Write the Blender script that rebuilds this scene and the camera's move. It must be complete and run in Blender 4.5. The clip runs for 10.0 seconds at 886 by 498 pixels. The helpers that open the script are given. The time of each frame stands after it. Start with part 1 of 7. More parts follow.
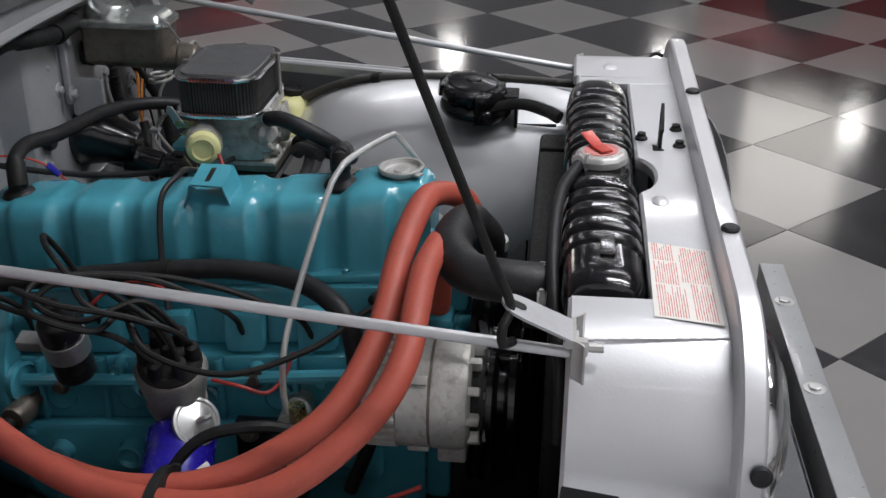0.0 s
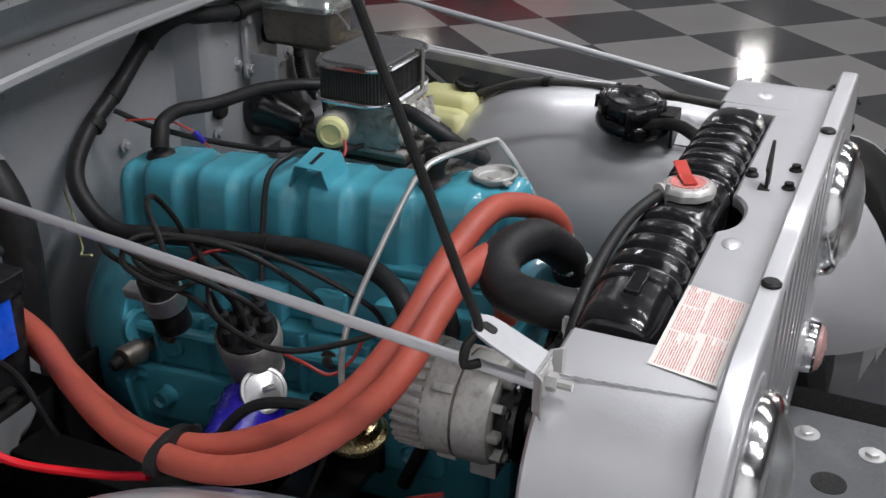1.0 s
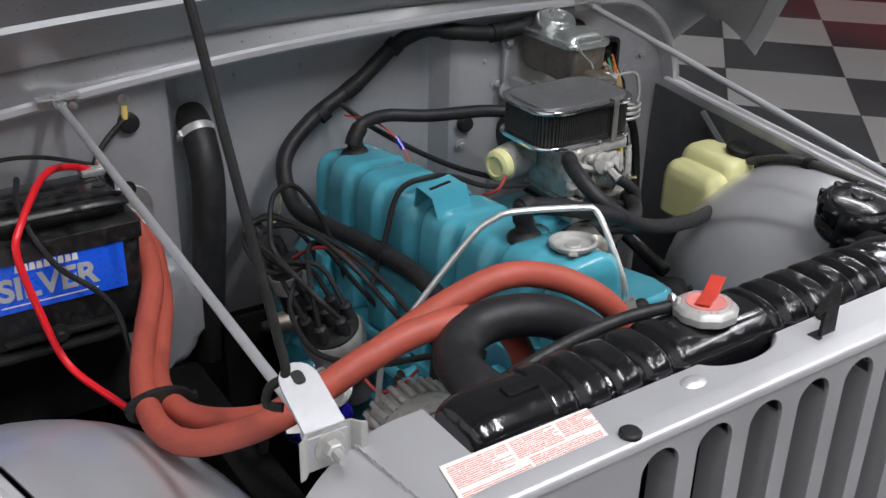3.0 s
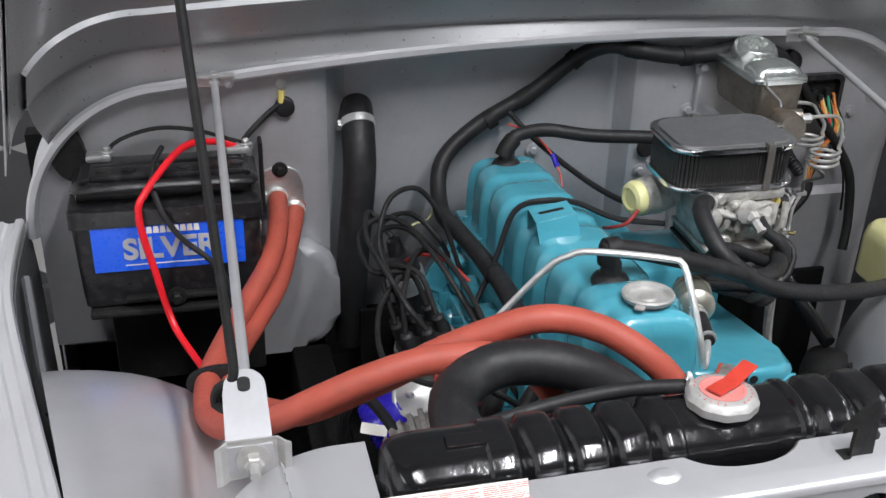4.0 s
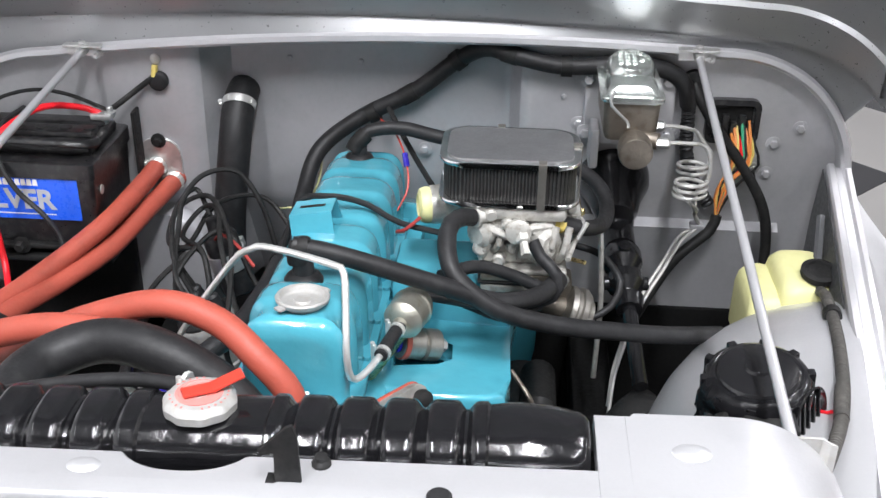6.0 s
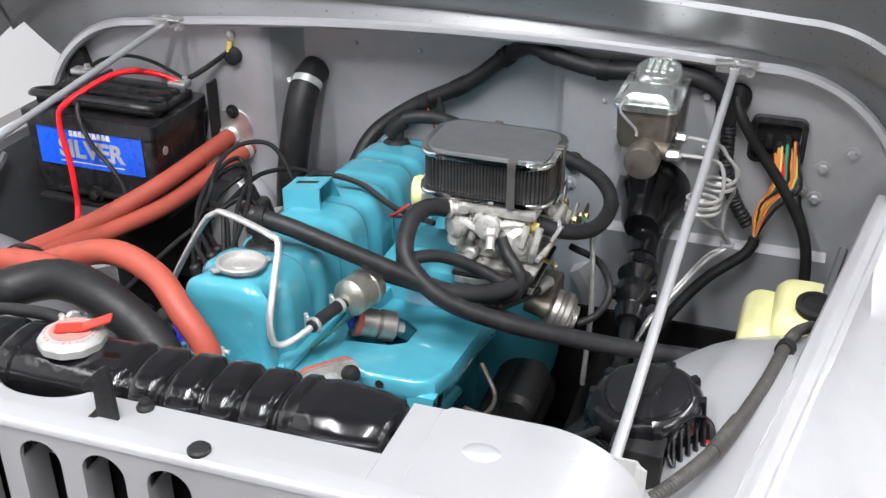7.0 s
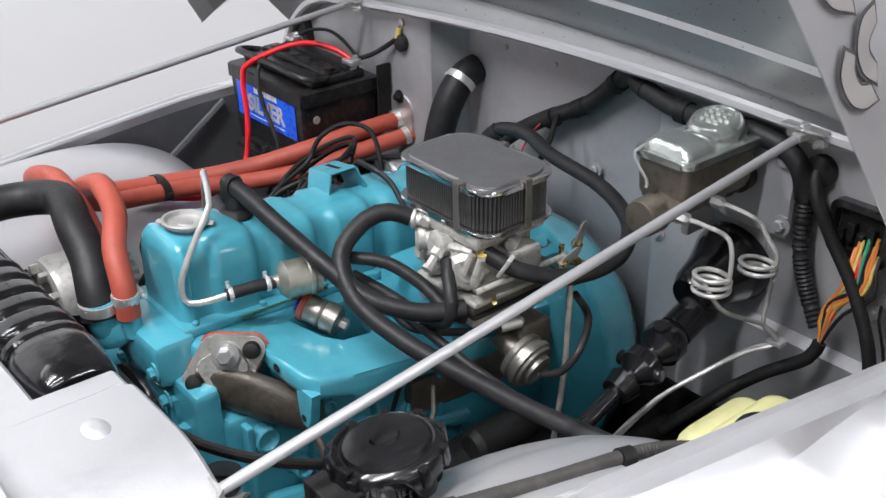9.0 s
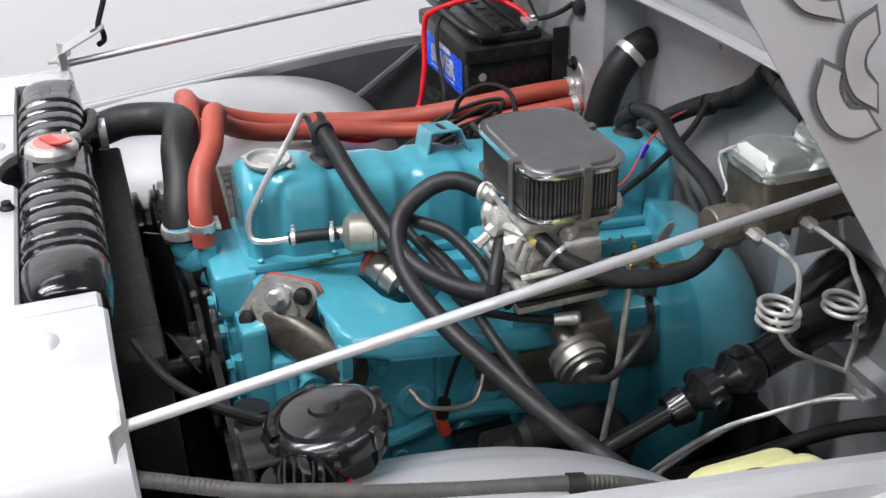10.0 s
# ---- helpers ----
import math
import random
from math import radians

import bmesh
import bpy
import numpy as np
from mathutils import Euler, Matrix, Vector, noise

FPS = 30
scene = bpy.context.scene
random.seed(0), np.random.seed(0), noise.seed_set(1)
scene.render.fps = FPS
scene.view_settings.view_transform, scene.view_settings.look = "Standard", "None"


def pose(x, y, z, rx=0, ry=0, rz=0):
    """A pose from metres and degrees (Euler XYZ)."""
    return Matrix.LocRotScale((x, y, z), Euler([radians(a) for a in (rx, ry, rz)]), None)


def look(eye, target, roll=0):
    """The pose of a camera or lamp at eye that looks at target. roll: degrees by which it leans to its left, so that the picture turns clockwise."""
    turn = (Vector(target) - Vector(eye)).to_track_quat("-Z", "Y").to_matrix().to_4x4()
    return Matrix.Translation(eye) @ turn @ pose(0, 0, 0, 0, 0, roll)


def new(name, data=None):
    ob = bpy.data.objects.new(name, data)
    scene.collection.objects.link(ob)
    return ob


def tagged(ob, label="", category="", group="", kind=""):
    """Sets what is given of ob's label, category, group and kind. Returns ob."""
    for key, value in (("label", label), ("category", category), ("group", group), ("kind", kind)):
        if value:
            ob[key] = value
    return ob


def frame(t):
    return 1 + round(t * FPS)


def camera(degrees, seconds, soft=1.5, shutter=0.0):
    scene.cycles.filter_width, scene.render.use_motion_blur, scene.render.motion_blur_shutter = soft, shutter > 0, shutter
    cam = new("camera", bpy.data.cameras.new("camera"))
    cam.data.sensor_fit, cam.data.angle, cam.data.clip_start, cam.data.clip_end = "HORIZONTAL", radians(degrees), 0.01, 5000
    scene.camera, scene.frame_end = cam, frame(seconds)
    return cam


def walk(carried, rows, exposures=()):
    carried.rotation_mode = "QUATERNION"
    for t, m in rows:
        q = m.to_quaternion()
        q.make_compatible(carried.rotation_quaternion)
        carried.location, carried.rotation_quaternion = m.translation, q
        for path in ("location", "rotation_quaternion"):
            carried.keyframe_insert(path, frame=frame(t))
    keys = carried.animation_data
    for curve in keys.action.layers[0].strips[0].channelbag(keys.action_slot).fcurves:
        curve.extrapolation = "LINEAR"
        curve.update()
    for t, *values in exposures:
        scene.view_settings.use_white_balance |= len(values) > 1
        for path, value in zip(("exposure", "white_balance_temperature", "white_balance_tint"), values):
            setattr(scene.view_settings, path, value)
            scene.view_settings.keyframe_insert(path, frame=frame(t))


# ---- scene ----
cam = camera(44.8, 10.0)
PATH = [
    (0, (-1.4038, 0.0935, 1.5938), (0.3884, 0.2977, 0.7137), 0.3),
    (0.5, (-1.3716, -0.0429, 1.6079), (0.3602, 0.4331, 0.7117), 0.5),
    (1, (-1.3103, -0.1864, 1.6059), (0.332, 0.5445, 0.7137), 0.8),
    (1.5, (-1.2419, -0.3248, 1.6149), (0.2868, 0.6117, 0.7137), 1.2),
    (2, (-1.1385, -0.4572, 1.629), (0.2637, 0.6669, 0.7348), 1.5),
    (3.5, (-0.6957, -0.6967, 1.6621), (0.0216, 0.9447, 0.7558), 1.4),
    (4, (-0.5221, -0.7217, 1.6721), (-0.1079, 1.0118, 0.7488), 1.5),
    (4.5, (-0.3564, -0.7396, 1.6801), (-0.1953, 1.0248, 0.7368), 1.3),
    (5, (-0.1778, -0.7565, 1.6872), (-0.0748, 1.0078, 0.7348), 1.1),
    (5.5, (0.0149, -0.7644, 1.6852), (0.0918, 1.006, 0.7428), 1.1),
    (6.8, (0.5287, -0.7469, 1.6942), (0.0025, 0.9366, 0.7378), 0.3),
    (7, (0.608, -0.7188, 1.6972), (0.0236, 0.9457, 0.7408), 0.1),
    (7.5, (0.7916, -0.6333, 1.6962), (0.0216, 0.9567, 0.7438), -0.3),
    (8, (0.9681, -0.5288, 1.6952), (-0.0406, 0.9216, 0.7428), -0.8),
    (8.5, (1.1015, -0.3912, 1.6872), (-0.0928, 0.9145, 0.7398), -1.1),
    (9, (1.2117, -0.2326, 1.6761), (-0.1731, 0.8753, 0.7358), -1.2),
    (9.5, (1.2909, -0.0689, 1.6611), (-0.2783, 0.7427, 0.7077), -1.4),
    (10, (1.3249, 0.1027, 1.6601), (-0.3224, 0.6624, 0.6595), -1.6),
]
walk(cam, [(t, look(eye, target, roll)) for t, eye, target, roll in PATH], [(0, -0.24), (0.5, -0.34), (1, -0.06), (1.5, 0.0), (2, -0.02), (4, 0.35), (5.5, 0.92), (7, 0.88), (7.5, 0.66), (9, 0.58), (10, 0.62)])

# ---- light ----
world = bpy.data.worlds.new("world")
scene.world = world
world.use_nodes = True
world.node_tree.nodes["Background"].inputs[0].default_value = (0.9, 0.95, 1.0, 1)
world.node_tree.nodes["Background"].inputs[1].default_value = 0.005


def ceiling_lamp_light(x, y, z, sx, sy, power):
    data = bpy.data.lights.new("ceiling_light", "AREA")
    data.shape, data.size, data.size_y, data.energy = "RECTANGLE", sx, sy, power
    data.color = (0.955, 0.96, 1.0)
    ob = new("ceiling_light", data)
    ob.matrix_world = pose(x, y, z, 0, 0, 0)
    return ob


# strips under the ceiling: x, y, watts
# The strip at x -2.2 is added to lighten the shell's left side.
for lx, ly, watts in ((-0.7, -1.6, 60), (-0.9, 2.6, 34), (-2.2, -1.2, 8), (0.6, -1.3, 104), (0.7, 2.8, 50), (2.5, -1.3, 30), (2.5, 1.6, 40), (2.5, 4.4, 40), (5.6, -0.6, 40), (5.6, 3.0, 40)):
    ceiling_lamp_light(lx, ly, 3.9, 0.16, 2.2, watts)
# small wall lamps and a tall light panel on the far wall, seen mirrored in the floor
for ly, lz in ((1.2, 1.36), (-0.87, 1.38), (-2.25, 1.36), (-1.07, 1.95), (-2.75, 1.94)):
    data = bpy.data.lights.new("wall_light", "AREA")
    data.shape, data.size, data.size_y, data.energy, data.color = "RECTANGLE", 0.13, 0.22, 3.2, (1.0, 0.98, 0.95)
    new("wall_light", data).matrix_world = pose(8.95, ly, lz, 0, 90, 0)
data = bpy.data.lights.new("panel_light", "AREA")
data.shape, data.size, data.size_y, data.energy, data.color = "RECTANGLE", 2.1, 0.34, 19, (1.0, 0.93, 0.86)
new("panel_light", data).matrix_world = pose(8.95, 4.75, 1.25, 0, 90, 0)
data = bpy.data.lights.new("panel_light", "AREA")
data.shape, data.size, data.size_y, data.energy, data.color = "RECTANGLE", 1.6, 1.0, 15, (1.0, 0.96, 0.90)
new("panel_light", data).matrix_world = pose(8.95, -2.2, 2.4, 0, 90, 0)


# ---- materials ----
def material(name, color, rough=0.5, metal=0.0, coat=0.0, noise_amount=0.15, noise_scale=12.0, bump=0.0, bump_scale=150.0,
             dirt=None, dirt_amount=0.0, transmission=0.0, ior=1.45, random_shade=0.0, subsurface=0.0):
    """A surface with colour and gloss that vary at two scales."""
    m = bpy.data.materials.new(name)
    m.use_nodes = True
    nt = m.node_tree
    n, l = nt.nodes, nt.links
    b = n["Principled BSDF"]
    b.inputs["Metallic"].default_value = metal
    b.inputs["Coat Weight"].default_value = coat
    b.inputs["Coat Roughness"].default_value = 0.06
    b.inputs["Transmission Weight"].default_value = transmission
    b.inputs["IOR"].default_value = ior
    if subsurface:
        b.inputs["Subsurface Weight"].default_value = subsurface
        b.inputs["Subsurface Radius"].default_value = (0.02, 0.02, 0.01)
    geo = n.new("ShaderNodeNewGeometry")
    big = n.new("ShaderNodeTexNoise")
    big.inputs["Scale"].default_value, big.inputs["Detail"].default_value = noise_scale, 4.0
    fine = n.new("ShaderNodeTexNoise")
    fine.inputs["Scale"].default_value, fine.inputs["Detail"].default_value = bump_scale, 3.0
    for t in (big, fine):
        l.new(geo.outputs["Position"], t.inputs["Vector"])
    ramp = n.new("ShaderNodeMapRange")
    ramp.inputs["From Min"].default_value, ramp.inputs["From Max"].default_value = 0.3, 0.7
    ramp.inputs["To Min"].default_value, ramp.inputs["To Max"].default_value = 1 - noise_amount, 1 + noise_amount
    l.new(big.outputs["Fac"], ramp.inputs["Value"])
    mul = n.new("ShaderNodeMix")
    mul.data_type, mul.blend_type = "RGBA", "MULTIPLY"
    mul.inputs[0].default_value = 1.0
    mul.inputs[6].default_value = (*color, 1)
    l.new(ramp.outputs["Result"], mul.inputs[7])
    out = mul.outputs[2]
    if dirt:
        cut = n.new("ShaderNodeMapRange")
        cut.inputs["From Min"].default_value, cut.inputs["From Max"].default_value = 0.5, 0.72
        cut.inputs["To Min"].default_value, cut.inputs["To Max"].default_value = 0.0, dirt_amount
        spots = n.new("ShaderNodeTexNoise")
        spots.inputs["Scale"].default_value, spots.inputs["Detail"].default_value = noise_scale * 3, 6.0
        l.new(geo.outputs["Position"], spots.inputs["Vector"])
        l.new(spots.outputs["Fac"], cut.inputs["Value"])
        mix = n.new("ShaderNodeMix")
        mix.data_type = "RGBA"
        mix.inputs[7].default_value = (*dirt, 1)
        l.new(cut.outputs["Result"], mix.inputs[0])
        l.new(out, mix.inputs[6])
        out = mix.outputs[2]
    if random_shade:
        info = n.new("ShaderNodeObjectInfo")
        rr = n.new("ShaderNodeMapRange")
        rr.inputs["To Min"].default_value, rr.inputs["To Max"].default_value = 1 - random_shade, 1 + random_shade
        l.new(info.outputs["Random"], rr.inputs["Value"])
        m2 = n.new("ShaderNodeMix")
        m2.data_type, m2.blend_type = "RGBA", "MULTIPLY"
        m2.inputs[0].default_value = 1.0
        l.new(out, m2.inputs[6])
        l.new(rr.outputs["Result"], m2.inputs[7])
        out = m2.outputs[2]
    l.new(out, b.inputs["Base Color"])
    gloss = n.new("ShaderNodeMapRange")
    gloss.inputs["From Min"].default_value, gloss.inputs["From Max"].default_value = 0.3, 0.7
    gloss.inputs["To Min"].default_value, gloss.inputs["To Max"].default_value = max(0.02, rough * 0.8), min(1.0, rough * 1.2)
    l.new(fine.outputs["Fac"], gloss.inputs["Value"])
    l.new(gloss.outputs["Result"], b.inputs["Roughness"])
    if bump:
        bp = n.new("ShaderNodeBump")
        bp.inputs["Strength"].default_value, bp.inputs["Distance"].default_value = 1.0, bump
        l.new(fine.outputs["Fac"], bp.inputs["Height"])
        l.new(bp.outputs["Normal"], b.inputs["Normal"])
    return m


SILVER = material("silver_paint", (0.60, 0.60, 0.615), 0.40, 0.60, 0.4, 0.05, 3.0, 0.0001, 300, (0.40, 0.40, 0.41), 0.25)
GREY = material("grey_paint", (0.46, 0.46, 0.475), 0.50, 0.50, 0.10, 0.06, 4.0, 0.0002, 120, (0.25, 0.25, 0.25), 0.25)
DARKGREY = material("dark_grey_paint", (0.085, 0.087, 0.092), 0.5, 0.1, 0.0, 0.12, 6.0, 0.0002, 150, (0.2, 0.2, 0.2), 0.2)
TEAL = material("teal_engine_paint", (0.068, 0.325, 0.41), 0.22, 0.0, 0.7, 0.09, 9.0, 0.0010, 55, (0.030, 0.21, 0.28), 0.25)
RED_RUBBER = material("red_silicone_hose", (0.39, 0.076, 0.050), 0.55, 0.0, 0.0, 0.08, 16.0, 0.0003, 250, (0.25, 0.06, 0.04), 0.35)
RUBBER = material("black_rubber", (0.015, 0.015, 0.016), 0.5, 0.0, 0.0, 0.25, 20.0, 0.0003, 250, (0.045, 0.045, 0.045), 0.3, ior=1.38)
MATTE = material("matt_black", (0.011, 0.011, 0.011), 0.6, 0.0, 0.0, 0.3, 18.0, 0.0003, 200, (0.035, 0.032, 0.03), 0.3, ior=1.36)
GLOSS = material("gloss_black_paint", (0.008, 0.008, 0.009), 0.22, 0.0, 0.4, 0.2, 18.0, 0.0004, 70)
PLASTIC = material("black_plastic", (0.010, 0.010, 0.011), 0.34, 0.0, 0.0, 0.25, 25.0, 0.0003, 200, (0.09, 0.085, 0.08), 0.35)
CHROME = material("chrome", (0.80, 0.80, 0.80), 0.13, 1.0, 0.0, 0.05, 20.0, 0.0002, 200)
CAPMETAL = material("matt_pale_plating", (0.47, 0.465, 0.45), 0.5, 0.5, 0.0, 0.10, 40.0, 0.0003, 300, (0.4, 0.36, 0.3), 0.4)
STEEL = material("zinc_steel", (0.64, 0.64, 0.63), 0.36, 0.82, 0.0, 0.10, 30.0, 0.0002, 300, (0.3, 0.29, 0.27), 0.3)
ALU = material("cast_aluminium", (0.48, 0.47, 0.44), 0.42, 0.7, 0.0, 0.15, 25.0, 0.0006, 220, (0.16, 0.14, 0.11), 0.45)
IRON = material("bare_cast_iron", (0.22, 0.195, 0.165), 0.45, 0.8, 0.0, 0.15, 25.0, 0.0005, 220, (0.12, 0.09, 0.06), 0.5)
BRASS = material("yellow_zinc", (0.62, 0.50, 0.26), 0.28, 1.0, 0.0, 0.1, 30.0, 0.0002, 300)
YELLOW = material("yellow_plastic", (0.60, 0.47, 0.13), 0.45, 0.0, 0.0, 0.1, 30.0)
CREAM = material("aged_yellow_plastic", (0.66, 0.64, 0.32), 0.45, 0.0, 0.0, 0.06, 10.0, 0.0003, 120, (0.5, 0.45, 0.2), 0.2)
DULLRED = material("dull_red_wire", (0.30, 0.030, 0.026), 0.5, 0.0, 0.0, 0.15, 30.0)
CABLE_RED = material("bright_red_cable", (0.72, 0.012, 0.022), 0.35, 0.0, 0.0, 0.05, 20.0)
ORANGE = material("orange_wire", (0.66, 0.22, 0.05), 0.45)
GREEN = material("green_wire", (0.03, 0.30, 0.16), 0.45)
BLUE = material("blue_label", (0.012, 0.11, 0.78), 0.3, 0.0, 0.0, 0.05, 20.0)
OILBLUE = material("blue_filter_can", (0.02, 0.012, 0.32), 0.25, 0.0, 0.4, 0.05, 20.0)
SILVERINK = material("silver_ink", (0.45, 0.46, 0.48), 0.4, 0.1)
PAPER = material("white_sticker", (0.78, 0.75, 0.70), 0.4, 0.0, 0.3, 0.04, 20.0)
REDINK = material("red_ink", (0.60, 0.20, 0.18), 0.45)
REDPLASTIC = material("red_lever_paint", (0.50, 0.045, 0.028), 0.35, 0.0, 0.2, 0.1, 40.0)
DARKPLY = material("dark_decal", (0.10, 0.10, 0.105), 0.4)
TAUPE = material("grey_decal", (0.36, 0.34, 0.33), 0.4)
FILTER = material("filter_mesh", (0.02, 0.02, 0.02), 0.5, 0.3, 0.0, 0.15, 60.0, 0.0004, 500)
LIDGREY = material("filter_lid", (0.26, 0.26, 0.265), 0.36, 0.75, 0.0, 0.1, 30.0, 0.0003, 300)
TILE_L = material("light_floor_tile", (0.215, 0.208, 0.200), 0.13, 0.0, 0.0, 0.06, 1.5, 0.0002, 60, random_shade=0.06)
TILE_D = material("dark_floor_tile", (0.030, 0.030, 0.032), 0.13, 0.0, 0.0, 0.2, 2.0, 0.0002, 60, (0.06, 0.06, 0.06), 0.4, random_shade=0.15)
FILTERCAN = material("tan_zinc_can", (0.45, 0.44, 0.38), 0.36, 0.8, 0.0, 0.12, 30.0, 0.0003, 300, (0.25, 0.2, 0.12), 0.4)
PLEAT = material("dark_wire_mesh", (0.085, 0.083, 0.080), 0.42, 0.7, 0.0, 0.15, 60.0, 0.0003, 500)
GROUT = material("dark_grout", (0.05, 0.05, 0.05), 0.7)
# White paint of the unseen walls, darkened in colour to cut bounced light.
WALLPAINT = material("dimmed_white_wall_paint", (0.40, 0.40, 0.41), 0.6, 0.0, 0.0, 0.02, 0.7)
# The ceiling is unseen; its paint is darkened to reduce fill light.
CEILPAINT = material("darkened_ceiling_paint", (0.16, 0.16, 0.165), 0.8, 0.0, 0.0, 0.03, 0.7)
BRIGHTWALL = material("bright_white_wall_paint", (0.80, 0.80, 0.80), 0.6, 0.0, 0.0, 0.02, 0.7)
CLAMP = material("bright_band_steel", (0.74, 0.74, 0.72), 0.35, 0.75, 0.0, 0.08, 60.0, 0.0002, 300)
CAPGREY = material("grey_moulded_plastic", (0.21, 0.205, 0.195), 0.42, 0.0, 0.0, 0.15, 30.0, 0.0003, 200, (0.07, 0.065, 0.06), 0.35)
DARKIRON = material("dark_cast_iron", (0.085, 0.075, 0.062), 0.38, 0.5, 0.0, 0.25, 30.0, 0.0007, 160, (0.03, 0.025, 0.02), 0.5)
CARBMETAL = material("dull_carburettor_alloy", (0.46, 0.45, 0.42), 0.46, 0.40, 0.0, 0.2, 35.0, 0.0006, 220, (0.15, 0.12, 0.08), 0.55)
# Silver darkened for the hood's shaded underside; also the bumper's own grey.
HOODSHADE_BUMPER = material("grey_hood_shade_and_bumper_paint", (0.34, 0.345, 0.35), 0.34, 0.50, 0.2, 0.10, 5.0)
TANKBLACK = material("thick_gloss_black_enamel", (0.007, 0.007, 0.008), 0.17, 0.0, 0.5, 0.2, 18.0, 0.0016, 42)
RIBLENS = material("ribbed_red_lens", (0.42, 0.24, 0.22), 0.25, 0.0, 0.3, 0.1, 30.0, 0.0004, 60)
DUSTY = material("dusty_grey_rubber", (0.055, 0.052, 0.048), 0.55, 0.0, 0.0, 0.25, 22.0, 0.0002, 250, (0.11, 0.10, 0.09), 0.4, ior=1.4)
SHEET = material("black_plastic_sheet", (0.007, 0.007, 0.008), 0.24, 0.0, 0.0, 0.2, 40.0, 0.0004, 80, ior=1.28)
DARKSTEEL = material("dull_dark_steel", (0.30, 0.285, 0.26), 0.42, 0.85, 0.0, 0.15, 30.0, 0.0003, 250, (0.15, 0.13, 0.11), 0.35)
ALLOY = material("pale_cast_alloy", (0.56, 0.55, 0.52), 0.5, 0.5, 0.0, 0.12, 30.0, 0.0006, 220, (0.24, 0.20, 0.15), 0.45)
ZINC = material("bright_zinc_lid", (0.70, 0.74, 0.71), 0.22, 0.9, 0.0, 0.12, 40.0, 0.0003, 120)
# Near-black put where deep shade lies; also colours the chassis rails.
SHADEBLACK = material("black_shade_and_rails", (0.006, 0.006, 0.006), 0.9, 0.0, 0.0, 0.3, 8.0, ior=1.2)
CARRED = material("red_car_paint", (0.42, 0.015, 0.02), 0.25, 0.1, 0.6, 0.04, 2.0)
DARKGLASS = material("dark_window_glass", (0.02, 0.022, 0.025), 0.06, 0.0, 0.4, 0.05, 2.0)
TYRE = material("tyre_rubber", (0.02, 0.02, 0.02), 0.7)
GLASS = material("clear_glass", (0.95, 0.97, 0.97), 0.22, 0.0, 0.0, 0.0, 1.0, 0.0004, 60, transmission=1.0)


# ---- mesh helpers ----
def finish(bm, sharp=0.6):
    bmesh.ops.remove_doubles(bm, verts=bm.verts, dist=1e-6)
    bmesh.ops.recalc_face_normals(bm, faces=bm.faces)
    for f in bm.faces:
        f.smooth = True
    for e in bm.edges:
        e.smooth = not (len(e.link_faces) == 2 and e.calc_face_angle(0) > sharp)


def part(name, bm, mat, parent=None, label="", sharp=0.6):
    """Links a bmesh, in world places, as one mesh object under a thing or a part."""
    finish(bm, sharp)
    if parent is not None:
        bm.transform(parent.matrix_world.inverted())
    me = bpy.data.meshes.new(name)
    bm.to_mesh(me)
    bm.free()
    me.materials.append(mat)
    ob = new(name, me)
    ob.modifiers.new("even_normals", "WEIGHTED_NORMAL").keep_sharp = True
    if parent is not None:
        ob.parent = parent
        ob.matrix_world = parent.matrix_world.copy()
    if label:
        tagged(ob, label)
    return ob


def thing(name, at, label, category, group="", kind=""):
    ob = new(name)
    ob.empty_display_size = 0.05
    ob.matrix_world = pose(*at)
    return tagged(ob, label, category, group, kind)


def single(name, bm, mat, label, category, group="", kind="", sharp=0.6):
    return tagged(part(name, bm, mat, None, "", sharp), label, category, group, kind)


def mesh():
    return bmesh.new()


def box(bm, x0, x1, y0, y1, z0, z1, bevel=0.0, m=None, seg=2):
    made = bmesh.ops.create_cube(bm, size=1.0, matrix=Matrix.LocRotScale(((x0 + x1) / 2, (y0 + y1) / 2, (z0 + z1) / 2), None, (abs(x1 - x0), abs(y1 - y0), abs(z1 - z0))))
    vs = made["verts"]
    if bevel:
        es = list({e for v in vs for e in v.link_edges})
        out = bmesh.ops.bevel(bm, geom=es, offset=bevel, segments=seg, affect="EDGES", profile=0.5)
        vs = list({v for f in out["faces"] for v in f.verts} | {v for v in vs if v.is_valid})
        vs = list({w for v in vs for f in v.link_faces for w in f.verts})
    if m is not None:
        bmesh.ops.transform(bm, matrix=m, verts=vs)
    return bm


def ngon(bm, pts):
    return bm.faces.new([bm.verts.new(p) for p in pts])


def slab(bm, outline, z0, z1, bevel=0.0, m=None):
    """A flat outline (x, y) with thickness from z0 to z1, its rims bevelled; m places it."""
    n = len(outline)
    lo = [bm.verts.new((x, y, z0)) for x, y in outline]
    hi = [bm.verts.new((x, y, z1)) for x, y in outline]
    faces = [bm.faces.new(hi), bm.faces.new(lo[::-1])]
    for i in range(n):
        faces.append(bm.faces.new((lo[i], lo[(i + 1) % n], hi[(i + 1) % n], hi[i])))
    vs = lo + hi
    if bevel:
        es = [e for e in faces[0].edges] + [e for e in faces[1].edges]
        out = bmesh.ops.bevel(bm, geom=es, offset=bevel, segments=2, affect="EDGES", profile=0.5)
        vs = list({w for v in vs + [q for f in out["faces"] for q in f.verts] if v.is_valid for f in v.link_faces for w in f.verts})
    if m is not None:
        bmesh.ops.transform(bm, matrix=m, verts=vs)
    return bm


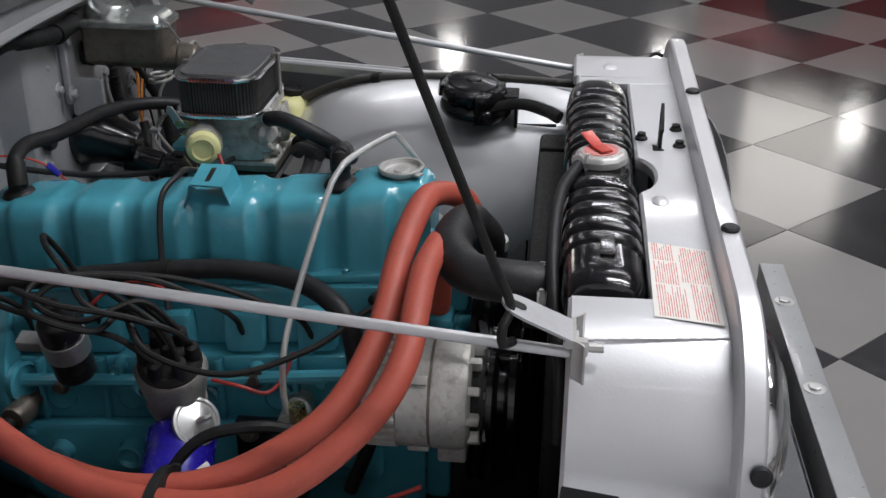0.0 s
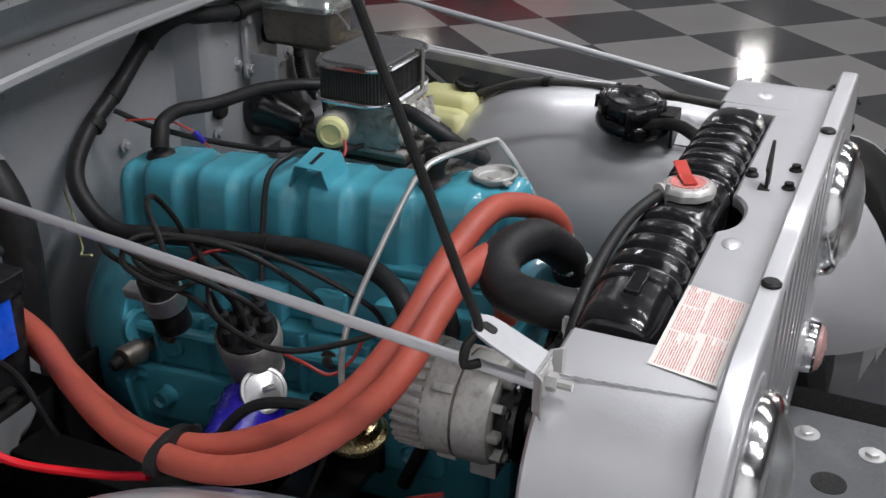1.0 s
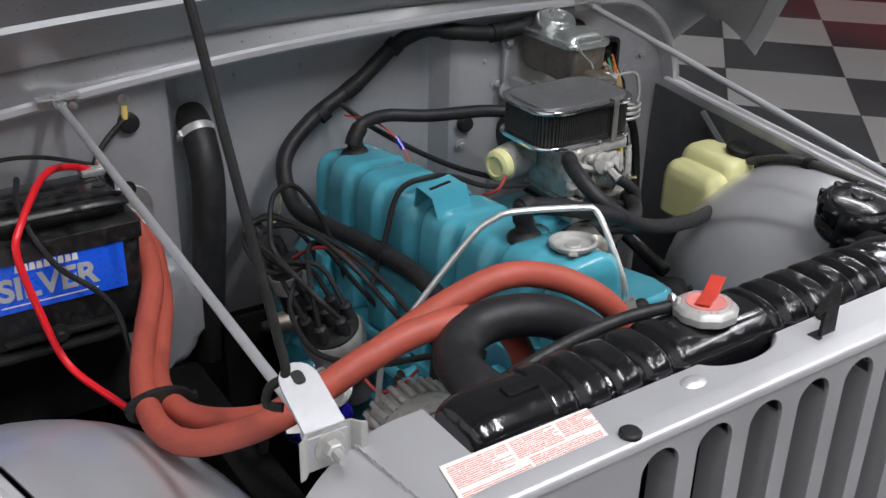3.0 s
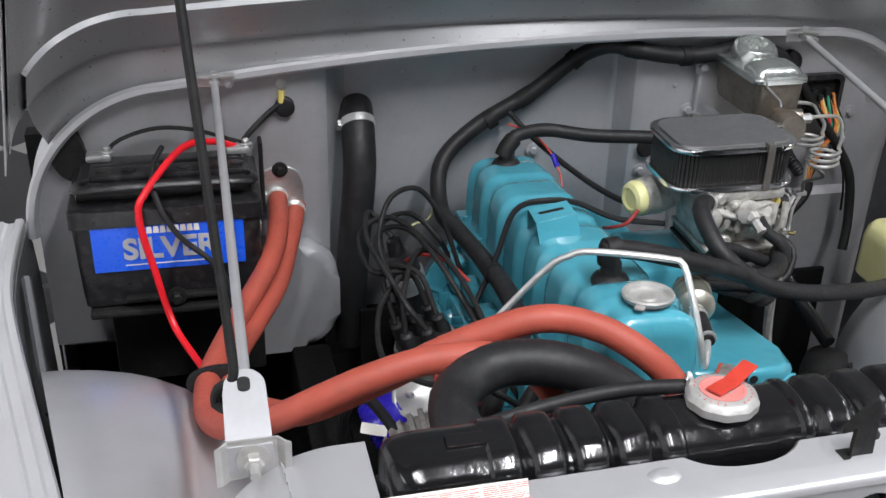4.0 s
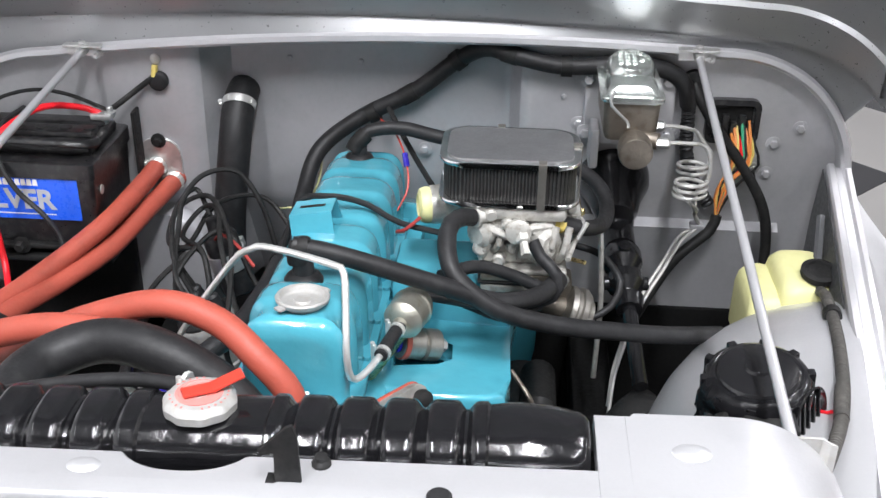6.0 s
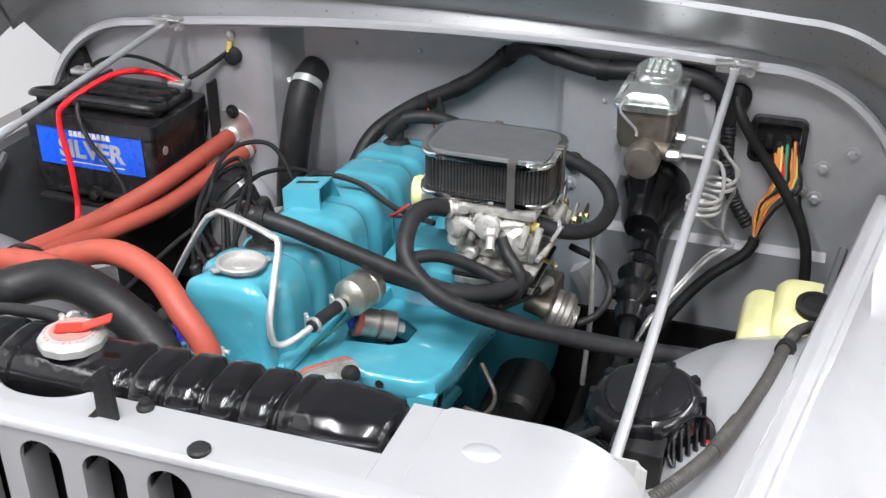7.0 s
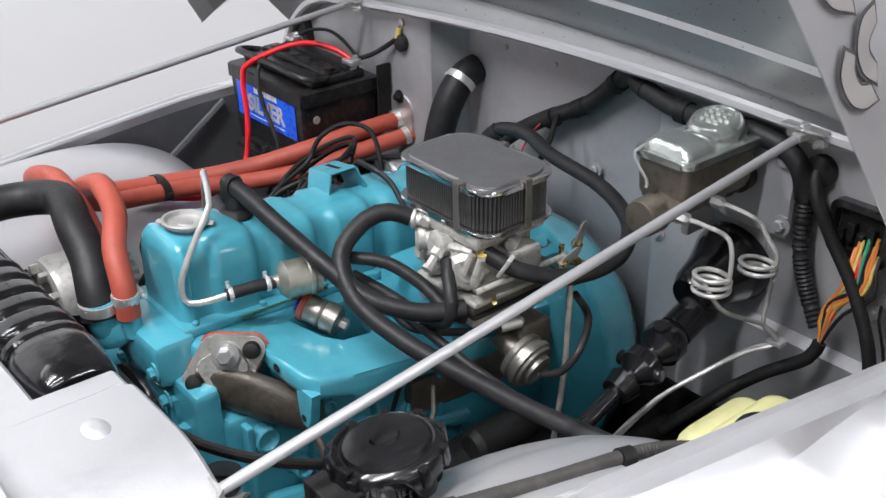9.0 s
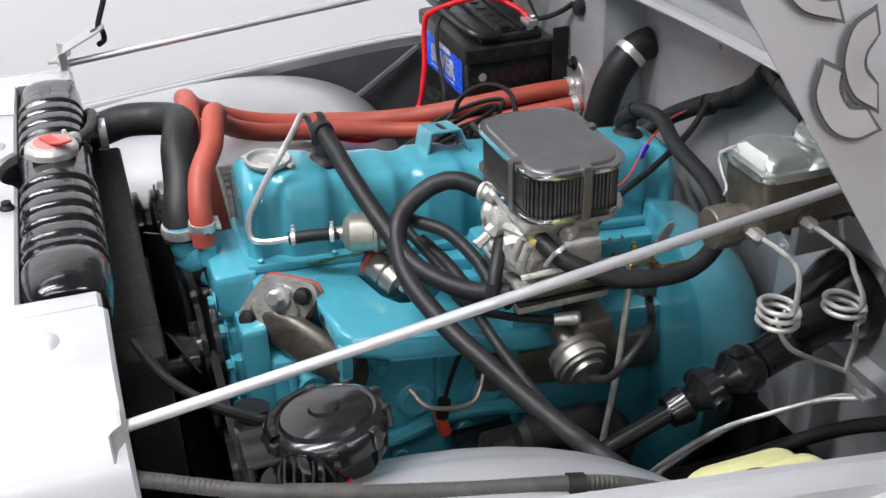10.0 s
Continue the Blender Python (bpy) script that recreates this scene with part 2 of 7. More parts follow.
def rounded(x0, x1, y0, y1, r, n=5):
    pts = []
    for cx, cy, a0 in ((x1 - r, y0 + r, -90), (x1 - r, y1 - r, 0), (x0 + r, y1 - r, 90), (x0 + r, y0 + r, 180)):
        for i in range(n + 1):
            a = radians(a0 + 90 * i / n)
            pts.append((cx + r * math.cos(a), cy + r * math.sin(a)))
    return pts


def aim(origin, direction):
    """A frame at origin whose z points along direction."""
    q = Vector(direction).to_track_quat("Z", "Y")
    return Matrix.Translation(origin) @ q.to_matrix().to_4x4()


def lathe(bm, profile, m, n=24, wobble=None):
    """Turns (radius, height) pairs round the z axis of m."""
    rings = []
    for r, h in profile:
        ring = []
        for i in range(n):
            a = 2 * math.pi * i / n
            k = wobble(a) if wobble else 1.0
            ring.append(bm.verts.new(m @ Vector((r * k * math.cos(a), r * k * math.sin(a), h))))
        rings.append(ring)
    for a, b in zip(rings, rings[1:]):
        for i in range(n):
            bm.faces.new((a[i], a[(i + 1) % n], b[(i + 1) % n], b[i]))
    bm.faces.new(rings[0][::-1])
    bm.faces.new(rings[-1])
    return bm


def smooth_path(pts, step=0.012):
    """Evenly close points of a smooth curve through pts."""
    c = [Vector(p) for p in pts]
    if len(c) == 2:
        k = max(2, int((c[1] - c[0]).length / step) if step < 1 else 2)
        return [c[0].lerp(c[1], i / k) for i in range(k + 1)]
    c = [2 * c[0] - c[1]] + c + [2 * c[-1] - c[-2]]
    out = []
    for p0, p1, p2, p3 in zip(c, c[1:], c[2:], c[3:]):
        k = max(2, int((p2 - p1).length / step))
        for i in range(k):
            f = i / k
            out.append(0.5 * (2 * p1 + (p2 - p0) * f + (2 * p0 - 5 * p1 + 4 * p2 - p3) * f * f + (3 * p1 - p0 - 3 * p2 + p3) * f ** 3))
    return out + [c[-2]]


def tube(bm, pts, r, n=10, step=0.012, ribs=0.0, rib_len=0.006, straight=False, flat=1.0):
    """A round hose, cable or bar along a smooth path; ribs: corrugation height."""
    path = [Vector(p) for p in pts] if straight else smooth_path(pts, min(step, rib_len / 2) if ribs else step)
    tan = (path[1] - path[0]).normalized()
    side = tan.orthogonal().normalized()
    rings, length = [], 0.0
    for i, p in enumerate(path):
        t2 = (path[min(i + 1, len(path) - 1)] - path[max(i - 1, 0)]).normalized()
        side = (side - t2 * side.dot(t2)).normalized()
        up = t2.cross(side)
        if i:
            length += (p - path[i - 1]).length
        rad = r(i / (len(path) - 1)) if callable(r) else r
        if ribs:
            rad += ribs * (1 if (length / rib_len) % 1.0 < 0.5 else -1)
        rings.append([bm.verts.new(p + rad * (math.cos(2 * math.pi * j / n) * side + flat * math.sin(2 * math.pi * j / n) * up)) for j in range(n)])
    for a, b in zip(rings, rings[1:]):
        for j in range(n):
            bm.faces.new((a[j], a[(j + 1) % n], b[(j + 1) % n], b[j]))
    bm.faces.new(rings[0][::-1])
    bm.faces.new(rings[-1])
    return bm


def loft(bm, rings, cap=True, closed=True):
    vr = [[bm.verts.new(p) for p in ring] for ring in rings]
    n = len(vr[0])
    for a, b in zip(vr, vr[1:]):
        for j in range(n if closed else n - 1):
            bm.faces.new((a[j], a[(j + 1) % n], b[(j + 1) % n], b[j]))
    if cap:
        bm.faces.new(vr[0][::-1])
        bm.faces.new(vr[-1])
    return bm


def bolt(bm, at, direction, r=0.008, h=0.006, washer=True):
    m = aim(at, direction)
    if washer:
        lathe(bm, [(r * 1.7, -0.001), (r * 1.7, 0.0015), (r * 1.2, 0.002)], m, 14)
    lathe(bm, [(r, 0.001), (r, h), (r * 0.8, h * 1.15)], m, 6)
    return bm


def hose_clamp(name, parent, at, direction, r, width=0.012):
    """A worm-drive band with its screw housing."""
    bm = mesh()
    m = aim(at, direction)
    lathe(bm, [(r - 0.001, -width / 2), (r + 0.0011, -width / 2), (r + 0.0014, 0.0), (r + 0.0011, width / 2), (r - 0.001, width / 2)], m, 28)
    box(bm, r, r + 0.0062, -0.009, 0.009, -width * 0.42, width * 0.42, 0.0015, m)
    tube(bm, [m @ Vector((r + 0.0045, -0.015, 0)), m @ Vector((r + 0.0045, 0.012, 0))], 0.0030, 6)
    for k in range(9):
        box(bm, r + 0.0010, r + 0.0020, -0.0010, 0.0010, -width * 0.3, width * 0.3, 0, m @ Matrix.Rotation(radians(60 + 30 * k), 4, "Z"))
    return part(name, bm, CLAMP, parent, "steel worm-drive hose clamp")


def shift(ob, x, y, z):
    """Moves a finished thing with all its parts."""
    ob.matrix_world = Matrix.Translation((x, y, z)) @ ob.matrix_world


def thicken(bm, t):
    bmesh.ops.recalc_face_normals(bm, faces=bm.faces)
    bmesh.ops.solidify(bm, geom=list(bm.faces), thickness=t)
    return bm


# ---- room ----
def plain_wall(name, x0, x1, y0, y1, z0, z1, mat, kind_label):
    bm = mesh()
    box(bm, x0, x1, y0, y1, z0, z1)
    return single(name, bm, mat, kind_label, "wall", kind="structure")


RX0, RX1, RY0, RY1, RH = -2.6, 9.0, -6.0, 8.0, 4.2
floor = single("floor", box(mesh(), RX0 - 0.2, RX1 + 0.2, RY0 - 0.2, RY1 + 0.2, -0.2, -0.006), GROUT, "polished black and grey checkerboard showroom floor", "floor", kind="structure")
plain_wall("wall_west", RX0 - 0.2, RX0, RY0, RY1, -0.006, RH, BRIGHTWALL, "plain white painted showroom wall, darkened where out of view")
plain_wall("wall_east", RX1, RX1 + 0.2, RY0, RY1, -0.006, RH, WALLPAINT, "plain white painted showroom wall, darkened where out of view")
plain_wall("wall_south", RX0 - 0.2, RX1 + 0.2, RY0 - 0.2, RY0, -0.006, RH, WALLPAINT, "plain white painted showroom wall, darkened where out of view")
plain_wall("wall_north", RX0 - 0.2, RX1 + 0.2, RY1, RY1 + 0.2, -0.006, RH, WALLPAINT, "plain white painted showroom wall, darkened where out of view")
single("ceiling", box(mesh(), RX0 - 0.2, RX1 + 0.2, RY0 - 0.2, RY1 + 0.2, RH, RH + 0.2), CEILPAINT, "unseen showroom ceiling, its grey darkened to cut bounced light", "ceiling", kind="structure")


# ---- vehicle body ----
car = thing("off_road_vehicle", (0, 0.4, 0.0), "silver off-road vehicle with its hood raised, parked on checkered floor", "car")


def arch(half, top, radius, low, n=10, crown=0.0):
    """An upturned U in x and z, from the left foot to the right foot."""
    pts = [(-half, low), (-half, (low + top - radius) / 2)]
    for i in range(n + 1):
        a = radians(180 - 90 * i / n)
        pts.append((-half + radius + radius * math.cos(a), top - radius + radius * math.sin(a)))
    k = 24
    for i in range(1, k):
        x = (-half + radius) * (1 - 2 * i / k)
        pts.append((x, top + crown * (1 - (x / (half - radius)) ** 2)))
    for i in range(n + 1):
        a = radians(90 - 90 * i / n)
        pts.append((half - radius + radius * math.cos(a), top - radius + radius * math.sin(a)))
    return pts + [(half, (low + top - radius) / 2), (half, low)]


def arch_normals(pts):
    out = []
    for i in range(len(pts)):
        a, b = Vector(pts[max(i - 1, 0)]), Vector(pts[min(i + 1, len(pts) - 1)])
        t = (b - a).normalized()
        out.append(Vector((-t.y, t.x)))
    return out


# grille shell: a lip along the front, a step down and a top panel with the radiator's opening
GT, GHALF, GR, GLOW, TILT = 1.097, 0.585, 0.155, 0.60, 0.022


def panel_back(x):
    if -0.402 < x < 0.303:
        u = abs(x + 0.067) / 0.057
        return -0.011 - (0.023 * (1 - u ** 2.4) ** 0.8 if u < 1 else 0)
    return 0.075 if abs(x) > 0.34 else 0.07


def grille_shell():
    bm = mesh()
    base = arch(GHALF, GT, GR, GLOW, 48)
    fine = []
    for a, b in zip(base, base[1:]):
        k = max(1, int(math.hypot(b[0] - a[0], b[1] - a[1]) / 0.0035))
        fine += [(a[0] + (b[0] - a[0]) * i / k, a[1] + (b[1] - a[1]) * i / k) for i in range(k)]
    fine.append(base[-1])
    for x in (-0.402, 0.303):
        fine.append((x - 0.0004, GT))
        fine.append((x + 0.0004, GT))
    top = sorted([p for p in fine if p[1] >= GT - 1e-6 and abs(p[0]) <= GHALF - GR + 1e-6])
    fine = [p for p in base_side(fine, -1)] + top + [p for p in base_side(fine, 1)]
    nor = arch_normals(fine)
    rings = []
    for (x, z), nn in zip(fine, nor):
        yb = panel_back(x)
        q = [(-0.1135, -0.006), (-0.1130, -0.002), (-0.1112, 0.001), (-0.108, 0.003), (-0.090, 0.003), (-0.087, 0.0), (-0.085, -0.030), (yb - 0.004, -0.032), (yb, -0.036), (yb, -0.048)]
        rings.append([(x + nn.x * d, y, z + nn.y * d + TILT * x) for y, d in q])
    loft(bm, rings, cap=False, closed=False)
    return thicken(bm, 0.0015)


def base_side(pts, s):
    got = [p for p in pts if p[1] < GT - 1e-6]
    got = [p for p in got if p[0] * s > 0]
    return got


part("grille_shell", grille_shell(), SILVER, car, "silver painted grille shell with a stepped lip")


SLOTS = [-0.267 + 0.068 * i for i in range(7)]
FACE, LAMPS, LAMP_Z, LAMP_R = -0.112, (-0.420, 0.294), 0.937, 0.116
bm = mesh()


def face_top(x):
    return GT - 0.001 if abs(x) <= GHALF - GR else GT - 0.001 - GR + math.sqrt(max(0.0, GR ** 2 - (abs(x) - GHALF + GR) ** 2))


SLOT_T, SLOT_B, SW = 1.058, 0.70, 0.0225
edges = [-GHALF + 0.001 + i * (GHALF - 0.31) / 16 for i in range(17)]
edges += [s + SW * math.cos(math.pi * k / 12) for s in SLOTS for k in range(13)]
edges += [s + LAMP_R * math.cos(math.pi * k / 32) for s in LAMPS for k in range(33)]
edges += [0.17 + i * 0.14 / 5 for i in range(5)] + [0.31 + i * (GHALF - 0.001 - 0.31) / 16 for i in range(17)]
edges = sorted({round(x, 6) for x in edges})
for a, b in zip(edges, edges[1:]):
    mid = (a + b) / 2
    slot = any(abs(mid - s) < SW for s in SLOTS)
    bowl = [s for s in LAMPS if abs(mid - s) < LAMP_R]
    spans = [(GLOW, LAMP_Z), (LAMP_Z, None)] if bowl else [(GLOW, None)] if not slot else [(GLOW, SLOT_B), (SLOT_T, None)]
    for lo, hi in spans:
        za, zb = (hi or face_top(a)), (hi or face_top(b))
        la, lb = lo, lo
        if slot:
            s = min(SLOTS, key=lambda q: abs(q - mid))
            bend = lambda x: 0.022 * math.sqrt(max(0.0, 1 - ((x - s) / SW) ** 2))
            if hi is None:
                la, lb = lo + bend(a), lo + bend(b)
            else:
                za, zb = hi - bend(a), hi - bend(b)
        if bowl:
            arc = lambda x: math.sqrt(max(0.0, LAMP_R ** 2 - (x - bowl[0]) ** 2))
            if hi is None:
                la, lb = lo + arc(a), lo + arc(b)
            else:
                za, zb = hi - arc(a), hi - arc(b)
        cell = [(a, la + TILT * a), (b, lb + TILT * b), (b, zb + TILT * b), (a, za + TILT * a)]
        vf, vb = [[bm.verts.new((x, y, z)) for x, z in cell] for y in (FACE, FACE + 0.005)]
        for f in (vf, vb[::-1]):
            bm.faces.new(f)
        for i in range(4):
            bm.faces.new((vf[i], vb[i], vb[(i + 1) % 4], vf[(i + 1) % 4]))
me = bpy.data.meshes.new("grille_front")
bmesh.ops.recalc_face_normals(bm, faces=bm.faces)
bm.transform(car.matrix_world.inverted())
bm.to_mesh(me)
bm.free()
me.materials.append(SILVER)
front = new("grille_front", me)
front.parent = car
front.matrix_world = car.matrix_world.copy()
tagged(front, "silver grille with vertical slots")
for s in SLOTS:
    bm = mesh()
    for sx in (-1, 1):
        box(bm, s + sx * SW, s + sx * (SW + 0.004), FACE + 0.003, FACE + 0.036, SLOT_B, SLOT_T - 0.006, 0.0015)
    part("slot_frame", bm, SILVER, front)
# Black sheet added for the deep shade seen through the slots.
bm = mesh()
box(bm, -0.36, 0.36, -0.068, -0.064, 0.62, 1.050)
part("slot_shade_sheet", bm, SHADEBLACK, car, "black sheet standing for the shade behind the grille slots")
for hx in LAMPS:
    lm = aim((hx, FACE, LAMP_Z + TILT * hx), (0, -1, 0))
    part("lamp_bowl", lathe(mesh(), [(LAMP_R + 0.006, -0.0015), (LAMP_R + 0.001, 0.0015), (LAMP_R - 0.003, -0.001), (LAMP_R - 0.007, -0.010), (0.106, -0.022), (0.090, -0.026)], lm, 48), SILVER, front, "rolled silver recess round the headlight")
    lamp = part("headlight", lathe(mesh(), [(0.099, -0.024), (0.104, -0.006), (0.1045, 0.010), (0.101, 0.022), (0.094, 0.028), (0.088, 0.024), (0.086, 0.016), (0.06, 0.002), (0.02, -0.006)], lm, 48), CHROME, car, "round headlight with a chrome ring")
    part("lens", lathe(mesh(), [(0.0885, 0.020), (0.086, 0.027), (0.066, 0.040), (0.035, 0.048), (0.004, 0.050)], lm, 36), GLASS, lamp, "clear fluted glass lens")
    sm = aim((hx - 0.004 if hx > 0 else hx + 0.004, FACE, 0.702), (0, -1, 0))
    signal = part("turn_signal", lathe(mesh(), [(0.046, -0.004), (0.048, 0.006), (0.046, 0.020), (0.041, 0.024), (0.038, 0.020)], sm, 32), CHROME, car, "round turn signal with a chrome rim")
    part("signal_lens", lathe(mesh(), [(0.040, 0.020), (0.036, 0.030), (0.024, 0.035), (0.022, 0.033), (0.012, 0.037), (0.003, 0.038)], sm, 28), RIBLENS, signal, "pale reddish ribbed lens")
for x in (-0.297, 0.169):
    part("rubber_bumper", lathe(mesh(), [(0.0105, 0), (0.0105, 0.003), (0.0085, 0.005), (0.003, 0.0055)], aim((x, -0.100, GT + 0.003 + TILT * x), (0, 0, 1)), 20), RUBBER, car, "round black rubber hood rest")
for x, z, d in ((-0.583, 0.965, (-0.977, 0, 0.21)), (0.583, 0.965, (0.977, 0, 0.21))):
    part("rubber_bumper", lathe(mesh(), [(0.0105, 0), (0.0105, 0.003), (0.0085, 0.005), (0.003, 0.0055)], aim((x, -0.107, z + 0.012), d), 20), RUBBER, car, "round black rubber hood rest")
PZ = GT - 0.032
bm = mesh()
SM = Matrix(((1, 0, 0, 0), (0, 1, 0, 0), (TILT, 0, 1, 0), (0, 0, 0, 1)))
KM = Matrix(((1, 0, 0, 0), (0, 1, 0, 0), (TILT, -0.016, 1, 0.0006), (0, 0, 0, 1)))
slab(bm, [(-0.451, -0.080), (-0.288, -0.082), (-0.271, -0.014), (-0.438, -0.012)], PZ + 0.0006, PZ + 0.0012, 0, KM)
sticker = part("warning_sticker", bm, PAPER, car, "white sticker with red print, writing too small to read")
rnd = random.Random(4)
bm = mesh()
blocks = ((-0.447, -0.375, 1, 10), (-0.370, -0.292, 1, 13), (-0.447, -0.385, 12, 24), (-0.379, -0.330, 14, 24), (-0.325, -0.286, 15, 24))
for bx0, bx1, r0, r1 in blocks:
    for row in range(r0, r1):
        y = -0.0785 + row * 0.0026
        lean = 0.2 * (y + 0.08)
        x = bx0 + lean
        stop = bx1 + lean - (rnd.uniform(0.0, 0.02) if rnd.random() < 0.35 else 0.0)
        while x < stop:
            ln = min(rnd.uniform(0.004, 0.014), bx1 + lean - x + 0.002)
            box(bm, x, x + ln, y, y + rnd.choice((0.0008, 0.0010, 0.0012)), PZ + 0.0012, PZ + 0.0014, 0, KM)
            x += ln + rnd.uniform(0.0006, 0.0014)
part("print", bm, REDINK, sticker, "rows of fine red print")
for x, y in ((0.059, -0.022), (0.097, -0.073), (0.033, -0.073)):
    part("clip", lathe(mesh(), [(0.009, 0), (0.009, 0.003), (0.006, 0.006), (0.006, 0.010), (0.003, 0.011)], aim((x, y, PZ + TILT * x), (0, 0, 1)), 12), MATTE, car, "black push clip")
bm = mesh()
slab(bm, [(0.034, 0.0), (0.058, 0.0), (0.056, 0.052), (0.052, 0.064), (0.046, 0.061), (0.027, 0.040), (0.021, 0.036), (0.023, 0.030), (0.036, 0.036)], -0.0022, 0.0022, 0.0008, Matrix.Translation((-0.012, -0.046, PZ - 0.002)) @ Matrix.Rotation(radians(90), 4, "X"))
box(bm, 0.014, 0.056, -0.052, -0.036, PZ - 0.001, PZ + 0.0015, 0.0005)
part("latch_hook", bm, MATTE, car, "black hood latch hook")
for x, y, s in ((-0.152, -0.036, 0.72), (0.388, 0.014, 0.85)):
    part("dimple", lathe(mesh(), [(0.016 * s, -0.001), (0.015 * s, 0.001), (0.010 * s, 0.0035), (0.004 * s, 0.004)], aim((x, y, PZ + TILT * x + 0.0002), (0, 0, 1)) @ Matrix.Diagonal((1.4, 1, 1, 1)), 20), SILVER, car)
for x, y, z, n3 in ((-0.585, 0.045, 0.912, (-1, 0, 0.1)), (0.585, 0.0, 0.975, (1, 0, 0.1))):
    part("wiring_hole", lathe(mesh(), [(0.029, -0.002), (0.029, 0.0015)], aim((x * 0.945 - 0.0, y, z), n3) @ Matrix.Diagonal((1, 1.25, 1, 1)), 24), MATTE, car, "dark round hole in the shell side")
# Added sheet that stands in for the lit shell inside the notch.
bm = mesh()
dish = [(-0.045 + 0.090 * math.cos(math.pi * k / 20), -0.042 - 0.034 * math.sin(math.pi * k / 20) ** 0.6) for k in range(21)]
slab(bm, dish, PZ - 0.032, PZ - 0.030, 0, SM)
part("notch_backing", bm, SILVER, car, "silver sheet added below the notch for the pale shell inside")
bm = mesh()
for i in range(12):
    y0 = -0.084 + 0.0132 * i
    x0 = -0.466 - 0.0012 * i
    zt = GT - GR + math.sqrt(GR ** 2 - (abs(x0) - GHALF + GR) ** 2) - 0.0305 + TILT * x0
    box(bm, x0 - 0.0010, x0 + 0.0004, y0, y0 + 0.0132, zt - 0.002, zt + 0.0009)
part("panel_seam", bm, SILVER, car, "seam between top panel and shell side")
part("panel_seam", box(mesh(), 0.3320, 0.3334, -0.083, 0.064, PZ + TILT * 0.333 - 0.001, PZ + TILT * 0.333 + 0.0016), SILVER, car, "seam between top panel and shell side")
# hood latch at the end of the lip
bm = mesh()
tube(bm, [(0.560, -0.06, 1.03), (0.585, -0.07, 1.045), (0.605, -0.095, 1.035), (0.60, -0.12, 1.015)], 0.0035, 8)
part("safety_catch", bm, MATTE, car, "small black wire catch")

# inner fenders, ledges and outer fenders
def ledge_x(y, s=1):
    return 0.578 + 0.178 * y if s > 0 else 0.820 - 0.5 * (math.sqrt((0.172 - 0.24 * y) ** 2 + 0.0004) + 0.172 - 0.24 * y)


def outer_x(y, s=1):
    if y > 0.62:
        return ledge_x(y, s) + 0.05 + 0.13 * max(0.0, (0.95 - y) / 0.33) ** 1.6
    return min(1.02, ledge_x(0.62, s) + 0.18 + 0.4 * (0.62 - y) ** 1.2)


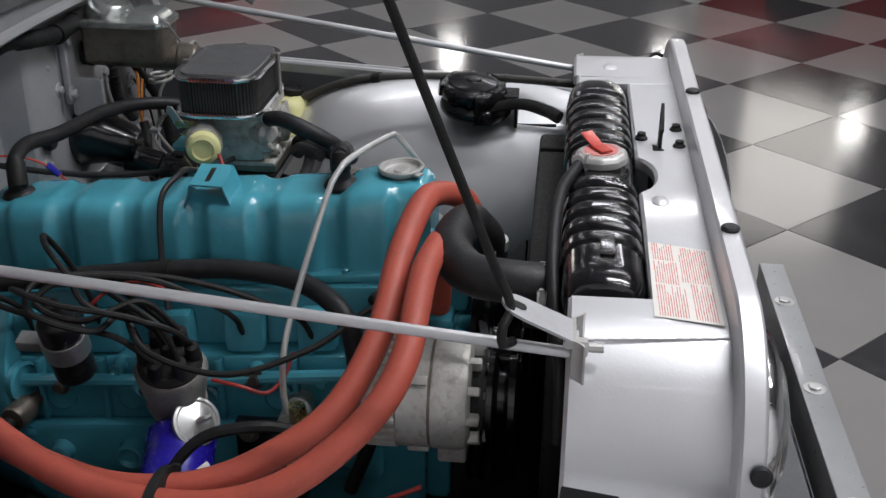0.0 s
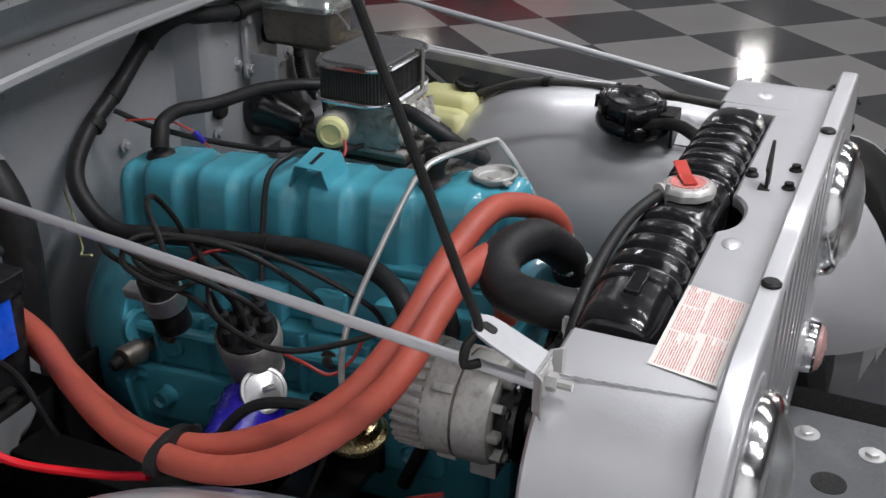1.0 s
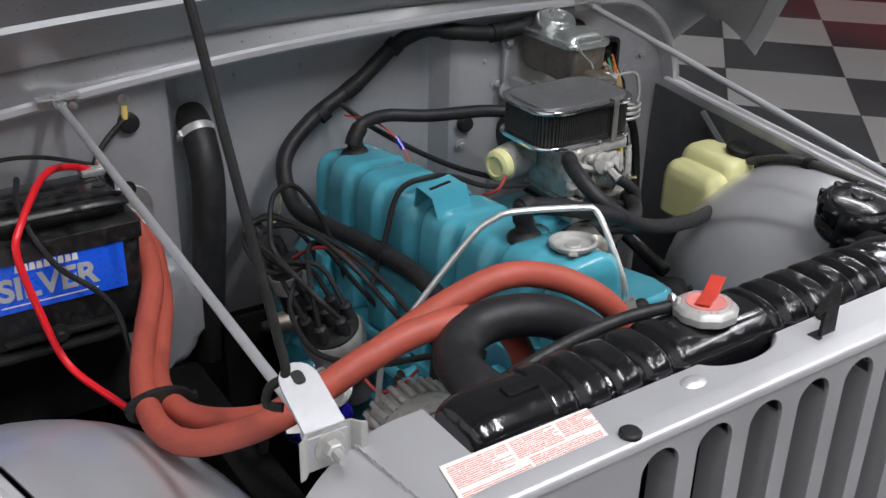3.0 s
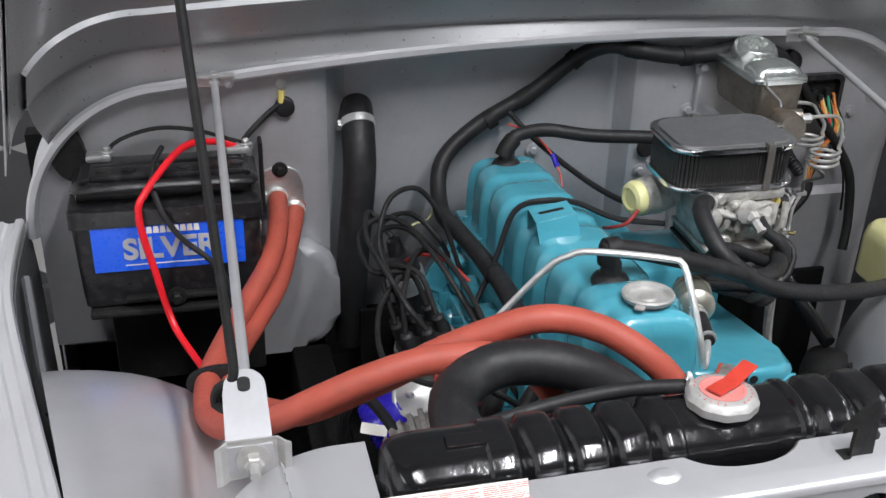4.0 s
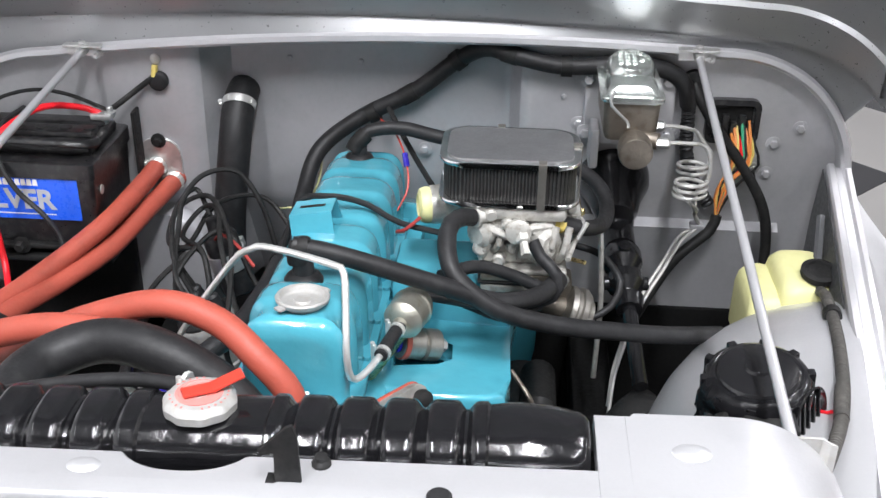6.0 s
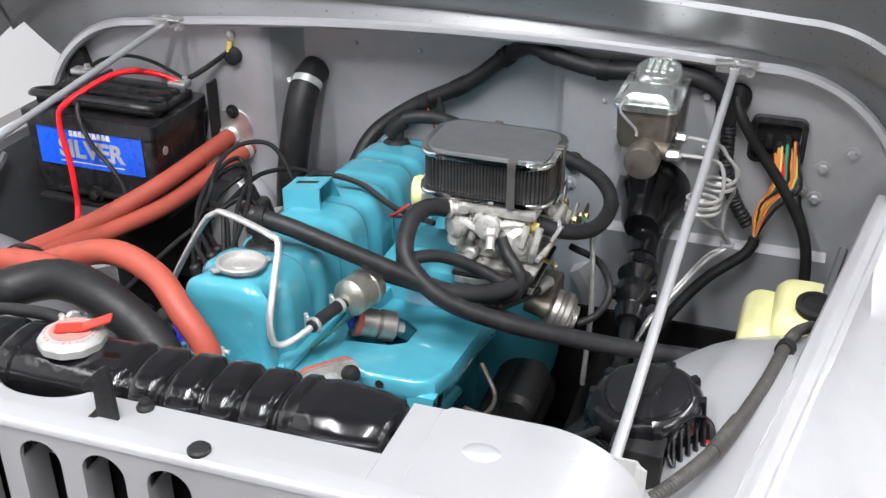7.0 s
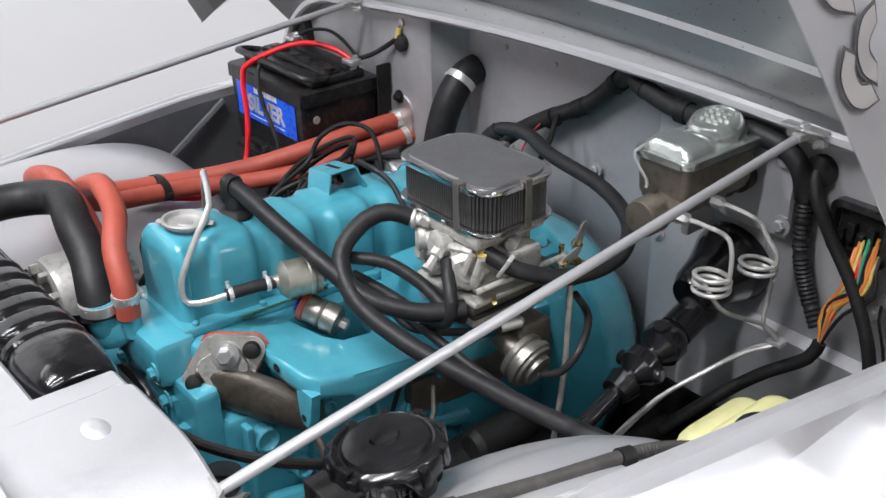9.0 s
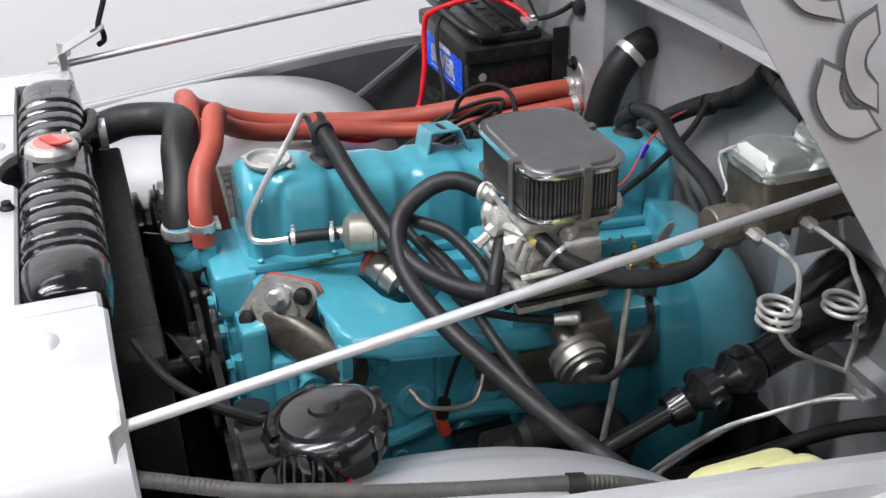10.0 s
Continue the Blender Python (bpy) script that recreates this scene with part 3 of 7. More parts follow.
for s in (-1, 1):
    LZ = 0.968 if s > 0 else 0.902
    bm = mesh()
    rings = []
    for i in range(34):
        y = -0.10 + 1.04 * i / 33
        a, b = ledge_x(y, s), outer_x(y, s)
        w = b - a
        q = [(a + 0.002, LZ - 0.02), (a, LZ), (a + 0.003, LZ + 0.004), (a + 0.012, LZ + 0.004), (a + 0.016, LZ - 0.003), (a + 0.028, LZ - 0.004), (a + 0.032, LZ + 0.001), (a + 0.040, LZ + 0.0005), (a + 0.3 * w, LZ - 0.004 - 0.11 * w), (a + 0.6 * w, LZ - 0.24 * w), (b - 0.035, LZ - 0.38 * w), (b - 0.012, LZ - 0.46 * w), (b, LZ - 0.46 * w - 0.035), (b, LZ - 0.46 * w - 0.11)]
        rings.append([(s * x, y, z) for x, z in q])
    loft(bm, rings, cap=False, closed=False)
    thicken(bm, 0.002)
    fender = part("fender", bm, SILVER, car, "silver painted front fender")
    bm = mesh()
    rings = []
    for i in range(15):
        th = radians(90 * min(i, 10) / 10)
        if s > 0:
            y = -0.098 - 0.160 * math.sin(th) ** 0.9 + 0.008 * max(0, i - 11)
            drop = 0.33 * (1 - math.cos(th)) ** 1.15 + 0.026 * max(0, i - 10)
        else:
            y = -0.098 - 0.115 * math.sin(th)
            drop = 0.20 * (1 - math.cos(th)) + 0.06 * max(0, i - 10)
        a, b = GHALF + 0.004, outer_x(-0.10, s) - 0.03 * math.sin(th)
        w = b - a
        q = [(a, LZ - 0.004), (a + 0.3 * w, LZ - 0.004 - 0.11 * w), (a + 0.6 * w, LZ - 0.24 * w), (b - 0.05, LZ - 0.38 * w), (b - 0.018, LZ - 0.46 * w), (b, LZ - 0.46 * w - 0.035), (b, LZ - 0.46 * w - 0.11)]
        rings.append([(s * x, y + 0.05 * max(0.0, (x - a) / w - 0.6), z - drop) for x, z in q])
    loft(bm, rings, cap=False, closed=False)
    thicken(bm, 0.002)
    part("fender_nose", bm, SILVER, fender, "rounded silver fender front")
    # apron under the ledge
    bm = mesh()
    rings = []
    for i in range(12):
        y = 0.06 + 0.905 * i / 11
        a = ledge_x(y, s)
        rings.append([(s * (a + 0.001), y, LZ - 0.018), (s * (a - 0.004), y, LZ - 0.10), (s * (a - 0.01), y, 0.42)])
    loft(bm, rings, cap=False, closed=False)
    thicken(bm, 0.002)
    apron = part("inner_apron", bm, DARKGREY, car, "dark grey inner fender apron")
    bm = mesh()
    tube(bm, [(s * (ledge_x(0.58, s) - 0.02), 0.58, LZ - 0.13), (s * (ledge_x(0.78, s) - 0.014), 0.78, LZ - 0.02)], 0.007, 6)
    part("brace", bm, DARKGREY, apron)
    # wheel housing
    bm = mesh()
    cx, cy, cz, ra, rb, rc, p = (0.74, 0.22, 0.60, 0.36, 0.51, 0.385, 2.6) if s > 0 else (0.80, 0.20, 0.58, 0.38, 0.52, 0.328, 2.6)
    rings = []
    for i in range(19):
        v = radians(90 * i / 18)
        ring = []
        for j in range(49):
            u = radians(360 * j / 48)
            sp = lambda q: math.copysign(abs(q) ** (2 / p), q)
            ring.append((s * (cx - ra * sp(math.cos(u)) * sp(math.cos(v))), cy + rb * sp(math.sin(u)) * sp(math.cos(v)), cz + rc * sp(math.sin(v))))
        rings.append(ring[:-1])
    loft(bm, rings, cap=False)
    bmesh.ops.bisect_plane(bm, geom=list(bm.verts) + list(bm.edges) + list(bm.faces), plane_co=(s * (ledge_x(0.1, s) + 0.004), 0.1, 0), plane_no=(s * 1, -0.19, 0), clear_outer=True)
    thicken(bm, 0.003)
    part("wheel_housing", bm, SILVER, car, "grey painted wheel housing bulge")

# firewall: two outer fields and a deeper middle one
CH, CZ, CR, CC, CT, CX0 = 0.786, 1.128, 0.22, 0.026, 0.036, -0.014


def cowl_top(x):
    c = CH - CR
    x = x - CX0
    z = CZ + CC * (1 - (x / c) ** 2) if abs(x) < c else CZ - CR + math.sqrt(max(0.0, (CR + 0.006) ** 2 - (abs(x) - c) ** 2))
    return z + CT * (x + CX0) + 0.006


def firewall():
    bm = mesh()
    prof = [(-0.802, 0.968), (-0.78, 0.968), (-0.74, 0.968), (-0.70, 0.968), (-0.65, 0.968), (-0.60, 0.968), (-0.54, 0.968), (-0.45, 0.968), (-0.345, 0.968), (-0.325, 0.978), (-0.305, 1.026), (-0.285, 1.04), (-0.06, 1.04), (0.195, 1.04), (0.212, 1.03), (0.230, 0.985), (0.246, 0.975), (0.35, 0.975), (0.45, 0.975), (0.54, 0.975), (0.60, 0.975), (0.65, 0.975), (0.70, 0.975), (0.74, 0.975), (0.765, 0.975), (0.778, 0.975)]
    sink = lambda x, z: 0.55 * max(0.0, 0.83 - z) if -0.29 < x < 0.0 else 1.6 * max(0.0, 0.65 - z) if x < -0.28 else 0.0
    zs = [0.42, 0.60, 0.65, 0.70, 0.76, 0.80, 0.83, 0.88, 0.92, 0.96, 1.0, 1.04, 1.08, 1.12, 1.19]
    loft(bm, [[(x, y + sink(x, z), min(z, cowl_top(x))) for x, y in prof] for z in zs], cap=False, closed=False)
    bmesh.ops.remove_doubles(bm, verts=bm.verts, dist=1e-5)
    return thicken(bm, 0.003)


part("firewall", firewall(), GREY, car, "grey painted steel firewall")
bm = mesh()
loft(bm, [[(x, 0.974, 0.842), (x, 0.961, 0.834), (x, 0.955, 0.830), (x, 0.956, 0.824), (x, 0.963, 0.74), (x, 0.973, 0.62)] for x in (0.315, 0.50, 0.69)])
part("toe_board", bm, GREY, car, "grey toe board with a folded ledge")
bm = mesh()
rim = []
for k in range(25):
    a = radians(-35 + 60 * k / 24)
    x, z, y = 0.02 + 0.272 * math.cos(a), 0.640 + 0.235 * math.sin(a), 0.978 - 0.10 * max(0.0, math.sin(a)) ** 1.5
    rim.append([(x, y - 0.012, z), (x + 0.016 * math.cos(a), y - 0.006, z + 0.016 * math.sin(a)), (x + 0.055 * math.cos(a), y + 0.05, z + 0.055 * math.sin(a)), (x, y + 0.05, z)])
loft(bm, rim)
part("tunnel_flange", bm, GREY, car, "grey rolled flange of the transmission tunnel")
bm = mesh()
slab(bm, rounded(-0.56, -0.315, 0.62, 0.83, 0.07), 0.0, 0.055, 0.022, pose(0, 0.968, 0, 90, 0, 0))
part("heater_box_cover", bm, GREY, car, "grey pressed bulge on the firewall")
# cowl ring and top
bm = mesh()
inner = [(x + CX0, z + CT * x) for x, z in arch(CH, CZ, CR, 0.90, 24, CC)]
nor = arch_normals(inner)
rings = []
for (x, z), n2 in zip(inner, nor):
    q = [(0.972, 0.0), (0.936, 0.0), (0.932, 0.004), (0.933, 0.011), (0.937, 0.014), (0.941, 0.012), (0.944, 0.003), (0.990, 0.002), (1.050, 0.003), (1.06, 0.018)]
    rings.append([(x + n2.x * d, y, z + n2.y * d) for y, d in q])
loft(bm, rings, cap=False, closed=False)
thicken(bm, 0.002)
part("cowl", bm, SILVER, car, "silver cowl edge round the firewall")
bm = mesh()
inner2 = [(x + CX0, z + CT * x) for x, z in arch(CH + 0.012, CZ + 0.012, CR + 0.01, 0.40, 24, CC)]
rings = [[(x, y, z) for x, z in inner2] for y in (1.06, 1.3, 1.7)]
loft(bm, rings, cap=False, closed=False)
thicken(bm, 0.003)
part("body_tub", bm, SILVER, car, "silver body behind the cowl")
for x, y, z in ((-0.179, 1.037, 1.089), (-0.053, 1.037, 1.087), (0.30, 0.972, 1.06)):
    part("rivet", lathe(mesh(), [(0.005, 0), (0.004, 0.003), (0.001, 0.004)], aim((x, y, z), (0, -1, 0)), 10), GREY, car)

# raised hood, hinged at the cowl
OPEN = 59.0
HM = Matrix.Translation((0, 0.955, 1.158)) @ Matrix.Rotation(radians(-OPEN), 4, "X")
hood = thing("hood", (0, 0.955, 1.158), "silver hood raised on its hinges, held by a prop rod", "hood")
bm = mesh()
outline = arch(0.80, 0.0, 0.19, -0.225, 24, 0.030)
rings = [[HM @ Vector((x * (1 - 0.24 * k / 8 * 1.0), -0.02 - 1.10 * k / 8, z)) for x, z in outline] for k in range(9)]
loft(bm, rings, cap=False, closed=False)
thicken(bm, 0.002)
part("hood_skin", bm, SILVER, hood, "silver hood panel with rounded sides")
# Added sheet that carries the darkened underside colour.
bm = mesh()
rings = [[HM @ Vector(((x + n2.x * -0.006) * (1 - 0.24 * k / 8), -0.024 - 1.09 * k / 8, z + n2.y * -0.006)) for (x, z), n2 in zip(outline, arch_normals(outline)) if z > -0.2] for k in range(9)]
loft(bm, rings, cap=False, closed=False)
thicken(bm, 0.0012)
part("inner_skin", bm, HOODSHADE_BUMPER, hood, "silver hood underside, darkened in its colour for shade")
bm = mesh()
rings = []
for x, z in outline:
    if z > -0.10:
        top = HM @ Vector((x, -0.022, z - 0.004))
        foot = 0.985 * x if abs(x) > 0.70 else x
        low = min(cowl_top(max(-0.785, min(0.755, foot))) + 0.001, top.z - 0.003)
        rings.append([tuple(top), (x, 0.5 * (top.y + 0.953), 0.5 * (top.z + low) + 0.002), (foot, 0.951, low), (foot, 0.957, low)])
loft(bm, rings, cap=False, closed=False)
thicken(bm, 0.0012)
part("rear_flange", bm, HOODSHADE_BUMPER, hood, "turned-down rear edge of the hood")
for l0, l1, deep in ((0.030, 0.118, 0.014), (0.40, 0.47, 0.014), (0.80, 0.87, 0.014), (1.06, 1.118, 0.02)):
    bm = mesh()
    rings = []
    for (x, z), n2 in zip(outline, arch_normals(outline)):
        if z < -0.12:
            continue
        q = [(l0, 0.0), (l0 + 0.010, -deep), (l1 - 0.010, -deep), (l1, 0.0), (l1 + 0.02, -0.003), (l0 - 0.02, -0.003)]
        rings.append([HM @ Vector(((x + n2.x * d) * (1 - 0.24 * (l - 0.02) / 1.10), -l, z + n2.y * d - 0.001)) for l, d in q])
    loft(bm, rings, cap=False, closed=True)
    part("stiffener", bm, HOODSHADE_BUMPER, hood, "pressed stiffening rib under the hood")
for x, l, r in ((-0.486, 0.098, 0.010), (0.361, 0.100, 0.011), (0.66, 0.075, 0.004), (-0.62, 0.085, 0.004)):
    part("drain_hole", lathe(mesh(), [(r, 0), (r, 0.001)], HM @ aim((x, -l, 0.012), (0, 0, -1)), 16), MATTE, hood)
# decal on the hood's side: curved grey strokes with a dark outline; along the hood and down from its top
def stroke_shape(bm, outer, inner, grow, off):
    a, b = smooth_path([(x, z, 0) for x, z in outer], 0.002), smooth_path([(x, z, 0) for x, z in inner], 0.002)
    n = 30
    rows = []
    for i in range(n + 1):
        p, q = a[round(i * (len(a) - 1) / n)], b[round(i * (len(b) - 1) / n)]
        d = (p - q).normalized() * grow
        rows.append([p + d, q - d])
    for end, nxt in ((0, 1), (-1, -2)):
        for k in (0, 1):
            rows[end][k] = rows[end][k] + (rows[end][k] - rows[nxt][k]).normalized() * grow
    at = lambda v: HM @ Vector((0.80 * (1 - 0.24 * (v.x - 0.02) / 1.10) + off, -v.x, v.y))
    for p, q in zip(rows, rows[1:]):
        ngon(bm, [at(p[0]), at(p[1]), at(q[1]), at(q[0])])


for outer, inner in (([(0.391, -0.196), (0.373, -0.212), (0.346, -0.213), (0.328, -0.201), (0.322, -0.183)], [(0.378, -0.188), (0.367, -0.195), (0.351, -0.195), (0.341, -0.184)]),
                     ([(0.40, -0.147), (0.399, -0.166), (0.381, -0.183), (0.357, -0.187), (0.336, -0.177)], [(0.384, -0.152), (0.378, -0.166), (0.367, -0.172), (0.352, -0.169)]),
                     ([(0.455, -0.197), (0.432, -0.191), (0.41, -0.171)], [(0.449, -0.186), (0.432, -0.179), (0.424, -0.168)])):
    bm = mesh()
    stroke_shape(bm, outer, inner, 0.0030, 0.0035)
    stroke = part("decal_outline", bm, DARKPLY, hood, "dark outline of a hood decal")
    bm = mesh()
    stroke_shape(bm, outer, inner, -0.0002, 0.0047)
    part("decal_fill", bm, TAUPE, stroke, "grey decal fill")

# chassis rails, and black sheets added to shut out floor light below the engine
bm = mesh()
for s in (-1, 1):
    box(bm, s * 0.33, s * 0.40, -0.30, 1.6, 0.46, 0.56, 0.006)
part("frame_rail", bm, SHADEBLACK, car, "black steel chassis rails")
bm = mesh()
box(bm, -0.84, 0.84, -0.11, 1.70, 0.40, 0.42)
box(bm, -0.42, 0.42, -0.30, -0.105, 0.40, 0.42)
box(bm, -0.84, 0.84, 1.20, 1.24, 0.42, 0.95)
part("floor_light_block", bm, SHADEBLACK, car, "black sheets added below the engine to shut out floor light")
bumper = thing("bumper", (0, -0.33, 0.55), "grey painted steel front bumper bar with bolts", "bumper")
bm = mesh()
box(bm, -0.72, 0.615, -0.375, -0.325, 0.50, 0.612, 0.004)
part("beam", bm, HOODSHADE_BUMPER, bumper)
for x in (-0.45, -0.15, 0.15, 0.45):
    part("bolt", bolt(mesh(), (x, -0.348, 0.612), (0, 0, 1), 0.011, 0.006), STEEL, bumper)
cross = thing("crossmember", (0.1, -0.2, 0.59), "dark steel front crossmember plate with bolts and holes", "chassis plate")
bm = mesh()
box(bm, -0.29, 0.27, -0.30, -0.10, 0.588, 0.598, 0.003)
box(bm, -0.29, 0.27, -0.30, -0.29, 0.50, 0.598, 0.003)
part("plate", bm, DARKGREY, cross)
for x, y in ((0.198, -0.148), (0.182, -0.247), (-0.198, -0.148), (-0.182, -0.247)):
    part("bolt", bolt(mesh(), (x, y, 0.598), (0, 0, 1), 0.012, 0.008), STEEL, cross)
for x in (0.084, -0.084):
    part("hole", lathe(mesh(), [(0.026, 0.0), (0.026, 0.0012)], Matrix.Translation((x, -0.194, 0.598)), 24), MATTE, cross)
for s in (-1, 1):
    w = thing("wheel", (s * 0.66, 0.2, 0.36), "black off-road tyre on a steel rim", "wheel", "front wheels")
    m = aim((s * 0.62, 0.2, 0.36), (s, 0, 0))
    part("tyre", lathe(mesh(), [(0.20, 0.0), (0.33, 0.0), (0.36, 0.03), (0.36, 0.19), (0.33, 0.22), (0.20, 0.22)], m, 40), TYRE, w)
    part("rim", lathe(mesh(), [(0.19, 0.02), (0.20, 0.2), (0.16, 0.19), (0.10, 0.12), (0.04, 0.13)], m, 30), STEEL, w)

# support rods from grille to cowl, with their brackets
for lo, hi in (((-0.504, 0.072, 1.048), (-0.503, 0.925, 1.126)), ((0.497, 0.072, 1.037), (0.507, 0.925, 1.156))):
    rod = thing("support_rod", (lo[0], 0.06, 1.06), "thin silver steel support rod from grille to cowl", "rod", "support rods")
    bar = part("bar", tube(mesh(), [lo, hi], 0.0060, 12, 0.1), SILVER, rod)
    part("flat_end", box(mesh(), hi[0] - 0.0075, hi[0] + 0.0075, 0.905, 0.930, hi[2] - 0.006, hi[2] + 0.004, 0.002), STEEL, bar)
    cx, cz = hi[0], hi[2] + 0.006
    bm = mesh()
    box(bm, cx - 0.032, cx + 0.032, 0.915, 0.932, cz, cz + 0.004, 0.001)
    box(bm, cx - 0.030, cx + 0.030, 0.930, 0.934, cz - 0.018, cz + 0.004, 0.001)
    bolt(bm, (cx, 0.922, cz + 0.004), (0, 0, 1), 0.006, 0.005)
    bolt(bm, (cx + 0.022, 0.928, cz - 0.014), (0, -1, 0), 0.004, 0.012)
    part("cowl_bracket", bm, STEEL, rod)
    bm = mesh()
    gx, gz = lo[0], lo[2] + 0.007 * (lo[0] < 0)
    wing = [(-0.034, 0.058), (-0.028, 0.060), (-0.022, 0.068), (0.022, 0.068), (0.028, 0.060), (0.034, 0.058), (0.034, 0.060), (0.028, 0.063), (0.023, 0.071), (-0.023, 0.071), (-0.028, 0.063), (-0.034, 0.060)]
    slab(bm, [(gx + x, y) for x, y in wing], gz - 0.022, gz + 0.020, 0.0006)
    lathe(bm, [(0.015, 0.0), (0.015, 0.002), (0.010, 0.0025)], aim((gx, 0.068, gz), (0, -1, 0)), 20)
    bolt(bm, (gx, 0.066, gz), (0, -1, 0), 0.0095, 0.010)
    tube(bm, [(gx, 0.066, gz), (gx, 0.040, gz)], 0.005, 8)
    part("grille_bracket", bm, CAPMETAL, rod)
bm = mesh()
TM = Matrix.Translation((-0.507, 0.074, 1.075)) @ Matrix.Rotation(radians(24), 4, "X")
tab = [(-0.021, -0.004), (0.021, -0.004), (0.020, 0.045)] + [(0.0005 + 0.0195 * math.cos(radians(a)), 0.052 + 0.0195 * math.sin(radians(a))) for a in range(0, 181, 20)] + [(-0.020, 0.045)]
slab(bm, tab, -0.0015, 0.0015, 0.0006, TM)
tube(bm, [TM @ Vector((-0.0205, -0.002, -0.004)), TM @ Vector((0.0205, -0.002, -0.004))], 0.0055, 12, 0.1)
box(bm, -0.528, -0.486, 0.0665, 0.0700, 1.040, 1.070, 0.001)
prop_bracket = single("prop_bracket", bm, GREY, "bent silver steel tab holding the hood prop", "bracket")
part("hole", slab(mesh(), rounded(-0.006, 0.006, 0.046, 0.062, 0.005), 0.0016, 0.0022, 0, TM), MATTE, prop_bracket)
bm = mesh()
D = Vector((-0.031, 0.178, 0.476))
e = Vector((-0.514, 0.130, 1.100))
tube(bm, [e + Vector((-0.008, -0.004, -0.032)), e + Vector((-0.020, 0.006, -0.030)), e + Vector((-0.016, 0.006, -0.012)), e + Vector((-0.002, 0, 0.002)), e + D * 0.08], 0.0048, 10, 0.006)
prop = thing("hood_prop", e, "thin black steel hood prop rod hooked into a bracket", "prop rod")
part("hook", bm, MATTE, prop, "bent hooked end")
part("rod", tube(mesh(), [e + D * 0.075, e + D * 1.25], 0.0048, 10, 0.1), MATTE, prop)

# ---- radiator ----
radiator = thing("radiator", (-0.06, 0.035, 0.55), "gloss black painted radiator with a ribbed top tank", "radiator")
bm = mesh()
rings = []
N = 240
for i in range(N + 1):
    x = -0.390 + 0.688 * i / N
    f = i / N
    end = min(1.0, (f / 0.05)) if f < 0.5 else min(1.0, (1 - f) / 0.10)
    k = 0.72 + 0.28 * math.sqrt(max(0.0, 1 - (1 - end) ** 2))
    on = 1.0 if (-0.30 < x < -0.115) or (0.0 < x < 0.205) else 0.0
    u = (x / 0.041) % 1.0
    rib = 0.003 * on - 0.0085 * on * math.exp(-((u - 0.5) / 0.13) ** 2)
    grow = 1.0 + 0.07 * min(1.0, max(0.0, (x - 0.205) / 0.02))
    hw, hz = (0.046 + rib) * k * grow, (0.042 + rib) * k * grow
    ring = []
    for j in range(24):
        a = 2 * math.pi * j / 24
        c, s_ = math.cos(a), math.sin(a)
        ring.append((x, 0.036 + hw * math.copysign(abs(c) ** 0.75, c), 1.037 + 0.02 * x + hz * math.copysign(abs(s_) ** 0.75, s_)))
    rings.append(ring)
loft(bm, rings)
part("top_tank", bm, TANKBLACK, radiator, "gloss black ribbed top tank", 0.5)
part("core", box(mesh(), -0.385, 0.30, 0.005, 0.066, 0.50, 1.0), MATTE, radiator, "dark finned radiator core")
part("tank_strap", box(mesh(), -0.335, -0.29, -0.005, 0.012, 1.070, 1.076, 0.002, Matrix.Translation((0, 0.03, 0))), GLOSS, radiator)
bm = mesh()
lathe(bm, [(0.026, 0.0), (0.026, 0.016), (0.030, 0.018), (0.030, 0.022)], aim((-0.065, 0.037, 1.062), (0, 0, 1)), 24)
part("filler_neck", bm, GLOSS, radiator)
bm = mesh()
tube(bm, [(-0.283, 0.075, 1.005), (-0.290, 0.105, 1.006)], 0.024, 16)
part("inlet", bm, GLOSS, radiator)
cm = Matrix.Translation((-0.065, 0.037, 1.082)) @ Matrix.Rotation(radians(-3), 4, "X")
cap = part("radiator_cap", lathe(mesh(), [(0.031, -0.006), (0.034, -0.004), (0.0345, 0.004), (0.032, 0.008), (0.029, 0.0105), (0.020, 0.0115), (0.002, 0.012)], cm, 48, lambda a: 1 + 0.022 * math.cos(10 * a)), CAPMETAL, radiator, "pale plated radiator cap with red print")
bm = mesh()
lathe(bm, [(0.0222, 0.0108), (0.0224, 0.0121), (0.0195, 0.0124), (0.019, 0.0118)], cm, 36)
part("red_ring", bm, REDINK, cap, "worn red printed ring")
bm = mesh()
lv = cm @ Matrix.Rotation(radians(-62), 4, "Z")
box(bm, -0.0085, 0.0085, -0.016, 0.016, 0.0128, 0.0158, 0.0012, lv)
box(bm, -0.0085, 0.0085, -0.002, 0.030, 0.0, 0.003, 0.0012, lv @ Matrix.Translation((0, 0.014, 0.0135)) @ Matrix.Rotation(radians(17), 4, "X"))
part("lever", bm, REDPLASTIC, cap, "red pressed safety lever")
bm = mesh()
rc = random.Random(3)
for k in range(26):
    if k % 7 < 5:
        m9 = cm @ Matrix.Rotation(2 * math.pi * k / 26, 4, "Z")
        box(bm, 0.0258, 0.0278 + rc.uniform(-0.0006, 0.0006), -0.0010, rc.uniform(0.0, 0.0010), 0.0100, 0.0114, 0, m9)
part("print", bm, REDINK, cap, "ring of fine red print, unreadable")
shroud = thing("fan_shroud", (0, 0.13, 0.6), "black fan and shroud behind the radiator", "fan")
part("side_panel", box(mesh(), -0.37, -0.30, 0.068, 0.095, 0.52, 0.99, 0.008), MATTE, shroud)
part("side_panel", box(mesh(), 0.24, 0.31, 0.068, 0.125, 0.52, 0.98, 0.008), MATTE, shroud)
part("top_panel", box(mesh(), -0.299, 0.239, 0.068, 0.125, 0.95, 0.975, 0.006), MATTE, shroud)
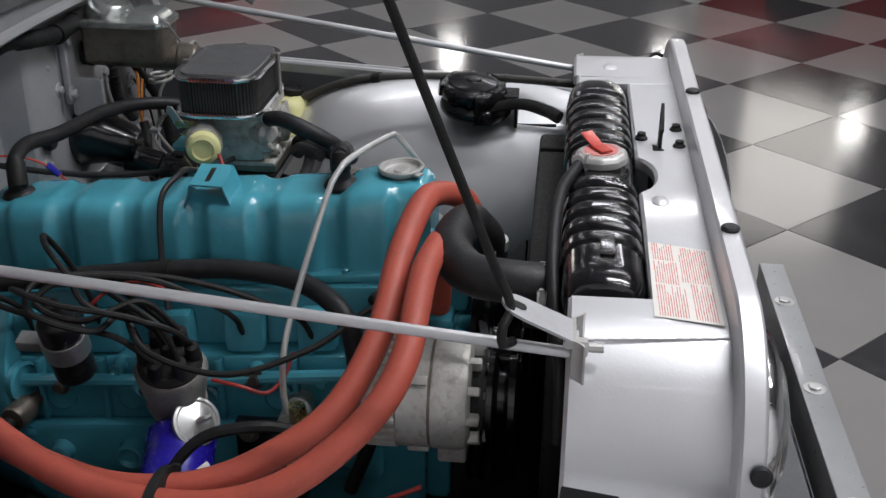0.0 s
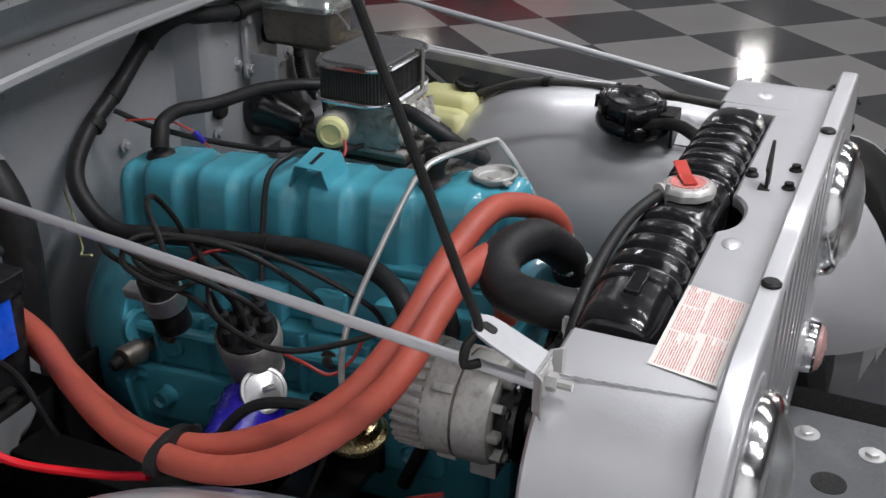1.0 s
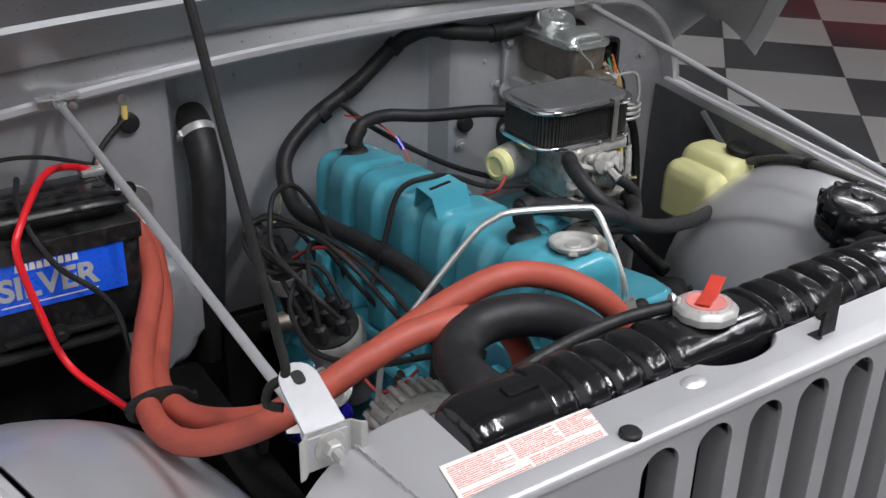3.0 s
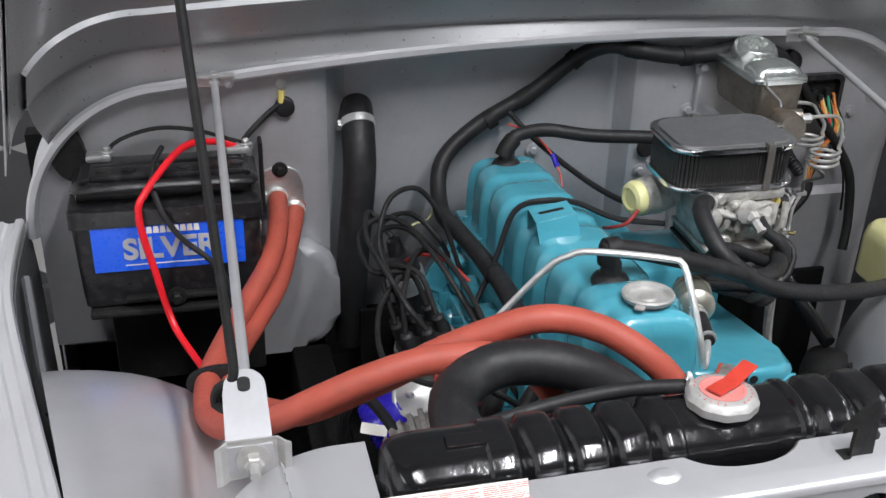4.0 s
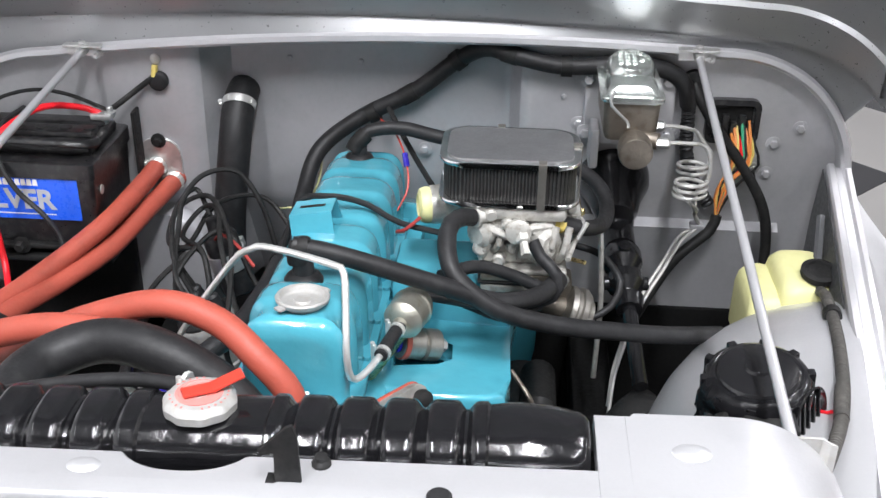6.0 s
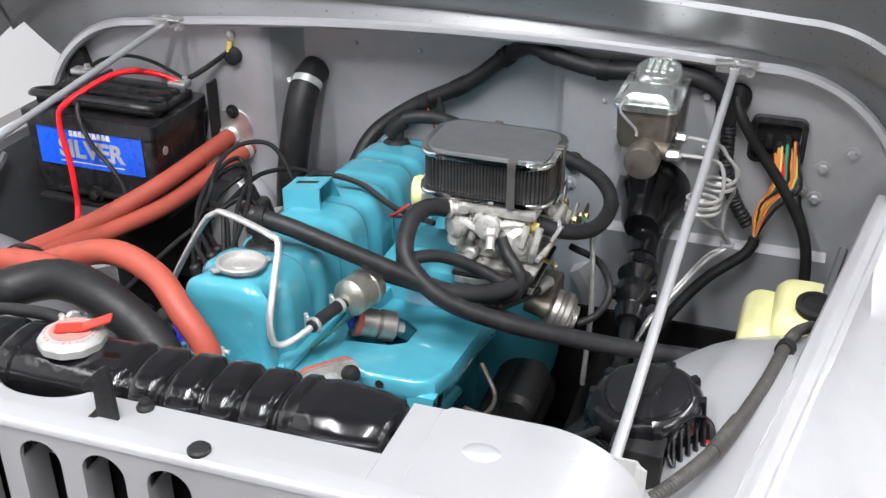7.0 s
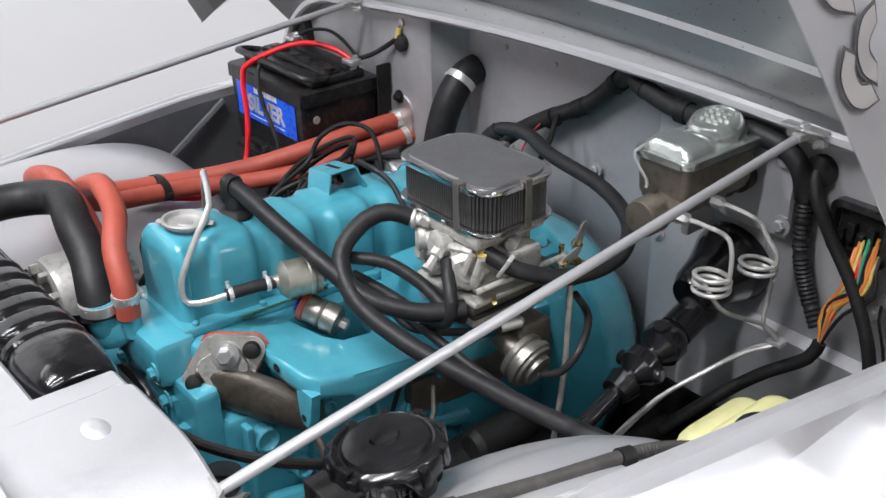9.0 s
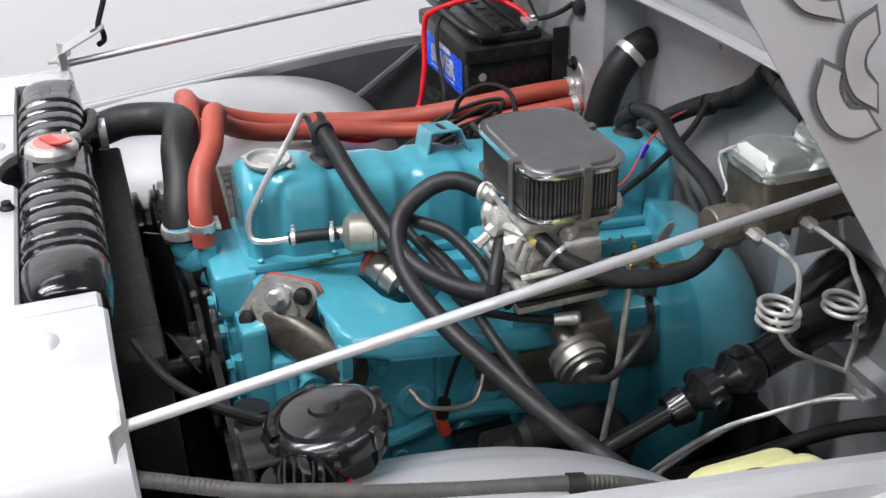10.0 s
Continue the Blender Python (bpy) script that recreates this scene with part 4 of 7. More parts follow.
for k in range(5):
    m = aim((-0.03, 0.15, 0.74), (0, 1, 0)) @ Matrix.Rotation(2 * math.pi * k / 5, 4, "Z") @ Matrix.Rotation(radians(28), 4, "X")
    part("blade", box(mesh(), 0.03, 0.19, -0.035, 0.035, -0.002, 0.002, 0.001, m), GLOSS, shroud)
bm = mesh()
lathe(bm, [(0.05, -0.02), (0.05, 0.03), (0.03, 0.035)], aim((-0.03, 0.15, 0.74), (0, 1, 0)), 20)
part("hub", bm, GLOSS, shroud)

# ---- engine ----
engine = thing("engine", (-0.02, 0.55, 0.55), "turquoise painted straight-six engine", "engine")
SL = math.tan(radians(4.5))


def ez(y):
    return -SL * (y - 0.39)


def slope(x0, x1, y0, y1, z0, z1, bevel, bm):
    """A box that leans back with the engine."""
    m = Matrix(((1, 0, 0, 0), (0, 1, 0, 0), (0, -SL, 1, SL * 0.39), (0, 0, 0, 1)))
    return box(bm, x0, x1, y0, y1, z0, z1, bevel, m)


bm = mesh()
rings = []
Y0, Y1, CX = 0.262, 0.930, -0.028
for i in range(121):
    y = Y0 + (Y1 - Y0) * i / 120
    d = min(y - Y0, Y1 - y)
    end = math.sqrt(max(0.0, 1 - (1 - min(1.0, d / 0.035)) ** 2))
    u = (y - 0.30) / 0.098
    flute = 0.5 - 0.5 * math.cos(2 * math.pi * u)
    flute = min(1.0, max(0.0, (flute - 0.06) / 0.34))
    hw = (0.0545 + 0.0125 * flute) * (0.72 + 0.28 * end)
    raised = 0.010 * max(0.0, 1 - max(0.0, (y - 0.34) / 0.05) ** 2) if y < 0.39 else 0.0
    top = 1.012 + raised + 0.003 * flute + ez(y) - 0.03 * (1 - end)
    bot = 0.905 + ez(y)
    ring = []
    for j in range(25):
        a = math.pi * j / 24
        c, s_ = math.cos(a), math.sin(a)
        ring.append((CX + hw * math.copysign(abs(c) ** 0.42, c), y, bot + (top - bot) * (abs(s_) ** 0.42)))
    rings.append(ring)
loft(bm, rings)
cover = part("valve_cover", bm, TEAL, engine, "turquoise fluted valve cover", 0.9)
bm = mesh()
slope(CX - 0.078, CX + 0.078, Y0 - 0.008, Y1 + 0.008, 0.893, 0.907, 0.004, bm)
part("cover_flange", bm, TEAL, cover)
bm = mesh()
slope(-0.115, 0.075, 0.255, 0.905, 0.80, 0.893, 0.010, bm)
head = part("cylinder_head", bm, TEAL, engine, "turquoise cylinder head")
for k in range(6):
    y = 0.31 + 0.105 * k
    part("plug_boss", slope(-0.140, -0.10, y - 0.03, y + 0.03, 0.80, 0.865, 0.010, mesh()), TEAL, head)
bm = mesh()
slope(-0.145, 0.13, 0.26, 0.90, 0.52, 0.80, 0.015, bm)
slope(-0.170, -0.14, 0.32, 0.86, 0.60, 0.70, 0.012, bm)
for k in range(5):
    lathe(bm, [(0.022, 0), (0.022, 0.008), (0.018, 0.011), (0.005, 0.008)], aim((-0.145, 0.36 + 0.11 * k, 0.735 + ez(0.36 + 0.11 * k)), (-1, 0, 0)), 16)
for k, (y, z, r, h) in enumerate(((0.31, 0.775, 0.016, 0.022), (0.405, 0.765, 0.011, 0.018), (0.50, 0.775, 0.014, 0.020), (0.66, 0.76, 0.018, 0.026), (0.705, 0.785, 0.010, 0.016), (0.79, 0.765, 0.015, 0.020), (0.85, 0.74, 0.012, 0.018), (0.69, 0.655, 0.020, 0.022), (0.80, 0.655, 0.016, 0.022), (0.36, 0.655, 0.018, 0.02))):
    lathe(bm, [(r * 1.25, -0.004), (r, 0.006), (r, h), (r * 0.8, h + 0.002), (r * 0.5, h - 0.003), (0.002, h - 0.003)], aim((-0.145 if z > 0.71 else -0.170, y, z + ez(y)), (-1, 0, 0.05)), 14)
for y in (0.335, 0.445, 0.555, 0.73, 0.825):
    slope(-0.158, -0.14, y - 0.005, y + 0.005, 0.70, 0.80, 0.003, bm)
tube(bm, [(-0.160, 0.30, 0.785), (-0.163, 0.45, 0.772), (-0.160, 0.58, 0.755), (-0.163, 0.86, 0.735)], 0.010, 10)
for y, z, r, h in ((0.31, 0.76, 0.020, 0.016), (0.36, 0.69, 0.016, 0.020), (0.41, 0.77, 0.013, 0.014), (0.46, 0.70, 0.026, 0.008), (0.53, 0.64, 0.014, 0.018), (0.57, 0.70, 0.026, 0.008), (0.64, 0.63, 0.015, 0.016), (0.33, 0.62, 0.015, 0.018), (0.43, 0.61, 0.012, 0.016)):
    lathe(bm, [(r * 1.3, -0.004), (r, 0.005), (r, h), (r * 0.8, h + 0.002), (r * 0.5, h - 0.002), (0.002, h - 0.002)], aim((0.13, y, z + ez(y)), (1, 0, 0.05)), 16)
for y, z0, z1 in ((0.285, 0.60, 0.79), (0.385, 0.58, 0.74), (0.495, 0.62, 0.79), (0.61, 0.60, 0.78)):
    slope(0.125, 0.146, y - 0.006, y + 0.006, z0, z1, 0.004, bm)
tube(bm, [(0.138, 0.29, 0.66), (0.146, 0.40, 0.645), (0.140, 0.52, 0.66), (0.146, 0.66, 0.64)], 0.013, 10)
part("block", bm, TEAL, engine, "turquoise engine block")
for y, z in ((0.66, 0.76), (0.50, 0.775), (0.31, 0.775), (0.79, 0.765)):
    part("bolt", bolt(mesh(), (-0.166, y, z + ez(y)), (-1, 0, 0.05), 0.009, 0.010), DARKIRON, engine, "dark iron bolt")
bm = mesh()
lathe(bm, [(0.232, -0.012), (0.240, -0.008), (0.240, 0.0), (0.236, 0.012), (0.228, 0.05), (0.20, 0.10), (0.15, 0.15)], aim((0.035, 0.862, 0.655), (0, 1, -0.08)), 48)
lathe(bm, [(0.030, -0.004), (0.030, 0.006), (0.025, 0.008), (0.024, 0.002), (0.004, 0.002)], aim((-0.165, 0.848, 0.735), (-0.25, -1, 0.1)), 20)
tube(bm, [(-0.19, 0.852, 0.66), (-0.10, 0.846, 0.60), (0.0, 0.842, 0.58)], 0.012, 8)
part("bell_housing", bm, TEAL, engine, "turquoise bell housing")
for k in range(7):
    y = 0.275 + 0.103 * k
    for sx in (-1, 1):
        part("bolt", bolt(mesh(), (CX + sx * 0.071, y, 0.907 + ez(y)), (0, 0, 1), 0.005, 0.005, False), TEAL, engine)
# timing cover, water pump and thermostat neck
bm = mesh()
box(bm, -0.13, 0.12, 0.225, 0.265, 0.55, 0.86, 0.012)
lathe(bm, [(0.055, 0), (0.058, 0.03), (0.04, 0.055), (0.02, 0.07)], aim((-0.03, 0.235, 0.75), (0, -1, 0)), 24)
box(bm, -0.085, 0.06, 0.205, 0.27, 0.845, 0.915, 0.014)
tube(bm, [(-0.048, 0.205, 0.89), (-0.048, 0.186, 0.910), (-0.048, 0.182, 0.950)], 0.022, 16)
lathe(bm, [(0.034, -0.012), (0.036, 0.0), (0.030, 0.018), (0.02, 0.02)], aim((-0.055, 0.20, 0.90), (0, -0.3, 1)), 20)
tube(bm, [(-0.014, 0.212, 0.90), (-0.017, 0.209, 0.960)], 0.013, 14)
tube(bm, [(-0.11, 0.24, 0.80), (-0.16, 0.22, 0.79)], 0.016, 12)
for x, z0, z1, r in ((0.075, 0.60, 0.70, 0.013), (0.10, 0.66, 0.73, 0.011), (0.055, 0.70, 0.83, 0.012), (0.085, 0.74, 0.80, 0.010), (-0.09, 0.62, 0.80, 0.013)):
    tube(bm, [(x, 0.226, z0), (x, 0.224, z1)], r, 10)
lathe(bm, [(0.06, -0.02), (0.065, 0.0), (0.05, 0.012), (0.03, 0.016)], aim((0.08, 0.255, 0.73), (0.9, -0.45, 0.1)), 24)
part("front_housing", bm, TEAL, engine, "turquoise water pump and thermostat housing")
for x, y, z in ((-0.075, 0.205, 0.89), (0.05, 0.205, 0.875), (0.04, 0.222, 0.80), (-0.10, 0.222, 0.82), (0.10, 0.224, 0.70), (0.055, 0.214, 0.83), (0.085, 0.214, 0.79), (0.10, 0.214, 0.73), (0.075, 0.212, 0.66), (0.10, 0.214, 0.67)):
    part("bolt", bolt(mesh(), (x, y, z), (0, -1, 0), 0.008, 0.008), TEAL, engine)
# lifting eye on the cover
bm = mesh()
ey = 0.583
EM = Matrix.Translation((-0.028, ey - 0.010, 1.033)) @ Matrix.Rotation(radians(-9), 4, "Y")
slab(bm, [(-0.060, -0.024), (0.0, -0.021), (0.0, 0.022), (-0.058, 0.022)], -0.003, 0.0, 0.001, EM)
box(bm, -0.060, 0.0, -0.0015, 0.0015, -0.048, 0.0, 0.0005, EM @ Matrix.Translation((0, -0.0225, -0.001)) @ Matrix.Rotation(radians(-16), 4, "X"))
box(bm, -0.059, 0.0, -0.0015, 0.0015, -0.040, 0.0, 0.0005, EM @ Matrix.Translation((0, 0.0215, -0.001)) @ Matrix.Rotation(radians(20), 4, "X"))
part("lifting_eye", bm, TEAL, engine, "turquoise lifting eye bracket")
part("slot", box(mesh(), -0.048, -0.012, -0.003, 0.004, -0.0005, 0.0005, 0, EM), MATTE, engine)
om = Matrix.Translation((-0.022, 0.309, 1.026)) @ Matrix.Rotation(radians(-4), 4, "X") @ Matrix.Scale(0.94, 4)
oil_cap = part("oil_cap", lathe(mesh(), [(0.024, 0.0), (0.025, 0.006), (0.033, 0.009), (0.0345, 0.014), (0.033, 0.0165), (0.0295, 0.016), (0.027, 0.010), (0.024, 0.0085), (0.012, 0.0085), (0.0105, 0.011), (0.001, 0.011)], om, 36), CAPMETAL, engine, "bare silver twist-on oil filler cap", 0.4)
for a in (0, math.pi):
    part("ear", box(mesh(), 0.030, 0.042, -0.007, 0.007, 0.008, 0.012, 0.003, om @ Matrix.Rotation(a + 0.9, 4, "Z")), CAPMETAL, oil_cap)
for x, y, z in ((-0.037, 0.392, 1.014), (-0.036, 0.872, 0.972)):
    g = thing("vent_grommet", (x, y, z), "black rubber breather grommet on the valve cover", "grommet", "breather grommets")
    m = aim((x, y, z - 0.004), (0, 0.06, 1))
    part("grommet", lathe(mesh(), [(0.024, 0), (0.025, 0.006), (0.021, 0.012), (0.014, 0.015), (0.013, 0.030), (0.010, 0.034)], m, 20), RUBBER, g)
    part("valve", lathe(mesh(), [(0.008, 0.028), (0.008, 0.052 if y < 0.5 else 0.034), (0.011, 0.054 if y < 0.5 else 0.036), (0.011, 0.060 if y < 0.5 else 0.038)], m, 14), MATTE, g)

# intake manifold on the driver's side
bm = mesh()
plan = [(0.045, 0.350), (0.075, 0.332), (0.135, 0.330), (0.200, 0.336), (0.222, 0.352), (0.228, 0.40), (0.226, 0.50), (0.235, 0.60), (0.225, 0.68), (0.050, 0.68), (0.050, 0.52), (0.130, 0.515), (0.158, 0.490), (0.160, 0.435), (0.135, 0.408), (0.048, 0.405)]
slab(bm, plan, -0.034, 0.0, 0.011, Matrix(((1, 0, 0, 0), (0, 1, 0, 0), (-0.07, -0.17, 1, 0.960), (0, 0, 0, 1))))
slab(bm, [(0.186, 0.868), (0.190, 0.822), (0.198, 0.809), (0.209, 0.809), (0.217, 0.822), (0.226, 0.868)], 0.0, 0.016, 0.003, pose(0, 0.352, 0, 90, 0, 0))
box(bm, 0.05, 0.225, 0.57, 0.71, 0.82, 0.918, 0.012)
manifold = part("intake_manifold", bm, TEAL, engine, "turquoise intake manifold casting", 0.7)
part("hole", lathe(mesh(), [(0.006, 0), (0.006, 0.0008)], aim((0.153, 0.3295, 0.880), (0, -1, 0.1)), 12), MATTE, engine)
part("hole", lathe(mesh(), [(0.005, 0), (0.005, 0.0008)], aim((0.203, 0.3355, 0.824), (0, -1, 0)), 12), MATTE, engine)
for k in range(2):
    for i in range(4):
        part("casting_mark", box(mesh(), 0.183 + 0.016 * k, 0.192 + 0.016 * k, 0.425 + 0.014 * i, 0.434 + 0.014 * i, 0.868 - 0.0011 * k - 0.0024 * i, 0.8705 - 0.0011 * k - 0.0024 * i, 0.001), TEAL, manifold)
bm = mesh()
slope(0.05, 0.150, 0.55, 0.86, 0.690, 0.765, 0.025, bm)
exhaust = part("exhaust_manifold", bm, IRON, engine, "bare iron exhaust manifold")
for k in range(3, 6):
    part("runner", slope(0.05, 0.11, 0.335 + 0.1 * k, 0.375 + 0.1 * k, 0.74, 0.84, 0.014, mesh()), IRON, exhaust)
# alloy outlet casting with its bolts
outlet = thing("bracket_casting", (0.11, 0.28, 0.85), "bare metal cast bracket bolted to the engine front", "bracket")
FN, FU = Vector((0.7, -0.5, 0.32)).normalized(), Vector((0.034, 0.072, 0.039)).normalized()
FC = Vector((0.096, 0.283, 0.876))
FM = Matrix.Translation(FC) @ Matrix((FU, FN.cross(FU), FN)).transposed().to_4x4()


def diamond(a, b, r=0.018):
    pts = []
    for c, rad, a0, a1 in (((a, 0), r, -55, 55), ((0, b), r * 1.3, 55, 125), ((-a, 0), r, 125, 235), ((0, -b), r * 1.3, 235, 305)):
        pts += [(c[0] + rad * math.cos(radians(a0 + (a1 - a0) * k / 7)), c[1] + rad * math.sin(radians(a0 + (a1 - a0) * k / 7))) for k in range(8)]
    return pts


part("gasket", slab(mesh(), diamond(0.0455, 0.0215, 0.019), -0.0125, -0.0095, 0.0004, FM), RED_RUBBER, outlet, "red gasket edge")
bm = mesh()
slab(bm, diamond(0.044, 0.020), -0.0095, 0.004, 0.002, FM)
slab(bm, rounded(-0.030, 0.030, -0.024, 0.022, 0.010), 0.003, 0.013, 0.004, FM)
part("flange", bm, ALU, outlet, "bare grey alloy flange")
bm = mesh()
rings = []
for off, up, deep in (((-0.018, -0.030, -0.020), 0.022, 0.012), ((0.004, -0.006, -0.030), 0.034, 0.017), ((0.035, 0.022, -0.040), 0.036, 0.020), ((0.068, 0.050, -0.052), 0.034, 0.020), ((0.095, 0.085, -0.072), 0.028, 0.018)):
    c = FC + Vector(off)
    side = Vector((0.62, -0.78, 0.0))
    rings.append([c + side * (deep * math.cos(2 * math.pi * k / 20)) + Vector((0, 0, up * math.sin(2 * math.pi * k / 20))) for k in range(20)])
loft(bm, rings)
part("outlet_neck", bm, DARKIRON, outlet, "dark iron body of the bracket")
part("bolt", bolt(mesh(), FM @ Vector((0.012, 0.012, 0.016)), FN, 0.011, 0.014), STEEL, outlet)
for u in (-1, 1):
    part("cap_nut", lathe(mesh(), [(0.011, 0), (0.0125, 0.008), (0.010, 0.015), (0.004, 0.018)], FM @ Matrix.Translation((u * 0.044, 0, 0.003)), 16), MATTE, outlet)
sender = thing("coolant_sender", (0.115, 0.455, 0.88), "small alloy sender screwed into the intake manifold", "sender")
SA, SB = Vector((0.080, 0.420, 0.909)), Vector((0.132, 0.450, 0.889))
sm = aim(SA, SB - SA)
part("body", lathe(mesh(), [(0.010, -0.002), (0.020, 0.0), (0.021, 0.030), (0.018, 0.034), (0.022, 0.036), (0.022, 0.056), (0.014, 0.060)], sm, 22), DARKSTEEL, sender)
part("nut", lathe(mesh(), [(0.009, 0.058), (0.009, 0.070), (0.006, 0.072)], sm, 6), STEEL, sender)
part("collar", lathe(mesh(), [(0.0205, 0.0005), (0.0218, 0.001), (0.0218, 0.008), (0.0205, 0.009)], sm, 22), RED_RUBBER, sender, "red collar")
part("terminal", lathe(mesh(), [(0.010, -0.008), (0.013, -0.006), (0.013, -0.002), (0.010, 0.0)], sm, 16), OILBLUE, sender, "blue cap")
strip = mesh()
tube(strip, [(0.052, 0.340, 0.905), (0.075, 0.385, 0.920), (0.100, 0.450, 0.932)], 0.012, 8, 0.01, flat=0.12)
single("filter_strap", strip, BRASS, "olive zinc plated strap under the fuel filter", "bracket")

# ---- carburettor and air filter ----
carb = thing("carburettor", (0.24, 0.61, 0.93), "cast aluminium two-barrel carburettor", "carburettor")
bm = mesh()
box(bm, 0.175, 0.285, 0.565, 0.665, 0.955, 1.03, 0.010)
box(bm, 0.165, 0.295, 0.556, 0.68, 1.026, 1.048, 0.008)
lathe(bm, [(0.028, 0), (0.030, 0.03), (0.022, 0.038)], aim((0.248, 0.580, 0.990), (0.75, -0.65, 0)), 8)
lathe(bm, [(0.020, 0), (0.020, 0.025), (0.012, 0.03)], aim((0.19, 0.575, 1.005), (-0.6, -0.8, 0)), 14)
lathe(bm, [(0.016, 0), (0.018, 0.03), (0.008, 0.034)], aim((0.23, 0.57, 1.012), (0, -1, 0.2)), 12)
for k in range(7):
    a = 0.18 + 0.018 * k
    tube(bm, [(a, 0.566, 0.965 + 0.012 * (k % 3)), (a + 0.006, 0.552, 0.985 + 0.008 * (k % 2)), (a + 0.012, 0.56, 1.02)], 0.0055, 8)
box(bm, 0.283, 0.318, 0.60, 0.65, 0.985, 1.02, 0.005)
tube(bm, [(0.30, 0.55, 0.975), (0.315, 0.62, 0.985), (0.31, 0.70, 0.98)], 0.004, 8)
for k, (a, b, c) in enumerate(((0.19, 0.561, 1.035), (0.215, 0.556, 1.022), (0.252, 0.560, 1.015), (0.30, 0.612, 1.026), (0.296, 0.640, 0.975), (0.245, 0.558, 0.985))):
    lathe(bm, [(0.009, -0.01), (0.0095, 0.006), (0.007, 0.010), (0.003, 0.010)], aim((a, b, c), (0.25 + 0.4 * (k > 2), -1, 0.2 * (k % 3))), 10)
tube(bm, [(0.185, 0.560, 1.018), (0.215, 0.549, 1.008), (0.25, 0.553, 1.020), (0.275, 0.566, 1.018)], 0.006, 8)
part("body", bm, CARBMETAL, carb, "grey cast aluminium body", 0.5)
for i, (z0, z1, mm) in enumerate(((0.918, 0.930, CARBMETAL), (0.930, 0.936, MATTE), (0.936, 0.948, IRON), (0.948, 0.956, CARBMETAL))):
    part("spacer_plate", box(mesh(), 0.180 - 0.004 * (i % 2), 0.296 + 0.004 * (i % 2), 0.548, 0.675, z0, z1, 0.003), mm, carb)
for x, y in ((0.175, 0.565), (0.285, 0.565), (0.23, 0.558), (0.285, 0.668)):
    part("screw", lathe(mesh(), [(0.006, 0), (0.006, 0.003), (0.003, 0.004)], aim((x, y, 1.048), (0, 0, 1)), 10), STEEL, carb)
pm = aim((0.270, 0.561, 0.988), (0.75, -0.65, 0.05))
part("pump_cover", slab(mesh(), rounded(-0.019, 0.019, -0.019, 0.019, 0.006), 0.0, 0.006, 0.0015, pm), CARBMETAL, carb, "square alloy pump cover")
part("pump_boss", lathe(mesh(), [(0.013, 0.006), (0.013, 0.010), (0.009, 0.0115), (0.004, 0.010)], pm, 18), CARBMETAL, carb)
for sx in (-1, 1):
    for sy in (-1, 1):
        part("screw", lathe(mesh(), [(0.0035, 0.006), (0.0035, 0.008), (0.002, 0.0085)], pm @ Matrix.Translation((0.014 * sx, 0.014 * sy, 0)), 8), STEEL, carb)
part("fuel_inlet", lathe(mesh(), [(0.010, -0.006), (0.010, 0.008), (0.006, 0.010), (0.006, 0.024), (0.0075, 0.026), (0.0075, 0.030)], aim((0.236, 0.540, 1.012), (0.2, -0.85, -0.5)), 6), ALLOY, carb, "dull alloy fuel inlet")
for x, y, z, r in ((0.180, 0.560, 0.985, 0.012), (0.205, 0.556, 0.968, 0.009), (0.262, 0.556, 0.970, 0.008)):
    part("bore_plug", lathe(mesh(), [(r, -0.01), (r, 0.008), (r * 0.7, 0.011), (r * 0.3, 0.010)], aim((x, y, z), (-0.1, -1, 0.15)), 14), CARBMETAL, carb)
part("idle_screw", tube(mesh(), [(0.300, 0.580, 0.962), (0.325, 0.560, 0.966)], 0.0032, 8), BRASS, carb)
part("choke_cover", lathe(mesh(), [(0.026, 0), (0.027, 0.006), (0.024, 0.014), (0.017, 0.017), (0.015, 0.013), (0.004, 0.013)], aim((0.101, 0.637, 1.008), (-1, -0.25, 0)), 24), CREAM, carb, "yellowed plastic choke cover")
part("choke_housing", lathe(mesh(), [(0.028, 0), (0.030, 0.03), (0.024, 0.06)], aim((0.101, 0.637, 1.008), (1, 0.25, 0)), 20), CARBMETAL, carb)
part("vacuum_elbow", lathe(mesh(), [(0.007, 0), (0.008, 0.012), (0.0105, 0.014), (0.0105, 0.022), (0.008, 0.024)], aim((0.272, 0.574, 1.022), (0.9, 0.1, -0.40)), 14), YELLOW, carb, "yellow plastic hose fitting")
air = thing("air_filter", (0.23, 0.62, 1.045), "oblong mesh air filter with a chrome-edged lid", "air filter")
FX0, FX1, FY0, FY1 = 0.120, 0.309, 0.557, 0.688
part("base_plate", slab(mesh(), rounded(FX0 - 0.003, FX1 + 0.003, FY0 - 0.003, FY1 + 0.003, 0.032), 1.047, 1.054, 0.003), CHROME, air)
element = part("pleated_element", slab(mesh(), rounded(FX0 + 0.006, FX1 - 0.006, FY0 + 0.006, FY1 - 0.006, 0.028), 1.054, 1.106), FILTER, air, "dark pleated wire mesh element")
bm = mesh()
per = rounded(FX0 + 0.005, FX1 - 0.005, FY0 + 0.005, FY1 - 0.005, 0.029, 8)
walkp = []
for a, b in zip(per, per[1:] + per[:1]):
    k = max(1, int(math.hypot(b[0] - a[0], b[1] - a[1]) / 0.0045))
    walkp += [(a[0] + (b[0] - a[0]) * i / k, a[1] + (b[1] - a[1]) * i / k) for i in range(k)]
for x, y in walkp:
    lathe(bm, [(0.0017, 1.055), (0.0017, 1.105)], Matrix.Translation((x, y, 0)), 5)
part("pleat", bm, PLEAT, element, "upright wire pleats")
